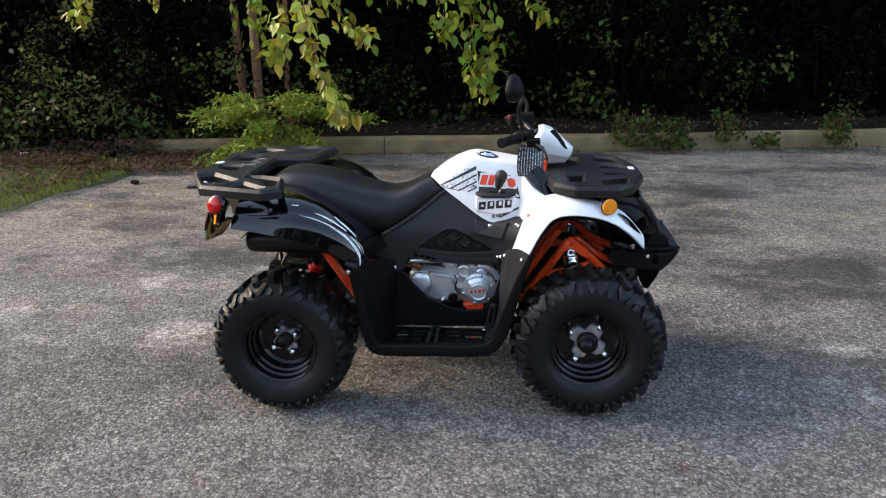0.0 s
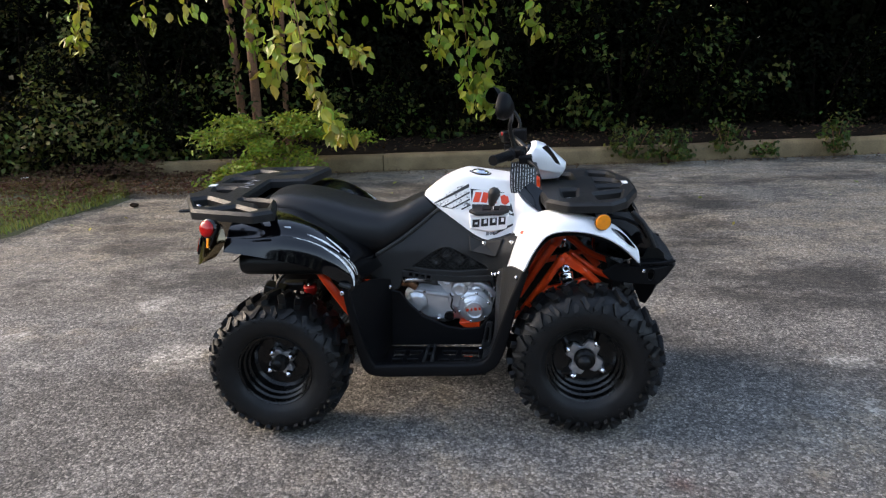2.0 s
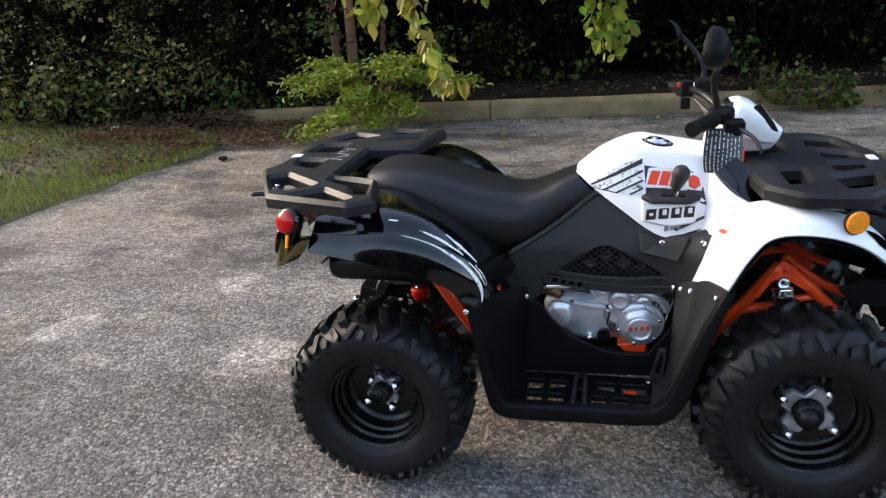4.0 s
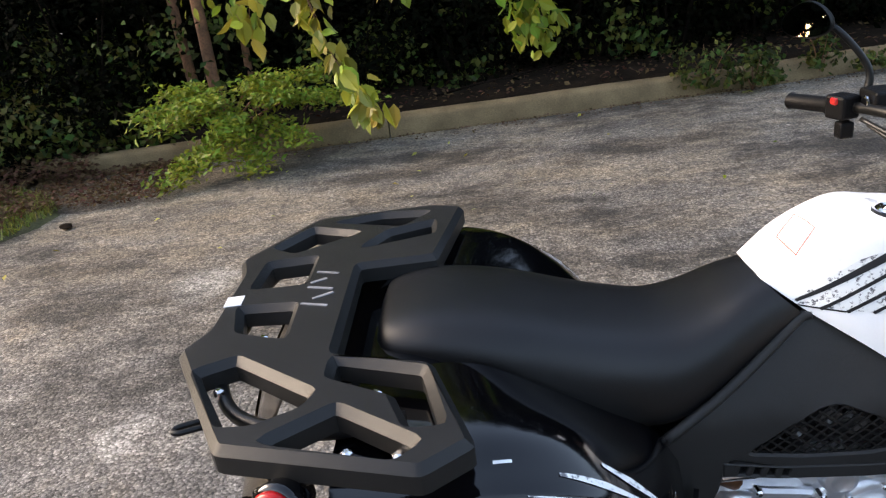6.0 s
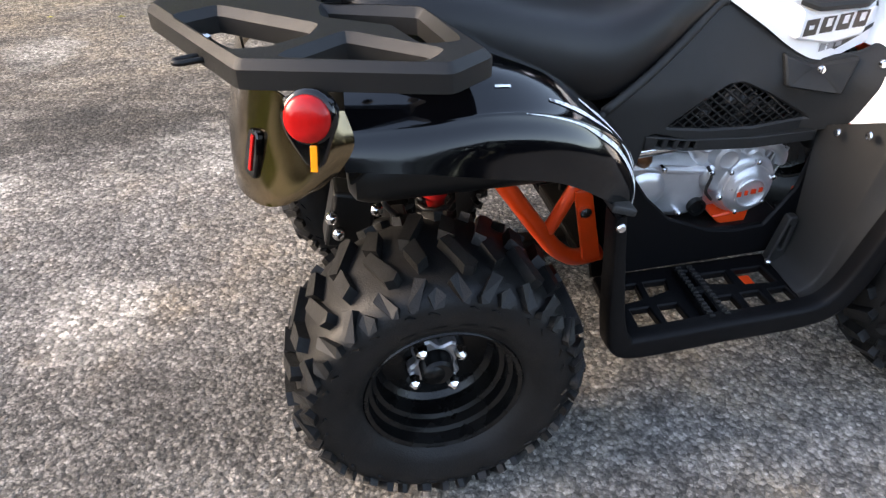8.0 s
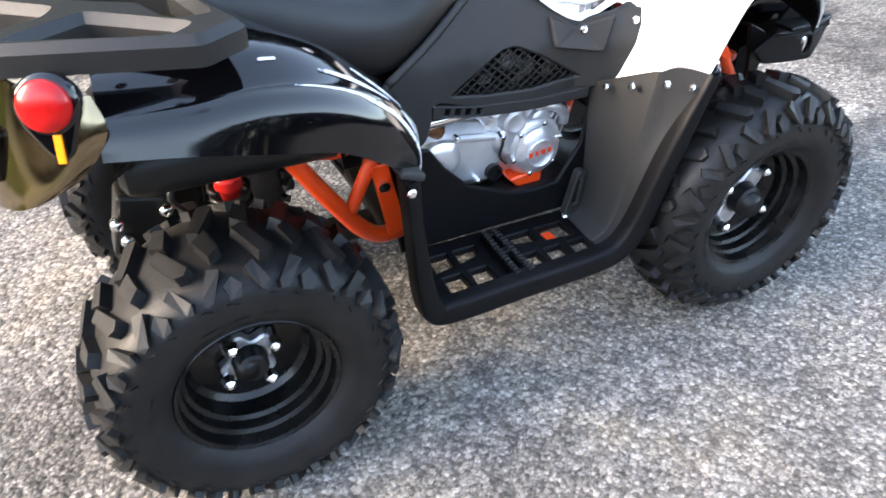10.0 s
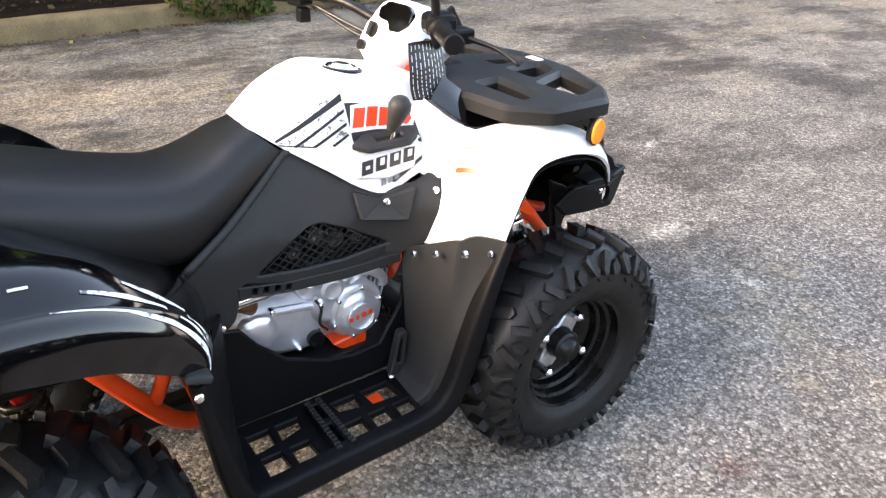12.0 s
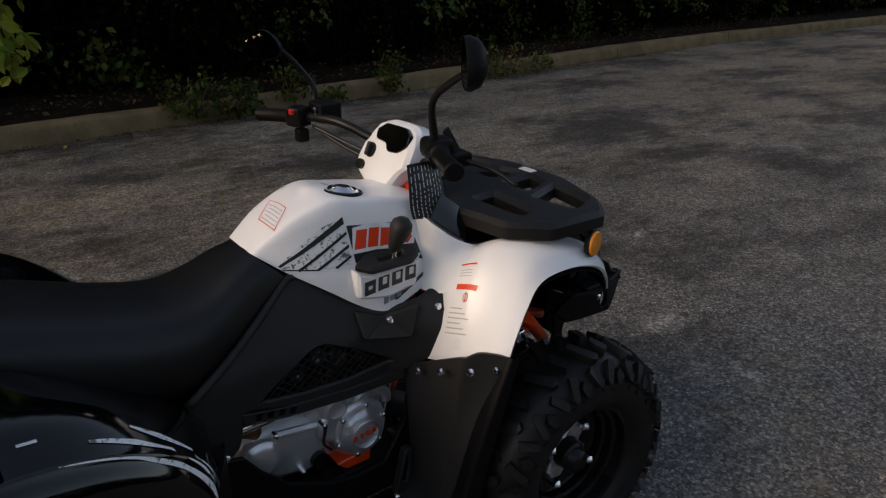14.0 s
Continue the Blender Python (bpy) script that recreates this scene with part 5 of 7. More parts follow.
shock((-0.520, -0.09, 0.500), (-0.505, -0.07, 0.26), REDSPRING, STEELBLACK)
part("shock_mount", tube([(-0.50, -0.02, 0.62), (-0.52, -0.09, 0.500)], 0.016, 8, smooth_path=False), STEELBLACK, atv, smooth=True)
for s in (1, -1):
    shock((0.525, s * -0.215, 0.598), (0.56, s * -0.30, 0.33), CHROME, STEELBLACK)
    part("shock_eye", moved(lathe([(-0.016, 0.016), (0.016, 0.016), (0.016, 0.007), (-0.016, 0.007)], 16, "Y", close=True), Matrix.Translation((0.526, s * -0.212, 0.605))), CHROME, atv, smooth=True)
part("rear_axle", tube([(-0.585, -0.40, RR), (-0.585, 0.40, RR)], 0.022, 12, smooth_path=False), STEELBLACK, atv, smooth=True)
sa = bmesh.new()
box(sa, (-0.40, -0.05, 0.275), (0.42, 0.05, 0.05), None, 0.01); box(sa, (-0.585, 0, RR), (0.12, 0.12, 0.12), None, 0.025)
part("swing_arm", sa, STEELBLACK, atv)
smooth_by_angle(part("brake_disc", moved(lathe([(0, 0.095), (0.006, 0.095), (0.006, 0.03), (0.0, 0.03)], 32, "Y", close=True), Matrix.Translation((-0.585, -0.20, RR))), ALU, atv))
for s in (1, -1):
    part("front_axle_stub", tube([(0.588, s * 0.22, FR), (0.588, s * 0.40, FR)], 0.026, 12, smooth_path=False), STEELBLACK, atv, smooth=True)
    part("brake_hose", tube([(0.50, s * -0.12, 0.62), (0.56, s * -0.24, 0.55), (0.61, s * -0.29, 0.42), (0.60, s * -0.31, 0.33)], 0.006, 6), CABLE, atv, smooth=True)

# silencer under the rear fender
mf = lathe([(-0.72, 0.030), (-0.71, 0.050), (-0.69, 0.058), (-0.40, 0.058), (-0.37, 0.035), (-0.30, 0.022)], 24, "X")
smooth_by_angle(part("silencer", moved(mf, Matrix.Translation((0.02, -0.335, 0.674)) @ Matrix.Diagonal((1, 0.76, 0.80, 1))), STEELBLACK, atv, "matt black silencer"))

# front: a gloss nose, a stepped bumper above a narrow skid, and side wings with a hole
def crosswise(stations, name, material, label, deg=30):
    """A body swept across the bike: (half width, outline in x and z) from the outline's own widths."""
    bm = bmesh.new()
    rings = []
    for t, k in ((-1.0, 0.94), (-0.90, 0.985), (-0.5, 1.0), (0.0, 1.015), (0.5, 1.0), (0.90, 0.985), (1.0, 0.94)):
        rings.append([bm.verts.new((0.74 + (px - 0.74) * k, t * hw, pz)) for px, pz, hw in stations])
    n = len(stations)
    for r1, r2 in zip(rings, rings[1:]):
        for i in range(n):
            bm.faces.new((r1[i], r1[(i + 1) % n], r2[(i + 1) % n], r2[i]))
    bm.faces.new(rings[0]); bm.faces.new(rings[-1])
    return smooth_by_angle(part(name, bm, material, atv, label), deg)


crosswise([(0.765, 0.805, 0.15), (0.795, 0.797, 0.16), (0.828, 0.752, 0.17), (0.850, 0.708, 0.165), (0.866, 0.672, 0.15), (0.862, 0.630, 0.14), (0.760, 0.610, 0.13), (0.640, 0.640, 0.12), (0.630, 0.760, 0.12), (0.680, 0.800, 0.13)], "nose_cowl", GLOSS, "gloss black nose above the bumper")
for s in (1, -1):
    part("nose_rib", tube([(0.775, s * 0.155, 0.806), (0.815, s * 0.166, 0.768), (0.845, s * 0.170, 0.710), (0.862, s * 0.160, 0.668)], 0.009, 8), PLASTIC, atv, smooth=True)
crosswise([(0.845, 0.664, 0.150), (0.882, 0.668, 0.168), (0.902, 0.652, 0.178), (0.906, 0.632, 0.186), (0.938, 0.618, 0.190), (0.945, 0.603, 0.190), (0.932, 0.568, 0.165), (0.905, 0.545, 0.120), (0.840, 0.560, 0.130), (0.820, 0.610, 0.140)], "front_bumper", PLASTIC, "black plastic front bumper", 25)
crosswise([(0.850, 0.560, 0.090), (0.918, 0.555, 0.100), (0.905, 0.500, 0.075), (0.885, 0.440, 0.050), (0.862, 0.392, 0.035), (0.842, 0.398, 0.035), (0.820, 0.450, 0.045), (0.800, 0.520, 0.060)], "front_skid", FOOTPL, "black plastic skid below the bumper", 25)
for s in (1, -1):
    wing = [(0.660, 0.590), (0.700, 0.552), (0.780, 0.541), (0.872, 0.534), (0.905, 0.560), (0.940, 0.604), (0.900, 0.618), (0.830, 0.616), (0.780, 0.616), (0.720, 0.622)]
    eye_ = [(0.845 + 0.012 * math.cos(t), 0.574 + 0.022 * math.sin(t)) for t in (2 * math.pi * k / 12 for k in range(12))]
    part("bumper_wing", plate(rounded(wing, 0.010, 2), [eye_], -0.006, 0.006, 0.003, warp=lambda u, v, d: (u, s * (0.205 + 0.06 * (0.86 - u) - max(0.0, u - 0.87) * 0.35 + d), v)), FOOTPL, atv, "black bumper side wing with an oval hole")
    part("wing_brace", plate(rounded([(0.675, 0.640), (0.735, 0.610), (0.742, 0.540), (0.718, 0.440), (0.690, 0.440), (0.706, 0.520), (0.690, 0.585)], 0.008, 2), [], -0.005, 0.005, 0.002, warp=lambda u, v, d: (u, s * (0.175 + d), v)), STEELBLACK, atv, "black steel bumper brace")
    part("bumper_wing_top", plate(rounded([(0.77, 0.160), (0.935, 0.160), (0.940, 0.185), (0.868, 0.212), (0.77, 0.216)], 0.006, 2), [], 0.0, 0.008, 0.003, warp=lambda u, v, d: (u, s * v, 0.616 + d)), FOOTPL, atv)
    part("wing_bolt", moved(lathe([(0, 0.008), (0.006, 0.008), (0.009, 0.004)], 8, "Y"), Matrix.Translation((0.815, s * 0.214, 0.592)) @ (Matrix.Rotation(math.pi, 4, "Z") if s < 0 else Matrix())), CHROME, atv)
    hl = plate(rounded([(0.725, 0.735), (0.765, 0.695), (0.785, 0.650), (0.762, 0.665), (0.735, 0.700)], 0.008, 2), [], 0, 0.004, 0.002, warp=lambda u, v, d: (u, s * (0.300 - (u - 0.725) * 0.9 + d), v))
    part("headlight", hl, GLOSS, atv, "dark headlight lens in the mudguard")


# racks
def rack(name, outline, holes, z0, z1, label, droop=None):
    wp = droop or (lambda u, v, d: (u, v, d))
    r = part(name, plate(rounded(outline, 0.010, 2), [rounded(h, 0.006, 2) for h in holes], z0, z1, 0.011, 0.012, warp=wp), RACKPL, atv, label)
    smooth_by_angle(r, 22)
    return r


near = [(-0.705, -0.085), (-0.705, -0.215), (-0.56, -0.265), (-0.505, -0.455), (-0.568, -0.500), (-0.828, -0.425), (-0.963, -0.165), (-0.935, -0.105)]
far = [(-0.705, -0.02), (-0.705, 0.095), (-0.56, 0.100), (-0.505, 0.365), (-0.570, 0.400), (-0.832, 0.390), (-0.957, 0.185), (-0.935, 0.110)]
RR_OUT = near[1:] + far[:0:-1]
RR_H = [[(-0.905, -0.235), (-0.857, -0.212), (-0.728, -0.318), (-0.740, -0.345), (-0.790, -0.372), (-0.830, -0.370)],
        [(-0.700, -0.240), (-0.575, -0.290), (-0.550, -0.410), (-0.585, -0.408), (-0.610, -0.335), (-0.700, -0.280)],
        [(-0.760, -0.415), (-0.684, -0.362), (-0.580, -0.445), (-0.602, -0.466)],
        [(-0.892, -0.038), (-0.804, -0.046), (-0.800, -0.150), (-0.872, -0.118)],
        [(-0.885, 0.150), (-0.803, 0.155), (-0.803, 0.045), (-0.889, 0.045)],
        [(-0.890, 0.235), (-0.830, 0.320), (-0.735, 0.270), (-0.845, 0.200)],
        [(-0.770, 0.345), (-0.690, 0.365), (-0.590, 0.350), (-0.640, 0.290)],
        [(-0.700, 0.190), (-0.660, 0.255), (-0.575, 0.285), (-0.575, 0.225)]]
rk = rack("rear_rack", RR_OUT, RR_H, 0.868, 0.905, "black moulded plastic rear luggage rack")
st = bmesh.new(); box(st, (-0.914, -0.010, 0.9058), (0.030, 0.036, 0.002), Matrix.Rotation(0.06, 3, "Z"))
part("sticker", st, DECALWHITE, rk, "small white sticker")
mk = bmesh.new()
for i, (l, o) in enumerate(((0.050, 0.0), (0.038, 0.010), (0.050, 0.0), (0.030, -0.008), (0.045, 0.004))):
    box(mk, (-0.765 + o, -0.055 + 0.032 * i, 0.9058), (l, 0.006, 0.0016), Matrix.Rotation(0.5 if i % 2 else -0.35, 3, "Z"))
part("embossed_mark", mk, DECALGREY, rk, "pale scratched mark")
part("tie_loop", tube([(-0.872, -0.318, 0.876), (-0.895, -0.328, 0.878), (-0.908, -0.336, 0.879), (-0.910, -0.345, 0.879), (-0.900, -0.348, 0.879), (-0.886, -0.342, 0.878), (-0.866, -0.333, 0.876)], 0.0045, 8), STEELBLACK, rk, smooth=True)
for s, yo in ((-1, -0.33), (1, 0.30)):
    part("rack_stay", tube([(-0.60, yo, 0.855), (-0.72, yo + s * 0.02, 0.860), (-0.84, yo * 0.9, 0.862), (-0.90, yo * 0.5, 0.862), (-0.90, 0, 0.862)], 0.011, 8), STEELBLACK, rk, smooth=True)
for bx, by in ((-0.665, -0.425), (-0.60, -0.437), (-0.64, -0.30), (-0.845, -0.105), (-0.875, -0.255)):
    part("rack_bolt", moved(lathe([(0, 0.008), (0.012, 0.008), (0.015, 0.004)], 8, "Z"), Matrix.Translation((bx, by, 0.868))), CHROME, rk)

half = [(0.428, -0.100), (0.450, -0.258), (0.527, -0.328), (0.680, -0.332), (0.742, -0.262), (0.800, -0.090)]
fr_out = half + [(a, -b) for a, b in half[::-1]]
fh = [[(0.515, -0.085), (0.572, -0.080), (0.562, -0.215), (0.520, -0.235)], [(0.632, -0.160), (0.738, -0.118), (0.715, -0.242), (0.645, -0.270)], [(0.655, -0.025), (0.745, -0.020), (0.728, -0.080), (0.655, -0.110)]]
fk = rack("front_rack", fr_out, fh + [[(a, -b) for a, b in h[::-1]] for h in fh], 0.848, 0.884, "black moulded plastic front luggage rack")
st = bmesh.new(); box(st, (0.765, 0.012, 0.8848), (0.022, 0.046, 0.002), None)
part("sticker", st, DECALWHITE, fk, "small white sticker")
for s in (-1, 1):
    part("rack_foot", tube([(0.50, s * 0.265, 0.856), (0.50, s * 0.262, 0.815)], 0.012, 8, smooth_path=False), STEELBLACK, fk, smooth=True)
    part("rack_prop", tube([(0.46, s * 0.10, 0.855), (0.45, s * 0.11, 0.77)], 0.012, 8, smooth_path=False), STEELBLACK, fk, smooth=True)
    part("marker_arm", tube([(0.66, s * 0.285, 0.850), (0.655, s * 0.325, 0.820)], 0.006, 6, smooth_path=False), STEELBLACK, fk, smooth=True)
    am = lathe([(0.0, 0.0285), (0.006, 0.0285), (0.009, 0.026), (0.0105, 0.014), (0.011, 0.001)], 28, "Y")
    af = Matrix.Translation((0.648, s * 0.332, 0.816)) @ Matrix.Rotation(-s * 0.32, 4, "Z") @ (Matrix.Rotation(math.pi, 4, "Z") if s < 0 else Matrix())
    rd = part("side_marker", moved(am, af), AMBERLENS, atv, "round amber side marker")
    smooth_by_angle(rd, 30)
    part("marker_housing", moved(lathe([(-0.016, 0.012), (-0.010, 0.027), (0.001, 0.0315), (0.003, 0.0315), (0.003, 0.027)], 28, "Y"), af), STEELBLACK, rd, "black marker housing", smooth=True)

# tail lamps set in a smoked mirror-bright rear panel
for s, yy in ((-1, -0.484), (1, 0.41)):
    q = Matrix.Translation((-0.747, yy, 0.848)) @ Vector((-0.32, s * 0.90, 0.24)).to_track_quat("Z", "Y").to_matrix().to_4x4()
    tl = part("tail_lamp", moved(lathe([(-0.060, 0.020), (-0.025, 0.034), (-0.010, 0.036), (-0.003, 0.036), (0.0, 0.030)], 26, "Z"), q), GLOSS, atv, "round tail lamp in a black housing", smooth=True)
    part("lens", moved(lathe([(-0.002, 0.0300), (0.006, 0.0300), (0.010, 0.027), (0.0125, 0.015), (0.013, 0.002)], 28, "Z"), q), REDLENS, tl, "red lens", smooth=True)
    dr_ = plate(rounded([(-0.034, 0.026), (0.034, 0.026), (0.034, -0.010), (0.016, -0.064), (-0.004, -0.064), (-0.034, -0.018)], 0.012, 3), [], -0.012, -0.002, 0.003, warp=lambda u, v, d: tuple(q @ Vector((u * -s, v, d))))
    part("lamp_surround", dr_, GLOSS, tl, "gloss black lamp surround")
    part("reflector", moved(box(bmesh.new(), (0.006, -0.050, 0.001), (0.009, 0.034, 0.004), None, 0.001), q), AMBERLENS, tl, "amber reflector strip")
fl = [[(-0.700, -0.452, 0.838), (-0.740, -0.455, 0.846), (-0.790, -0.385, 0.850), (-0.825, -0.26, 0.850), (-0.840, -0.05, 0.850), (-0.825, 0.20, 0.850), (-0.735, 0.37, 0.840)],
      [(-0.692, -0.468, 0.800), (-0.748, -0.472, 0.785), (-0.812, -0.405, 0.775), (-0.850, -0.29, 0.770), (-0.860, -0.05, 0.770), (-0.845, 0.20, 0.770), (-0.745, 0.38, 0.775)],
      [(-0.712, -0.470, 0.765), (-0.768, -0.475, 0.740), (-0.828, -0.412, 0.722), (-0.865, -0.30, 0.715), (-0.875, -0.05, 0.715), (-0.860, 0.20, 0.720), (-0.760, 0.375, 0.730)],
      [(-0.740, -0.462, 0.735), (-0.796, -0.460, 0.712), (-0.838, -0.405, 0.692), (-0.868, -0.30, 0.682), (-0.880, -0.05, 0.690), (-0.862, 0.20, 0.695), (-0.770, 0.36, 0.705)]]
sheet("plate_panel", fl, 24, 40, 0.004, SMOKED, atv, "smoked mirror-bright rear panel")
for s in (-1, 1):
    q = Matrix.Translation((-0.822, s * 0.392, 0.762)) @ Matrix.Scale(0.72, 4) @ Vector((-0.86, s * 0.40, 0.25)).to_track_quat("Z", "Y").to_matrix().to_4x4()
    rl = part("rear_reflector", moved(plate(rounded([(-0.022, -0.050), (0.022, -0.050), (0.026, 0.0), (0.018, 0.045), (-0.018, 0.045), (-0.026, 0.0)], 0.012, 3), [], 0.0, 0.012, 0.003, warp=lambda u, v, d: (u, v, d)), q), GLOSS, atv, "black reflector housing with a red strip")
    part("red_strip", moved(box(bmesh.new(), (0.004, 0.0, 0.013), (0.010, 0.072, 0.004), None, 0.001), q), REDLENS, rl, "red reflector strip")
hk = bmesh.new()
box(hk, (-0.69, -0.055, 0.42), (0.09, 0.07, 0.13), Matrix.Rotation(0.25, 3, "Y"), 0.008); box(hk, (-0.61, 0.0, 0.44), (0.10, 0.05, 0.08), None, 0.01); box(hk, (-0.60, -0.14, 0.42), (0.03, 0.05, 0.10), None, 0.006)
hk_ = part("hitch_carrier", hk, STEELBLACK, atv, "black steel hitch and brake carrier")
for bx, by, bz in ((-0.728, -0.10, 0.449), (-0.718, -0.10, 0.410), (-0.64, -0.105, 0.46), (-0.615, -0.16, 0.44), (-0.60, -0.17, 0.395), (-0.66, -0.10, 0.345)):
    part("hitch_bolt", moved(lathe([(0, 0.013), (0.014, 0.013), (0.020, 0.008), (0.022, 0.001)], 10, "Y"), Matrix.Translation((bx, by, bz)) @ Matrix.Rotation(math.pi, 4, "Z")), CHROME, hk_, smooth=True)
part("brake_line", tube([(-0.60, -0.15, 0.46), (-0.63, -0.17, 0.52), (-0.58, -0.14, 0.58), (-0.50, -0.10, 0.60)], 0.006, 6), CABLE, hk_, smooth=True)

# handlebar
hb = part("handlebar", tube([(0.266, -0.326, 1.043), (0.330, -0.185, 1.039), (0.380, -0.105, 1.005), (0.410, -0.05, 0.970), (0.412, 0.10, 0.970), (0.385, 0.17, 0.995), (0.335, 0.28, 1.025), (0.275, 0.555, 1.000)], 0.0115, 10), STEELBLACK, atv, "black tubular handlebar", smooth=True)
for a, b in (((0.263, -0.332, 1.043), (0.322, -0.202, 1.040)), ((0.272, 0.560, 1.000), (0.305, 0.420, 1.013))):
    p, q = Vector(a), Vector(b)
    g = tube([p, p.lerp(q, 0.03), p.lerp(q, 0.06), p.lerp(q, 0.9), p.lerp(q, 0.93), q], [0.017, 0.0195, 0.0175, 0.0175, 0.023, 0.023], 16, smooth_path=False)
    smooth_by_angle(part("grip", g, FOOTPL, hb, "black rubber grip"), 40)
sw = bmesh.new()
box(sw, (0.298, 0.375, 1.022), (0.045, 0.050, 0.050), Matrix.Rotation(0.3, 3, "Z"), 0.006); box(sw, (0.300, 0.365, 0.975), (0.03, 0.03, 0.035), None, 0.005)
part("switch_box", sw, FOOTPL, hb)
rb = bmesh.new(); box(rb, (0.278, 0.368, 1.036), (0.012, 0.020, 0.014), None, 0.003)
part("stop_button", rb, REDSPRING, hb, "red stop switch")
tr = bmesh.new(); box(tr, (0.355, 0.335, 1.035), (0.060, 0.070, 0.050), None, 0.006)
part("brake_reservoir", tr, FOOTPL, hb)
part("reservoir_cap", moved(lathe([(0, 0.014), (0.004, 0.014), (0.005, 0.010)], 16, "X"), Matrix.Translation((0.322, 0.330, 1.036)) @ Matrix.Rotation(math.pi, 4, "Z")), CHROME, hb)
thb = bmesh.new(); box(thb, (0.348, -0.160, 1.042), (0.062, 0.060, 0.042), Matrix.Rotation(-0.3, 3, "Z"), 0.012); box(thb, (0.378, -0.185, 1.020), (0.05, 0.05, 0.03), None, 0.006)
part("throttle_box", thb, FOOTPL, hb)
part("brake_lever", tube([(0.380, -0.19, 1.02), (0.415, -0.26, 1.005), (0.425, -0.32, 0.985)], [0.007, 0.005, 0.005], 8), STEELBLACK, hb, smooth=True)
part("clutch_lever", tube([(0.36, 0.37, 1.01), (0.375, 0.45, 1.0), (0.365, 0.53, 0.985)], [0.009, 0.007, 0.006], 8), STEELBLACK, hb, smooth=True)
for pts in ([(0.33, 0.33, 0.99), (0.37, 0.24, 0.95), (0.41, 0.14, 0.925), (0.43, 0.08, 0.88)], [(0.32, 0.34, 1.0), (0.36, 0.25, 0.97), (0.40, 0.15, 0.94), (0.42, 0.08, 0.90)]):
    part("cable", tube(pts, 0.005, 6), CABLE, hb, smooth=True)


def mirror_arm(base, mid_, top, c, face, w, h, label):
    a = part("mirror", tube([base, mid_, top, tuple(Vector(c) - Vector(face).normalized() * 0.030)], [0.010, 0.0075, 0.0075, 0.007], 8), STEELBLACK, hb, label, smooth=True)
    f = Vector(face).normalized()
    q = Matrix.Translation(c) @ f.to_track_quat("Z", "Y").to_matrix().to_4x4()
    oval = [(math.cos(t) * w * (1 - 0.28 * math.sin(t)), math.sin(t) * h) for t in (2 * math.pi * k / 28 for k in range(28))]
    shell = bmesh.new()
    rings = []
    for d, k in ((0.004, 1.0), (-0.006, 1.04), (-0.022, 0.9), (-0.034, 0.55), (-0.038, 0.1)):
        rings.append([shell.verts.new(q @ Vector((u * k, v * k, d))) for u, v in oval])
    for r1, r2 in zip(rings, rings[1:]):
        for i in range(28):
            shell.faces.new((r1[i], r1[(i + 1) % 28], r2[(i + 1) % 28], r2[i]))
    shell.faces.new(rings[-1])
    part("shell", shell, FOOTPL, a, smooth=True)
    gl = bmesh.new()
    gl.faces.new([gl.verts.new(q @ Vector((u * 0.95, v * 0.95, 0.003))) for u, v in oval])
    part("glass", gl, MIRROR, a, "mirror glass")


mirror_arm((0.340, -0.165, 1.05), (0.322, -0.181, 1.136), (0.330, -0.225, 1.180), (0.300, -0.315, 1.230), (-0.86, 0.50, -0.03), 0.040, 0.047, "black right mirror on a bent stalk")
mirror_arm((0.350, 0.385, 1.03), (0.352, 0.390, 1.092), (0.300, 0.410, 1.166), (0.236, 0.425, 1.198), (-0.80, -0.56, 0.09), 0.052, 0.036, "black left mirror on a straight stalk")

# ---------------------------------------------------------------- small parts and markings of the bike
from mathutils.bvhtree import BVHTree


def decal(name, target, poly, material, axis="y", lift=0.0012, parent=None, label="", cuts=2, holes=()):
    """A thin film laid on a panel: an outline in x and z (laid on from the side) or x and y (from above)."""
    me = target.data
    tree = BVHTree.FromPolygons([v.co for v in me.vertices], [tuple(p.vertices) for p in me.polygons])
    bm = bmesh.new()
    es = []
    for loop in [poly] + list(holes):
        vs = [bm.verts.new((p[0], p[1], 0)) for p in dense(loop, 0.012)]
        es += [bm.edges.new((vs[i], vs[(i + 1) % len(vs)])) for i in range(len(vs))]
    bmesh.ops.triangle_fill(bm, use_beauty=True, edges=es)
    for _ in range(cuts):
        long = [e for e in bm.edges if e.calc_length() > 0.012]
        if long:
            bmesh.ops.subdivide_edges(bm, edges=long, cuts=1)
            bmesh.ops.triangulate(bm, faces=bm.faces)
    miss = []
    for v in bm.verts:
        if axis == "y":
            hit, nrm, _, _ = tree.ray_cast(Vector((v.co.x, -2, v.co.y)), Vector((0, 1, 0)))
            ok = Vector((0, -1, 0))
        else:
            hit, nrm, _, _ = tree.ray_cast(Vector((v.co.x, v.co.y, 3)), Vector((0, 0, -1)))
            ok = Vector((0, 0, 1))
        if hit is None:
            miss.append(v)
            continue
        if nrm.dot(ok) < 0:
            nrm = -nrm
        v.co = hit + nrm * lift
    bmesh.ops.delete(bm, geom=miss, context="VERTS")
    me2 = bpy.data.meshes.new(name)
    for f in bm.faces:
        f.smooth = True
    bm.to_mesh(me2); bm.free()
    me2.materials.append(material)
    ob = new(name, me2)
    ob.parent = parent or target
    if label:
        tagged(ob, label)
    return ob


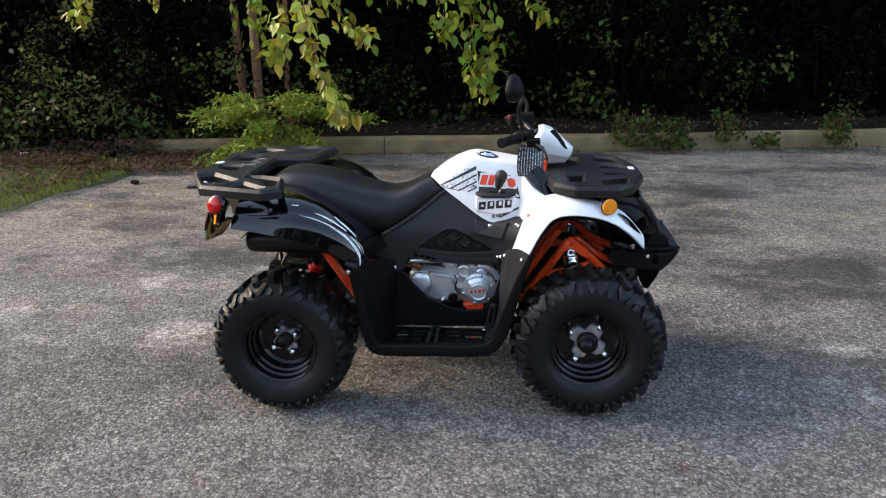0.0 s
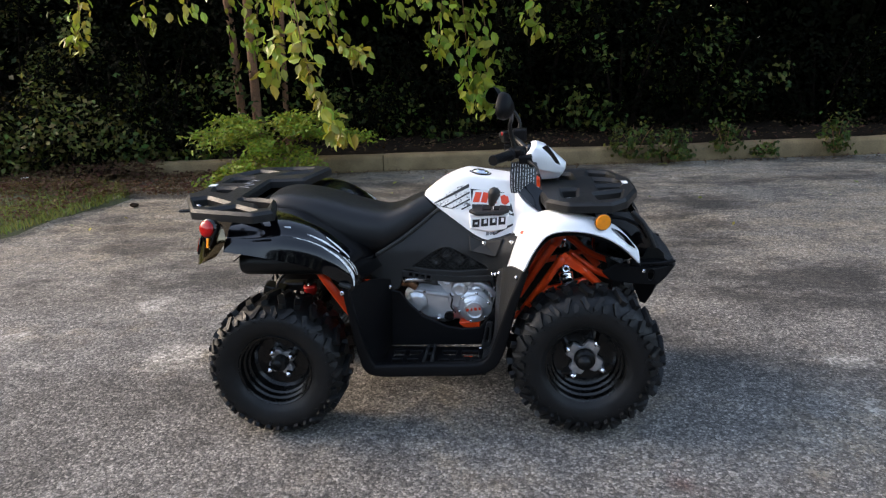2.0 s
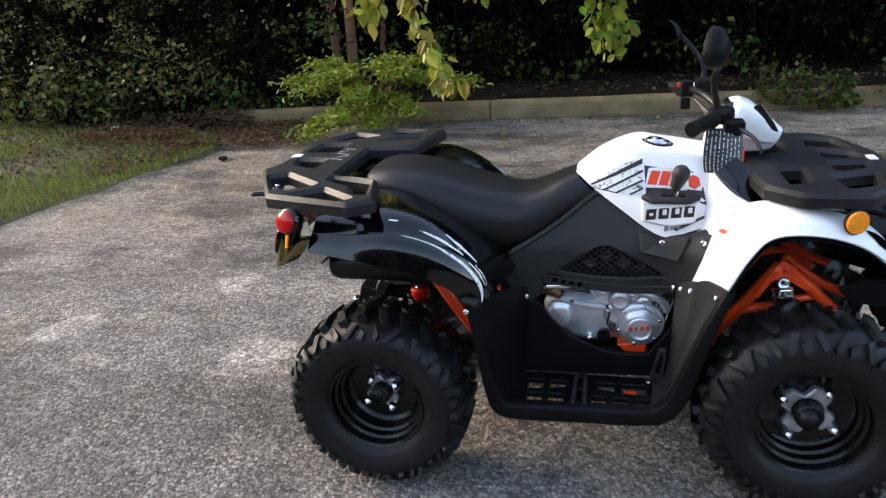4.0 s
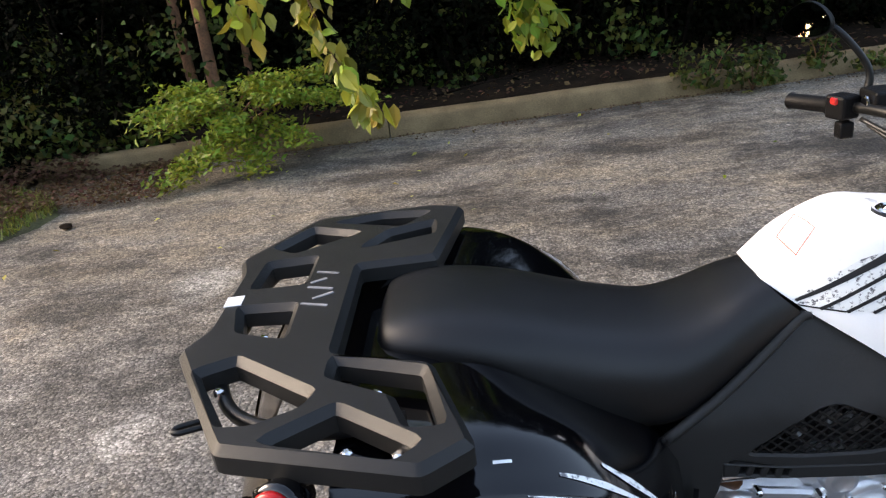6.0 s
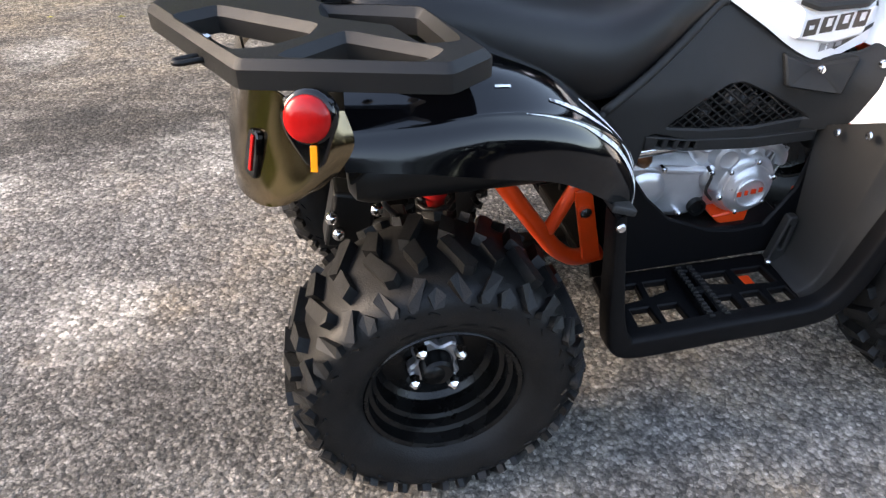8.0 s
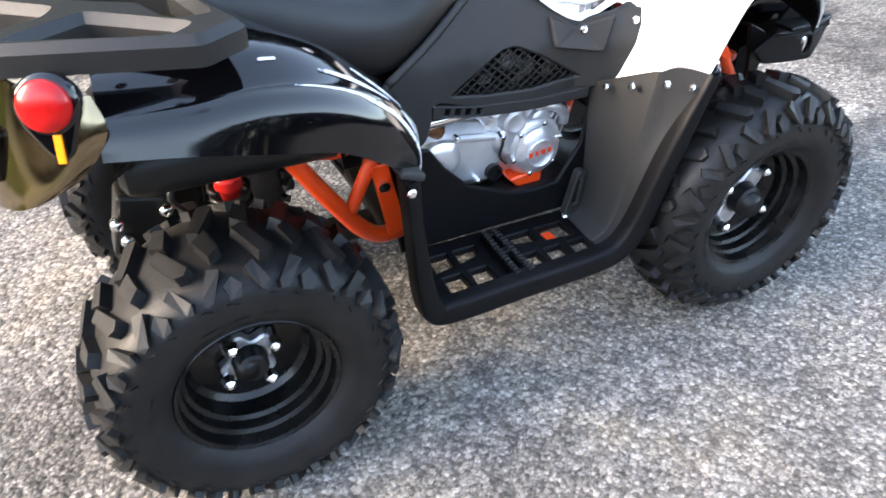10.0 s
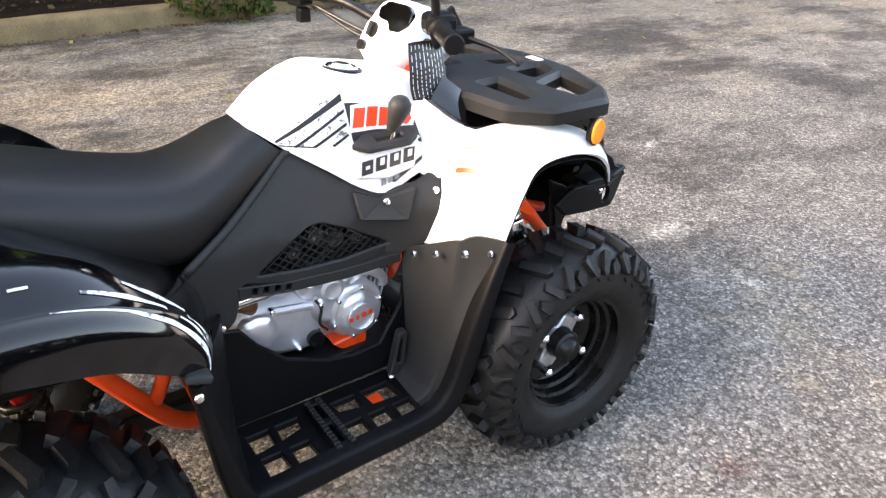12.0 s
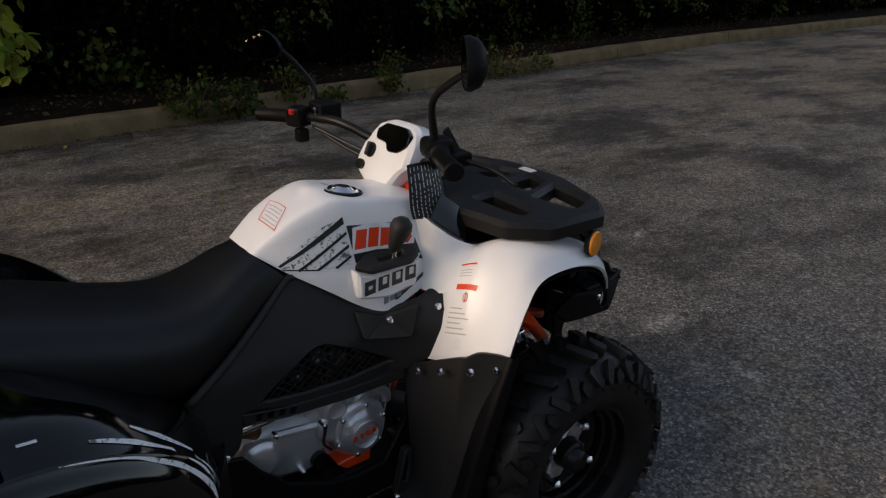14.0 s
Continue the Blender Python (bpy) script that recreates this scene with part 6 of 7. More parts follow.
def distressed():
    m = mat("distressed_print", (0.7, 0.7, 0.7), 0.4)
    N, L = m.node_tree.nodes, m.node_tree.links
    tc = N.new("ShaderNodeTexCoord"); n = N.new("ShaderNodeTexNoise")
    n.inputs["Scale"].default_value, n.inputs["Detail"].default_value, n.inputs["Roughness"].default_value = 95, 6, 0.7
    L.new(tc.outputs["Object"], n.inputs["Vector"])
    r = N.new("ShaderNodeMapRange"); r.inputs[1].default_value, r.inputs[2].default_value = 0.40, 0.45
    L.new(n.outputs["Fac"], r.inputs[0])
    mx = N.new("ShaderNodeMix"); mx.data_type = "RGBA"
    mx.inputs[6].default_value, mx.inputs[7].default_value = (0.10, 0.10, 0.11, 1), (0.72, 0.73, 0.72, 1)
    L.new(r.outputs[0], mx.inputs[0]); L.new(mx.outputs[2], N["Principled BSDF"].inputs["Base Color"])
    return m


DISTRESSED = distressed()
tank = [o for o in atv.children if o.name.startswith("tank_cover")][0]
ffender = [o for o in atv.children if o.name.startswith("front_fender")][0]
rfender = [o for o in atv.children if o.name.startswith("rear_fender")]

# scratched flash on the tank's flank
flash = [(0.008, 0.829), (0.069, 0.872), (0.112, 0.897), (0.140, 0.906), (0.159, 0.904), (0.163, 0.812), (0.093, 0.818)]
decal("side_graphic", tank, flash, DISTRESSED, label="grey distressed flash graphic")
for a, b, w0, w1 in (((0.008, 0.829), (0.159, 0.912), 0.003, 0.014), ((0.051, 0.822), (0.161, 0.882), 0.004, 0.006), ((0.088, 0.818), (0.162, 0.856), 0.004, 0.006), ((0.126, 0.815), (0.163, 0.834), 0.004, 0.005), ((0.008, 0.829), (0.093, 0.8175), 0.003, 0.003)):
    decal("graphic_bar", tank, [a, b, (b[0] + 0.001, b[1] - w1), (a[0] + 0.004, a[1] - w0)], DECALBLACK, lift=0.0020)
# black field with the orange lettering block drawn as plain shapes
decal("logo_field", tank, [(0.164, 0.893), (0.294, 0.876), (0.322, 0.835), (0.333, 0.788), (0.294, 0.800), (0.199, 0.800), (0.171, 0.815)], DECALBLACK, label="black graphic field")
decal("logo_outline", tank, [(0.167, 0.834), (0.176, 0.886), (0.218, 0.889), (0.277, 0.876), (0.316, 0.870), (0.325, 0.848), (0.316, 0.826), (0.283, 0.830), (0.272, 0.826), (0.222, 0.833)], DECALWHITE, lift=0.0018, label="white outline round the orange shapes")
for poly in ([(0.173, 0.842), (0.184, 0.880), (0.209, 0.878), (0.198, 0.841)], [(0.203, 0.841), (0.214, 0.879), (0.238, 0.876), (0.227, 0.839)],
             [(0.232, 0.838), (0.242, 0.874), (0.269, 0.869), (0.265, 0.836)], [(0.285, 0.836), (0.280, 0.862), (0.294, 0.868), (0.310, 0.860), (0.314, 0.840), (0.300, 0.830)]):
    decal("logo_shape", tank, poly, DECALRED, lift=0.0022, label="orange-red logo shape")
decal("white_swoosh", tank, [(0.177, 0.812), (0.210, 0.826), (0.294, 0.822), (0.330, 0.800), (0.322, 0.796), (0.289, 0.813), (0.211, 0.816), (0.185, 0.806)], DECALWHITE, lift=0.0024)
decal("stripe", tank, [(0.236, 0.724), (0.270, 0.736), (0.345, 0.768), (0.335, 0.757), (0.290, 0.734), (0.255, 0.716)], DECALBLACK, lift=0.0018)
for i in range(3):
    decal("number_bar", tank, [(0.222 + 0.016 * i, 0.713 + 0.004 * i), (0.234 + 0.016 * i, 0.716 + 0.004 * i), (0.236 + 0.016 * i, 0.734 + 0.004 * i), (0.224 + 0.016 * i, 0.731 + 0.004 * i)], DECALGREY, lift=0.0022)
# caution box on the slope before the saddle
def tank_uv(a, b):
    """A place in the caution box, a along and b across."""
    return (0.027 + 0.046 * a - 0.002 * b, -0.056 + 0.075 * b + 0.039 * a)


for a0, a1, b0, b1, mt in [(0, 1, 0, 0.03, DECALRED), (0, 1, 0.97, 1, DECALRED), (0, 0.03, 0, 1, DECALRED), (0.97, 1, 0, 1, DECALRED)] + [(0.12 + 0.16 * k, 0.155 + 0.16 * k, 0.1, 0.9 - 0.12 * (k % 2), LABELGREY) for k in range(5)]:
    decal("caution_print", tank, [tank_uv(a0, b0), tank_uv(a1, b0), tank_uv(a1, b1), tank_uv(a0, b1)], mt, axis="z", cuts=1)

# raised white gear housing with a dark gate on top and its knob
gh = part("gear_housing", plate(rounded([(0.158, 0.806), (0.184, 0.794), (0.286, 0.796), (0.314, 0.806), (0.304, 0.742), (0.236, 0.728), (0.160, 0.744)], 0.008, 2), [], 0.095, 0.150, 0.006, warp=lambda u, v, d: (u, -d + 0.004 * math.cos((u - 0.235) * 14), v)), WHITE, atv, "white raised housing of the gear selector")
smooth_by_angle(gh, 30)
gp = part("gear_gate", plate(rounded([(0.156, -0.136), (0.186, -0.156), (0.286, -0.156), (0.316, -0.138), (0.304, -0.112), (0.198, -0.110)], 0.006, 2), [[(0.214, -0.140), (0.276, -0.140), (0.276, -0.129), (0.214, -0.129)]], 0.0, 0.012, 0.004, warp=lambda u, v, d: (u, v, 0.799 + (v + 0.156) * 0.45 + d)), PLASTIC, atv, "dark grey gear selector gate")
part("gear_lever", tube([(0.250, -0.134, 0.795), (0.252, -0.141, 0.830), (0.254, -0.150, 0.860)], 0.006, 8), CHROME, gp, smooth=True)
kn = lathe([(-0.036, 0.009), (-0.026, 0.013), (0.000, 0.020), (0.018, 0.024), (0.032, 0.021), (0.041, 0.011), (0.043, 0.001)], 24, "Z")
part("gear_knob", moved(kn, Matrix.Translation((0.254, -0.152, 0.868)) @ Matrix.Rotation(0.25, 4, "X") @ Matrix.Rotation(0.25, 4, "Y")), PLASTIC, gp, "dark rubber gear knob", smooth=True)
for i in range(4):
    x0, z0 = 0.171 + 0.0335 * i, 0.750 + 0.003 * i
    decal("name_bar", gh, [(x0, z0), (x0 + 0.027, z0 + 0.002), (x0 + 0.029, z0 + 0.033), (x0 + 0.002, z0 + 0.031)], DECALBLACK, lift=0.0012,
          holes=[[(x0 + 0.010, z0 + 0.012), (x0 + 0.020, z0 + 0.013), (x0 + 0.021, z0 + 0.021), (x0 + 0.010, z0 + 0.020)]] if i < 1 else [[(x0 + 0.011, z0 + 0.012), (x0 + 0.022, z0 + 0.013), (x0 + 0.023, z0 + 0.029), (x0 + 0.012, z0 + 0.028)]])

# filler cap
cp = part("filler_cap", moved(lathe([(-0.012, 0.034), (0.004, 0.034), (0.008, 0.030), (0.006, 0.024), (0.008, 0.020), (0.012, 0.016), (0.013, 0.001)], 32, "Z"), Matrix.Translation((0.200, -0.022, 0.941)) @ Matrix.Rotation(0.16, 4, "Y")), CHROME, atv, "chrome fuel filler cap")
smooth_by_angle(cp, 30)
part("cap_ring", moved(lathe([(-0.010, 0.044), (0.002, 0.044), (0.004, 0.038), (-0.002, 0.036), (-0.010, 0.036)], 32, "Z", close=True), Matrix.Translation((0.200, -0.022, 0.941)) @ Matrix.Rotation(0.16, 4, "Y")), STEELBLACK, cp, smooth=True)

# warning label on the front mudguard
def bar_on(S, name, u0, u1, v0, v1, material, parent, lift=0.0012):
    return part(name, on_surface(S, [(u0, v0), (u1, v0), (u1, v1), (u0, v1)], lift), material, parent, smooth=True)


bar_on(FENDER, "warning_band", 0.180, 0.197, 0.26, 0.53, DECALRED, ffender)
bar_on(FENDER, "label_heading", 0.262, 0.268, 0.27, 0.46, DECALRED, ffender)
for k in range(3):
    bar_on(FENDER, "label_text", 0.222 + 0.010 * k, 0.2245 + 0.010 * k, 0.28, 0.44, LABELGREY, ffender)
for k in range(6):
    bar_on(FENDER, "label_text", 0.066 + 0.012 * k, 0.0690 + 0.012 * k, 0.22, 0.51 - 0.04 * (k % 3), LABELGREY, ffender)
ring = []
for k in range(20):
    a = 2 * math.pi * k / 20
    ring.append((0.158 + 0.0135 * math.cos(a), 0.44 + 0.030 * math.sin(a)))
ringbm = None
for k in range(20):
    p, q = ring[k], ring[(k + 1) % 20]
    c = (0.158, 0.44)
    pi_, qi_ = [(c[0] + (z[0] - c[0]) * 0.78, c[1] + (z[1] - c[1]) * 0.78) for z in (p, q)]
    b = on_surface(FENDER, [p, q, qi_, pi_], 0.0012)
    ringbm = b if ringbm is None else join(ringbm, b)
part("prohibition_sign", ringbm, DECALRED, ffender, "small red prohibition ring")
bar_on(FENDER, "sign_stroke", 0.148, 0.168, 0.436, 0.444, DECALRED, ffender)

# pale swooshes on the rear mudguards
for o, sgn in zip(rfender, (1, -1)):
    for uv in ([(0.40, 0.50), (0.56, 0.52), (0.70, 0.56), (0.84, 0.64), (0.96, 0.75), (0.96, 0.79), (0.84, 0.72), (0.70, 0.62), (0.56, 0.55), (0.40, 0.51)],
               [(0.47, 0.40), (0.58, 0.41), (0.68, 0.45), (0.68, 0.475), (0.58, 0.45), (0.47, 0.415)],
               [(0.58, 0.335), (0.66, 0.36), (0.76, 0.43), (0.76, 0.45), (0.66, 0.40), (0.58, 0.35)],
               [(0.72, 0.50), (0.80, 0.54), (0.88, 0.60), (0.88, 0.62), (0.80, 0.57), (0.72, 0.52)],
               [(0.76, 0.47), (0.84, 0.52), (0.90, 0.57), (0.90, 0.58), (0.84, 0.54), (0.76, 0.485)]):
        hf = len(uv) // 2
        uv = uv[:hf] + [(q[0], q[1] + (p[1] - q[1]) * 0.08) for p, q in zip(uv[:hf][::-1], uv[hf:])]
        b = on_surface(REARF, uv, 0.0015)
        if sgn < 0:
            moved(b, Matrix.Diagonal((1, -1, 1, 1)))
        part("swoosh", b, DISTRESSED, o, "silver-white swoosh", smooth=True)
    b = on_surface(REARF, [(0.340, 0.350), (0.378, 0.350), (0.378, 0.362), (0.340, 0.362)], 0.0015)
    if sgn < 0:
        moved(b, Matrix.Diagonal((1, -1, 1, 1)))
    part("rating_label", b, DECALWHITE, o, "small white label", smooth=True)

# instrument pod: a mask-like shell facing the rider
F0, A_, B_, N_ = Vector((0.372, 0.062, 0.962)), Vector((0, 1, 0)), Vector((0.42, 0, 0.907)), Vector((-0.907, 0, 0.42))
face2 = [(-0.094, 0.050), (-0.080, 0.090), (-0.050, 0.104), (0.045, 0.104), (0.092, 0.090), (0.134, 0.030), (0.146, -0.020), (0.136, -0.048), (0.066, -0.082), (0.0, -0.085), (-0.040, -0.072), (-0.070, -0.020), (-0.092, -0.005)]
fr = [Vector((p[0] * 0.90, p[1] * 0.88)) for p in rounded(face2, 0.010, 2)]
pod = bmesh.new()
rings = []
for k, fwd, up in ((0.55, -0.016, 0.0), (0.85, -0.012, 0.0), (0.97, -0.002, 0.0), (1.0, 0.012, 0.0), (0.95, 0.042, -0.006), (0.80, 0.080, -0.020), (0.60, 0.118, -0.034), (0.42, 0.148, -0.042), (0.15, 0.156, -0.044)):
    rings.append([pod.verts.new(F0 + A_ * (p.x * k) + B_ * ((p.y - 0.01) * k + 0.01) + Vector((fwd, 0, up))) for p in fr])
n = len(fr)
for r1, r2 in zip(rings, rings[1:]):
    for i in range(n):
        pod.faces.new((r1[i], r1[(i + 1) % n], r2[(i + 1) % n], r2[i]))
pod.faces.new(rings[0]); pod.faces.new(rings[-1])
pd = part("instrument_pod", pod, WHITE, atv, "white instrument pod on the handlebar")
smooth_by_angle(pd, 24)


def on_face(poly, d0, d1, cham=0.002):
    return plate(poly, [], d0, d1, cham, warp=lambda u, v, d: tuple(F0 + A_ * (u * 0.90) + B_ * (v * 0.88) + N_ * d))


part("display", on_face(rounded([(-0.076, 0.078), (-0.050, 0.094), (0.040, 0.092), (0.072, 0.070), (0.066, 0.044), (0.014, 0.040), (0.002, 0.020), (-0.046, 0.024), (-0.074, 0.046)], 0.008, 2), 0.004, 0.0165), GLOSS, pd, "dark glossy display")
part("key_switch", on_face([(0.070 + 0.021 * math.cos(t), 0.010 + 0.021 * math.sin(t)) for t in (2 * math.pi * k / 16 for k in range(16))], 0.004, 0.020), STEELBLACK, pd)
part("key", on_face(rounded([(0.062, 0.030), (0.076, 0.030), (0.075, -0.008), (0.064, -0.008)], 0.004, 2), 0.018, 0.030), PLASTIC, pd, "black ignition key")
part("choke_knob", on_face([(0.096 + 0.018 * math.cos(t), -0.036 + 0.014 * math.sin(t)) for t in (2 * math.pi * k / 14 for k in range(14))], 0.004, 0.022), STEELBLACK, pd)
part("side_vent", plate(rounded([(0.440, 1.040), (0.462, 1.050), (0.500, 0.995), (0.515, 0.965), (0.495, 0.975), (0.470, 1.010)], 0.006, 2), [], 0, 0.004, 0.002, warp=lambda u, v, d: (u, -0.028 - (0.54 - u) * 0.22 - d, v)), GLOSS, pd)
sb = bmesh.new(); box(sb, (0.41, 0.045, 0.895), (0.05, 0.14, 0.045), None, 0.008)
part("steering_bracket", sb, ORANGE, atv, "orange painted steering bracket")
part("steering_column", tube([(0.415, 0.04, 0.97), (0.43, 0.02, 0.80)], 0.020, 12, smooth_path=False), STEELBLACK, atv, smooth=True)

# hang tag with rows of small print
TG = [[(0.323, -0.086, 0.992), (0.372, -0.080, 0.990), (0.420, -0.064, 0.982)], [(0.318, -0.100, 0.940), (0.370, -0.098, 0.938), (0.420, -0.082, 0.932)],
      [(0.318, -0.104, 0.900), (0.368, -0.108, 0.898), (0.420, -0.096, 0.896)], [(0.322, -0.108, 0.876), (0.370, -0.116, 0.874), (0.426, -0.112, 0.880)]]
TAG = surf(TG)
tg = sheet("hang_tag", TG, 30, 10, 0.001, DECALBLACK, atv, "black hang tag with white print")
tr_ = random.Random(5)
for k in range(9):
    v0 = 0.06 + 0.102 * k
    u = 0.04
    bmx = None
    while u < 0.93:
        ln = tr_.uniform(0.03, 0.10)
        for lift in (-0.0022, 0.0012):
            b = on_surface(TAG, [(u, v0), (min(u + ln, 0.96), v0), (min(u + ln, 0.96), v0 + 0.020), (u, v0 + 0.020)], lift)
            bmx = b if bmx is None else join(bmx, b)
        u += ln + tr_.uniform(0.015, 0.05)
    part("print_row", bmx, DECALWHITE, tg)
# dark lens let into the tip of the mudguard
part("corner_lens", on_surface(FENDER, [(0.73, 0.74), (0.80, 0.70), (0.88, 0.70), (0.955, 0.76), (0.955, 0.80), (0.88, 0.86), (0.80, 0.86), (0.73, 0.78)], 0.002), GLOSS, ffender, "dark lens in the mudguard's tip", smooth=True)


# ---------------------------------------------------------------- plants and litter near the kerb


def big_leaves(name, base, axis, normal, size, material, parent, label=""):
    """Pointed leaves with a folded midrib, one island each."""
    n = len(base)
    P = np.asarray(base, float); A = np.asarray(axis, float); D = np.asarray(normal, float)
    A /= np.linalg.norm(A, axis=1, keepdims=True)
    B = np.cross(A, D); B /= np.linalg.norm(B, axis=1, keepdims=True) + 1e-9
    D = np.cross(B, A)
    s = np.asarray(size, float).reshape(-1, 1)
    cols = []
    for along, across, lift in ((0, 0, 0), (0.22, 0.24, 0.05), (0.55, 0.29, 0.07), (0.82, 0.13, 0.03), (1.0, 0, -0.06), (0.82, -0.13, 0.03), (0.55, -0.29, 0.07), (0.22, -0.24, 0.05), (0.5, 0, 0.0)):
        cols.append(P + A * s * along + B * s * across + D * s * lift)
    V = np.stack(cols, 1).reshape(-1, 3)
    F = []
    for i in range(n):
        o = 9 * i
        F += [(o + k, o + (k + 1) % 8, o + 8) for k in range(8)]
    ob = mesh_ob(name, V, F, material, parent, label, smooth=False, kind="stuff")
    return ob


def twig(parent, pts, count, size, material, spread=0.05, r=0.005):
    """A hanging twig with drooping leaves along its lower part."""
    t = part("twig", tube(pts, np.linspace(r, 0.0015, len(pts)), 6, steps=6), BARK, parent, smooth=True)
    count, size = int(count * 1.35), size * 0.98
    u = rng_np.uniform(0.12, 1.0, count) ** 0.8
    C = crom(np.asarray(pts, float), u) + rng_np.normal(size=(count, 3)) * (spread, spread, spread * 0.6)
    ax = rng_np.normal(size=(count, 3)) * 0.55 + (0.10, -0.10, -0.9)
    nn = rng_np.normal(size=(count, 3)) * 1.0 + (-0.4, -0.5, 0.5)
    big_leaves("leaves", C, ax, nn, size * rng_np.uniform(0.55, 1.15, count), material, t)


yt = tagged(new("young_tree"), "slender tree with reddish trunk and yellow-green leaves hanging over the kerb", "tree")
part("trunk", tube([(-2.72, 5.43, 0.10), (-2.70, 5.42, 0.9), (-2.66, 5.36, 1.8), (-2.5, 5.1, 3.0), (-2.3, 4.6, 4.2)], [0.062, 0.052, 0.046, 0.036, 0.015], 12, steps=8), BARK, yt, "reddish brown trunk", smooth=True)
part("trunk", tube([(-3.00, 5.76, 0.10), (-3.02, 5.74, 0.9), (-3.02, 5.7, 1.8), (-3.1, 5.5, 3.0), (-3.2, 5.2, 4.0)], [0.056, 0.046, 0.040, 0.030, 0.012], 12, steps=8), BARK, yt, "reddish brown trunk", smooth=True)
part("trunk", tube([(-2.50, 5.80, 0.10), (-2.46, 5.78, 0.9), (-2.38, 5.7, 1.8), (-2.2, 5.6, 3.0)], [0.040, 0.034, 0.028, 0.015], 10, steps=6), BARK, yt, smooth=True)
for a, b, c in (((-2.58, 5.22, 2.4), (-1.8, 3.8, 3.0), (-1.15, 2.25, 2.35)), ((-2.55, 5.15, 2.7), (-1.2, 4.7, 3.1), (-0.1, 3.75, 2.4)), ((-2.7, 5.4, 2.2), (-3.1, 4.4, 2.8), (-3.4, 3.4, 2.4)), ((-2.6, 5.25, 2.2), (-2.3, 4.2, 2.7), (-2.35, 3.4, 2.3)), ((-2.5, 5.1, 3.0), (-0.8, 4.2, 3.3), (0.5, 3.3, 2.4))):
    part("limb", tube([a, b, c], [0.028, 0.018, 0.006], 8, steps=8), BARK, yt, smooth=True)
twig(yt, [(-1.20, 2.30, 2.30), (-1.165, 2.22, 1.62), (-1.12, 2.20, 1.30), (-1.05, 2.18, 1.05), (-0.94, 2.14, 0.86), (-0.85, 2.11, 0.78)], 64, 0.115, LEAF_LIT, 0.035)
twig(yt, [(-1.25, 2.35, 2.30), (-1.22, 2.30, 1.70), (-1.17, 2.26, 1.45), (-1.10, 2.25, 1.20)], 40, 0.105, LEAF_LIT, 0.05)
twig(yt, [(-1.30, 2.40, 2.32), (-1.36, 2.38, 1.75), (-1.40, 2.36, 1.40), (-1.44, 2.36, 1.18)], 34, 0.115, LEAF_LIT, 0.035)
twig(yt, [(-1.10, 2.45, 2.32), (-1.02, 2.42, 1.75), (-0.93, 2.40, 1.45), (-0.80, 2.38, 1.36), (-0.74, 2.36, 1.33)], 40, 0.10, LEAF_LIT, 0.05)
twig(yt, [(-0.15, 3.72, 2.40), (-0.14, 3.70, 1.70), (-0.11, 3.70, 1.30), (-0.05, 3.70, 1.00), (-0.02, 3.70, 0.80)], 110, 0.115, LEAF_FRESH, 0.07)
twig(yt, [(-0.18, 3.80, 2.40), (-0.30, 3.72, 1.80), (-0.36, 3.70, 1.45), (-0.38, 3.70, 1.28)], 60, 0.11, LEAF_FRESH, 0.08)
twig(yt, [(0.0, 3.80, 2.40), (0.03, 3.72, 1.70), (0.06, 3.70, 1.20), (0.05, 3.70, 0.85)], 60, 0.11, LEAF_FRESH, 0.05)
twig(yt, [(0.50, 3.35, 2.40), (0.46, 3.40, 1.80), (0.45, 3.40, 1.55), (0.52, 3.40, 1.42)], 34, 0.10, LEAF_FRESH, 0.05)
twig(yt, [(-3.40, 3.42, 2.40), (-3.44, 3.40, 1.80), (-3.48, 3.40, 1.60), (-3.54, 3.40, 1.46)], 34, 0.11, LEAF_LIT, 0.06)
twig(yt, [(-2.40, 3.42, 2.30), (-2.45, 3.40, 1.85), (-2.48, 3.40, 1.68)], 24, 0.11, LEAF_LIT, 0.06)
twig(yt, [(-2.80, 3.42, 2.40), (-2.84, 3.40, 1.85), (-2.87, 3.40, 1.60)], 18, 0.10, LEAF_LIT, 0.05)
twig(yt, [(-2.20, 4.60, 2.50), (-2.30, 4.70, 1.9), (-2.36, 4.75, 1.5), (-2.38, 4.75, 1.25)], 90, 0.11, LEAF_FRESH, 0.16)
twig(yt, [(-1.60, 4.60, 2.50), (-1.62, 4.70, 1.9), (-1.66, 4.75, 1.6)], 60, 0.11, LEAF_FRESH, 0.16)
twig(yt, [(-0.80, 4.40, 2.50), (-0.82, 4.50, 1.9), (-0.86, 4.55, 1.55)], 40, 0.11, LEAF_FRESH, 0.13)
P_, D_ = clumps((-1.7, 4.2, 4.0), (2.4, 1.8, 1.3), 150, 18, 0.2)
leaf_cloud("crown", P_, D_, 0.12, LEAF_FRESH, yt, aspect=0.65)
P_, D_ = clumps((-3.4, 4.5, 3.6), (1.4, 1.4, 1.0), 70, 18, 0.2)
leaf_cloud("crown", P_, D_, 0.12, LEAF_FRESH, yt, aspect=0.65)

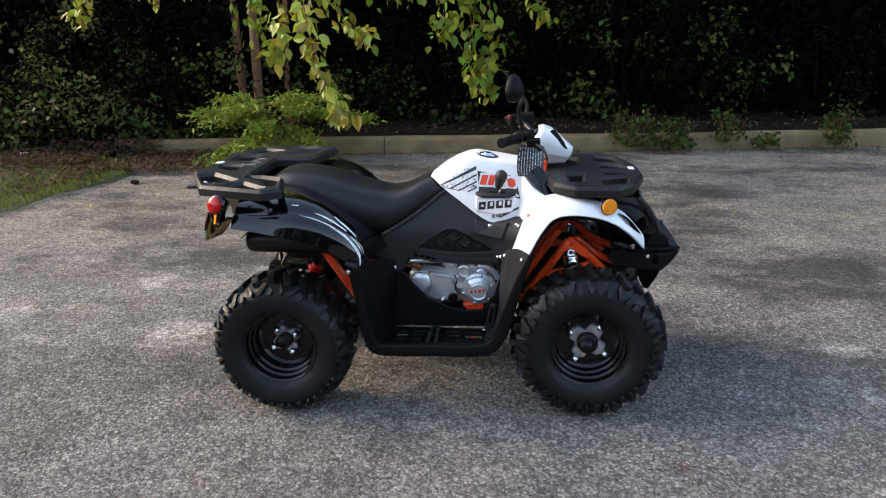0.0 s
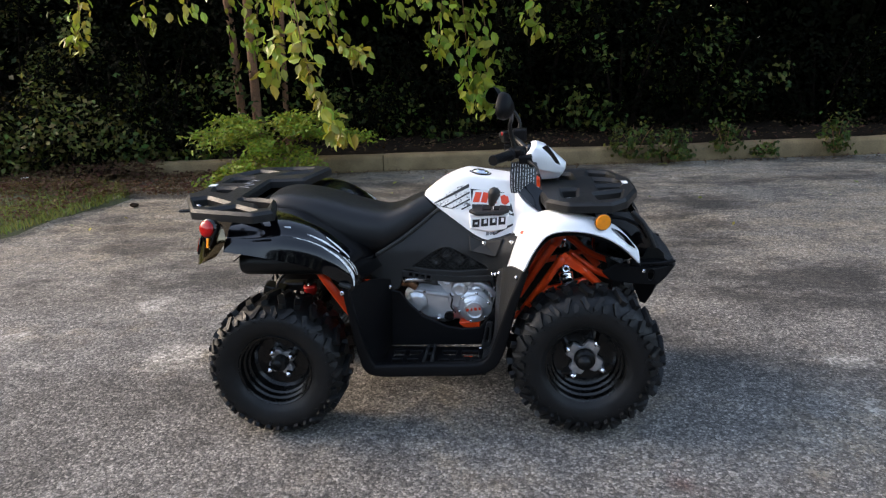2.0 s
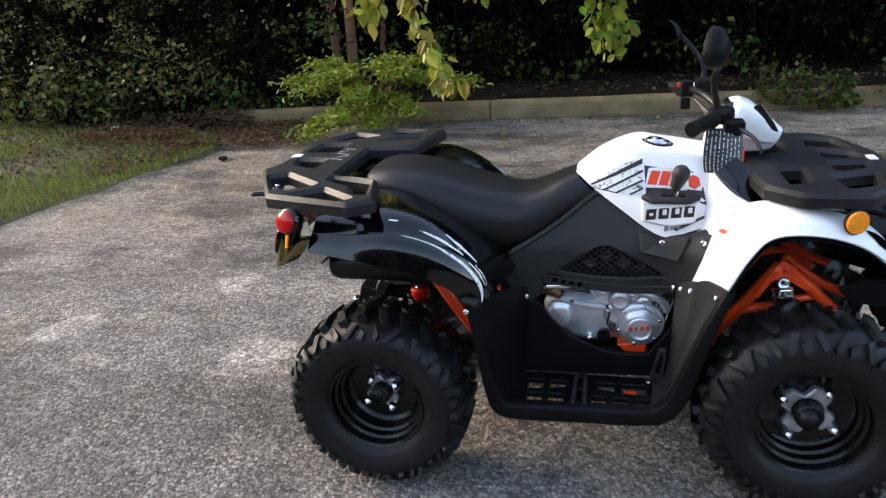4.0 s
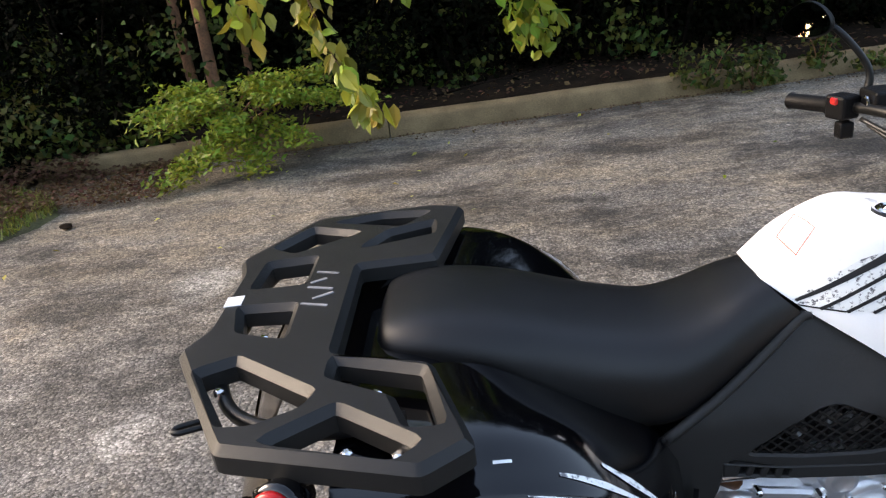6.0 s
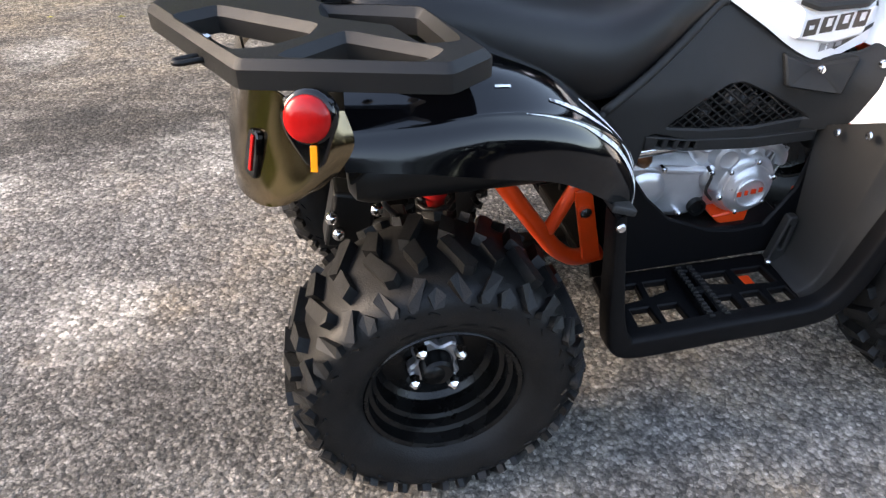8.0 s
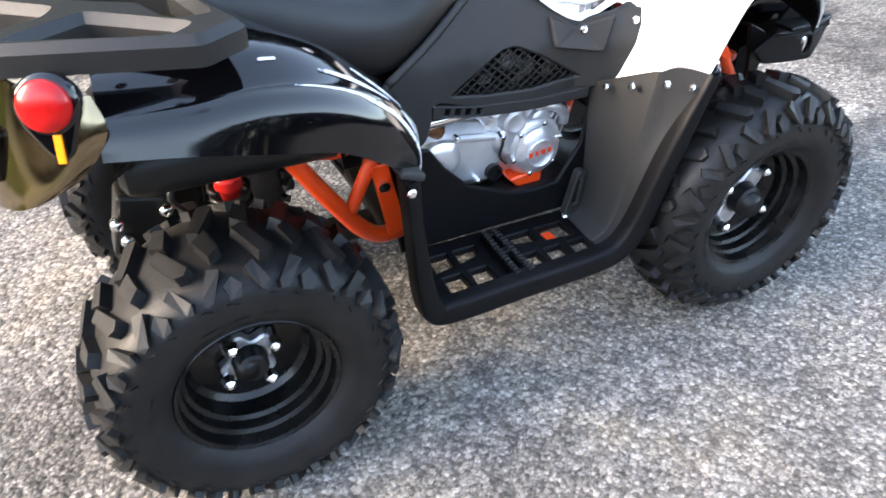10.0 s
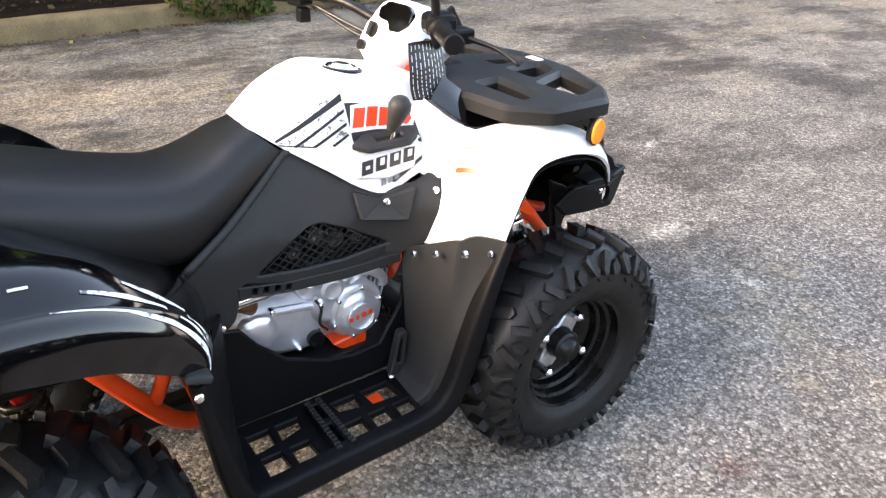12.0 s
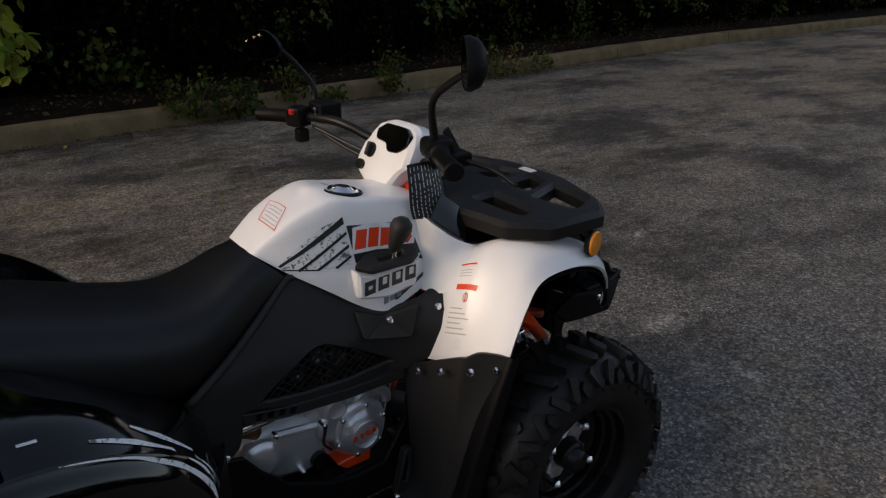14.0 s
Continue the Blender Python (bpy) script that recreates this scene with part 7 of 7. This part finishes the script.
# arching sapling that spills over the kerb onto the asphalt
sp = tagged(new("sapling"), "bright green sapling arching over the kerb onto the asphalt", "shrub")
sr = random.Random(11)
for tip in ((-2.95, 4.35, 0.50), (-2.75, 4.1, 0.44), (-2.50, 4.05, 0.58), (-2.22, 4.0, 0.40), (-1.86, 4.25, 0.56), (-1.50, 4.45, 0.46), (-1.78, 4.25, 0.20), (-2.08, 3.98, 0.10), (-2.40, 3.85, 0.20), (-2.70, 3.88, 0.06), (-1.98, 4.5, 0.66), (-2.70, 4.4, 0.66), (-1.25, 4.70, 0.40), (-1.62, 4.75, 0.62)):
    a = Vector((-2.35 + sr.uniform(-0.25, 0.25), 5.15 + sr.uniform(-0.1, 0.15), 0.16))
    t = Vector(tip)
    m1 = a.lerp(t, 0.35) + Vector((0, 0, 0.14)); m2 = a.lerp(t, 0.75) + Vector((0, 0, 0.09))
    pts = [tuple(a), tuple(m1), tuple(m2), tuple(t)]
    b = part("branch", tube(pts, [0.012, 0.009, 0.006, 0.002], 6, steps=6), BARK, sp, smooth=True)
    u = rng_np.uniform(0.42, 1.0, 420)
    C = crom(np.asarray(pts), u) + rng_np.normal(size=(420, 3)) * (0.085, 0.075, 0.030)
    C = C[C[:, 2] > 0.02]
    leaf_cloud("foliage", C, rng_np.normal(size=C.shape) * 0.40 + (0, -0.30, 0.9), 0.062, LEAF_FRESH, b, aspect=0.42)


def weed(x, y, rx, ry, h, ncl, material, label):
    ob = tagged(new("weed"), label, "weed", "weeds at the kerb")
    ob.location = (x, y, 0.0)
    st = None
    for k in range(4):
        a = 1.57 * k
        t = tube([(0, 0.04, 0.0), (rx * 0.4 * math.cos(a), ry * 0.4 * math.sin(a), h * 0.6), (rx * 0.8 * math.cos(a), ry * 0.8 * math.sin(a), h * 0.9)], [0.006, 0.004, 0.002], 5, steps=3)
        st = t if st is None else join(st, t)
    part("stem", st, BARK, ob, smooth=True)
    P, D = clumps((0, 0, h * 0.5), (rx, ry, h * 0.5), int(ncl * 1.5), 16, 0.05)
    leaf_cloud("foliage", P, D, 0.06, material, ob, aspect=0.6)


weed(1.55, 5.10, 0.24, 0.16, 0.44, 16, LEAF_MID, "leafy green weed hanging over the kerb")
weed(1.90, 5.00, 0.24, 0.14, 0.34, 18, LEAF_MID, "low leafy weed spilling down the kerb")
weed(2.52, 5.18, 0.16, 0.10, 0.42, 10, LEAF_MID, "small weed on top of the kerb")
weed(2.88, 5.10, 0.12, 0.08, 0.24, 8, LEAF_MID, "small weed growing at the kerb's foot")
weed(3.66, 5.22, 0.14, 0.10, 0.46, 12, LEAF_MID, "upright weed growing at the kerb's foot")
weed(5.35, 5.38, 0.30, 0.20, 0.42, 16, LEAF_OLIVE, "yellowing weed at the kerb's foot")
weed(6.00, 5.45, 0.16, 0.14, 0.26, 8, LEAF_OLIVE, "yellowing low weed at the kerb's foot")

# lawn on the open side, with blades
ys = [-40, -12, -5, 0, 1.2, 2.3, 3.3, 3.75, 4.1, 4.6, 5.2, 7.5, 30]
xr = [-9, -6.2, -5.0, -4.35, -4.09, -3.80, -3.55, -3.45, -3.7, -4.3, -4.9, -6.5, -30]
V, F = [], []
yy = np.concatenate([[-40, -12, -5], np.arange(-2, 7.51, 0.25), [30]])
for y in yy:
    e = float(np.interp(y, ys, xr)) + 0.10 * noise.noise(Vector((0, y * 2.1, 5)))
    for j, d in enumerate((0.0, 0.12, 0.4, 1.0, 2.0, 4.0, 8.0, 60.0)):
        V.append((e - d, y, -0.01 if j == 0 else 0.018 + 0.02 * min(d, 2) + 0.03 * noise.noise(Vector((d * 2, y * 2, 1)))))
m = 8
for i in range(len(yy) - 1):
    for j in range(m - 1):
        F.append((i * m + j, i * m + j + 1, (i + 1) * m + j + 1, (i + 1) * m + j))
tagged(mesh_ob("lawn", V, F, TURF), "patchy lawn beside the car park", "lawn", kind="structure")
n = 60000
gy = rng_np.uniform(0.4, 7.0, n)
gx = np.interp(gy, ys, xr) - rng_np.uniform(0.02, 5.0, n) ** 1.1
# grass thins out into bare, leaf-strewn patches towards the hedge; a dense fringe borders the asphalt
bare = np.array([noise.noise(Vector((a * 0.9, b * 1.3, 8.0))) for a, b in zip(gx, gy)])
inland = np.interp(gy, ys, xr) - gx
near_hedge = np.clip((gy - 2.6) / 1.6, 0, 1) * np.clip((gx + 8.5) / 2.5, 0, 1)
keep = (inland < 0.45) | (gx < -6.2 - 0.5 * bare) | (bare + 0.48 - 0.75 * near_hedge > rng_np.uniform(-0.35, 0.35, n))
gx, gy = gx[keep], gy[keep]
n = len(gx)
h_ = rng_np.uniform(0.03, 0.085, n)
C = np.stack([gx, gy, 0.03 + 0.02 * np.minimum(np.interp(gy, ys, xr) - gx, 2) + h_ * 0.4], 1)
L_ = rng_np.normal(size=(n, 3)) * 0.35
A = np.array((0, 0, 1.0)) + L_
A /= np.linalg.norm(A, axis=1, keepdims=True)
S_ = np.cross(A, rng_np.normal(size=(n, 3))); S_ /= np.linalg.norm(S_, axis=1, keepdims=True)
Vg = np.stack([C - A * h_[:, None] * 0.5 - S_ * 0.006, C - A * h_[:, None] * 0.5 + S_ * 0.006, C + A * h_[:, None] * 0.6], 1).reshape(-1, 3)
me = bpy.data.meshes.new("grass")
me.vertices.add(3 * n); me.vertices.foreach_set("co", Vg.ravel())
me.loops.add(3 * n); me.loops.foreach_set("vertex_index", np.arange(3 * n))
me.polygons.add(n); me.polygons.foreach_set("loop_start", np.arange(n) * 3)
me.update(calc_edges=True); me.validate()
me.materials.append(GRASSBLADE)
tagged(new("grass", me), "short yellow-green grass blades", "grass", kind="stuff")

# fallen leaves in the bed, along the kerb and over the asphalt's edge
def litter(name, n, xf, material, size, label):
    P = np.array([xf() for _ in range(n)])
    tagged(leaf_cloud(name, P, rng_np.normal(size=P.shape) * 0.35 + (0, 0, 1), size, material, aspect=0.6), label, "leaf litter", kind="stuff")


lr = random.Random(21)
def in_bed():
    x = lr.uniform(-4, 14); return (x, kerb_y(x) + 0.18 + lr.random() ** 1.5 * 1.6, 0.19 + lr.uniform(0, 0.08))
def at_kerb():
    x = lr.uniform(-2.2, 9); return (x, kerb_y(x) - lr.random() ** 2 * 0.22 - 0.01, 0.010 + lr.uniform(0, 0.012))
def at_end():
    x = lr.uniform(-5.2, -2.7); return (x, 3.75 + lr.random() * 1.3 + max(0, -4 - x) * 0.1, 0.03 + lr.uniform(0, 0.05) + (0.05 if x < -4 else 0))
def on_mound():
    return (lr.uniform(-4.8, -3.6), lr.uniform(4.45, 5.15), 0.10 + lr.uniform(0.0, 0.10))
def loose():
    return (lr.uniform(-3.5, 6), lr.uniform(2.5, 4.9), 0.014)
litter("fallen_leaves", 2600, in_bed, LITTER, 0.05, "brown fallen leaves under the hedge")
litter("fallen_leaves", 1500, at_kerb, LITTER, 0.026, "brown leaf debris along the kerb's foot")
litter("fallen_leaves", 5200, at_end, LITTER, 0.045, "brown fallen leaves at the end of the kerb")
litter("fallen_leaves", 1600, on_mound, LITTER, 0.05, "brown fallen leaves heaped at the kerb's end")
def on_lawn():
    y = 2.6 + lr.random() ** 0.7 * 2.6
    x = float(np.interp(y, ys, xr)) - 0.15 - lr.random() ** 1.3 * 3.2
    return (x, y, 0.055 + lr.uniform(0, 0.05))
litter("fallen_leaves", 4200, on_lawn, LITTER, 0.055, "brown fallen leaves strewn over the thin grass")
litter("fallen_leaves", 40, loose, LEAF_LIT, 0.045, "scattered yellow leaves on the asphalt")
P = np.array([(1.80, 4.93, 0.014), (1.84, 4.95, 0.014)])
tagged(leaf_cloud("yellow_leaf", P, np.array([(0, 0, 1.0), (0.1, 0, 1.0)]), 0.07, LEAF_LIT, kind="stuff"), "yellow fallen leaf on the asphalt", "leaf")
rk_ = bmesh.new()
bmesh.ops.create_icosphere(rk_, subdivisions=3, radius=0.075)
for v in rk_.verts:
    v.co *= 1 + 0.35 * noise.noise(v.co * 14)
    v.co.z *= 0.6
me = bpy.data.meshes.new("stone"); rk_.to_mesh(me); rk_.free(); me.materials.append(EARTH)
st_ = tagged(new("stone", me), "dark lump of earth on the asphalt's edge", "stone"); st_.location = (-3.24, 3.40, 0.02); st_.scale = (0.55, 0.5, 0.4)
b_ = bmesh.new(); bmesh.ops.create_icosphere(b_, subdivisions=3, radius=0.22)
for v in b_.verts:
    v.co *= 1 + 0.3 * noise.noise(v.co * 6); v.co.z *= 0.8
me = bpy.data.meshes.new("boulder"); b_.to_mesh(me); b_.free(); me.materials.append(CONCRETE)
bo = tagged(new("boulder", me), "brown boulder half hidden under the shrubs", "boulder"); bo.location = (-4.35, 4.95, 0.12); bo.scale = (0.6, 0.6, 0.6)
sc_ = bmesh.new(); box(sc_, (0, 0, 0), (0.11, 0.07, 0.03), Matrix.Rotation(0.4, 3, "X"), 0.008)
me = bpy.data.meshes.new("scrap"); sc_.to_mesh(me); sc_.free(); me.materials.append(DECALWHITE)
so = tagged(new("litter_scrap", me), "crumpled white scrap on the grass", "litter"); so.location = (-5.04, 4.43, 0.075)
sk = tube([(-0.75, 5.35, 0.22), (-0.2, 5.5, 0.27), (0.35, 5.62, 0.30)], [0.012, 0.010, 0.005], 6)
me = bpy.data.meshes.new("fallen_branch"); sk.to_mesh(me); sk.free(); me.materials.append(BARK_SHADE)
tagged(new("fallen_branch", me), "bare fallen branch lying in the bed", "branch")
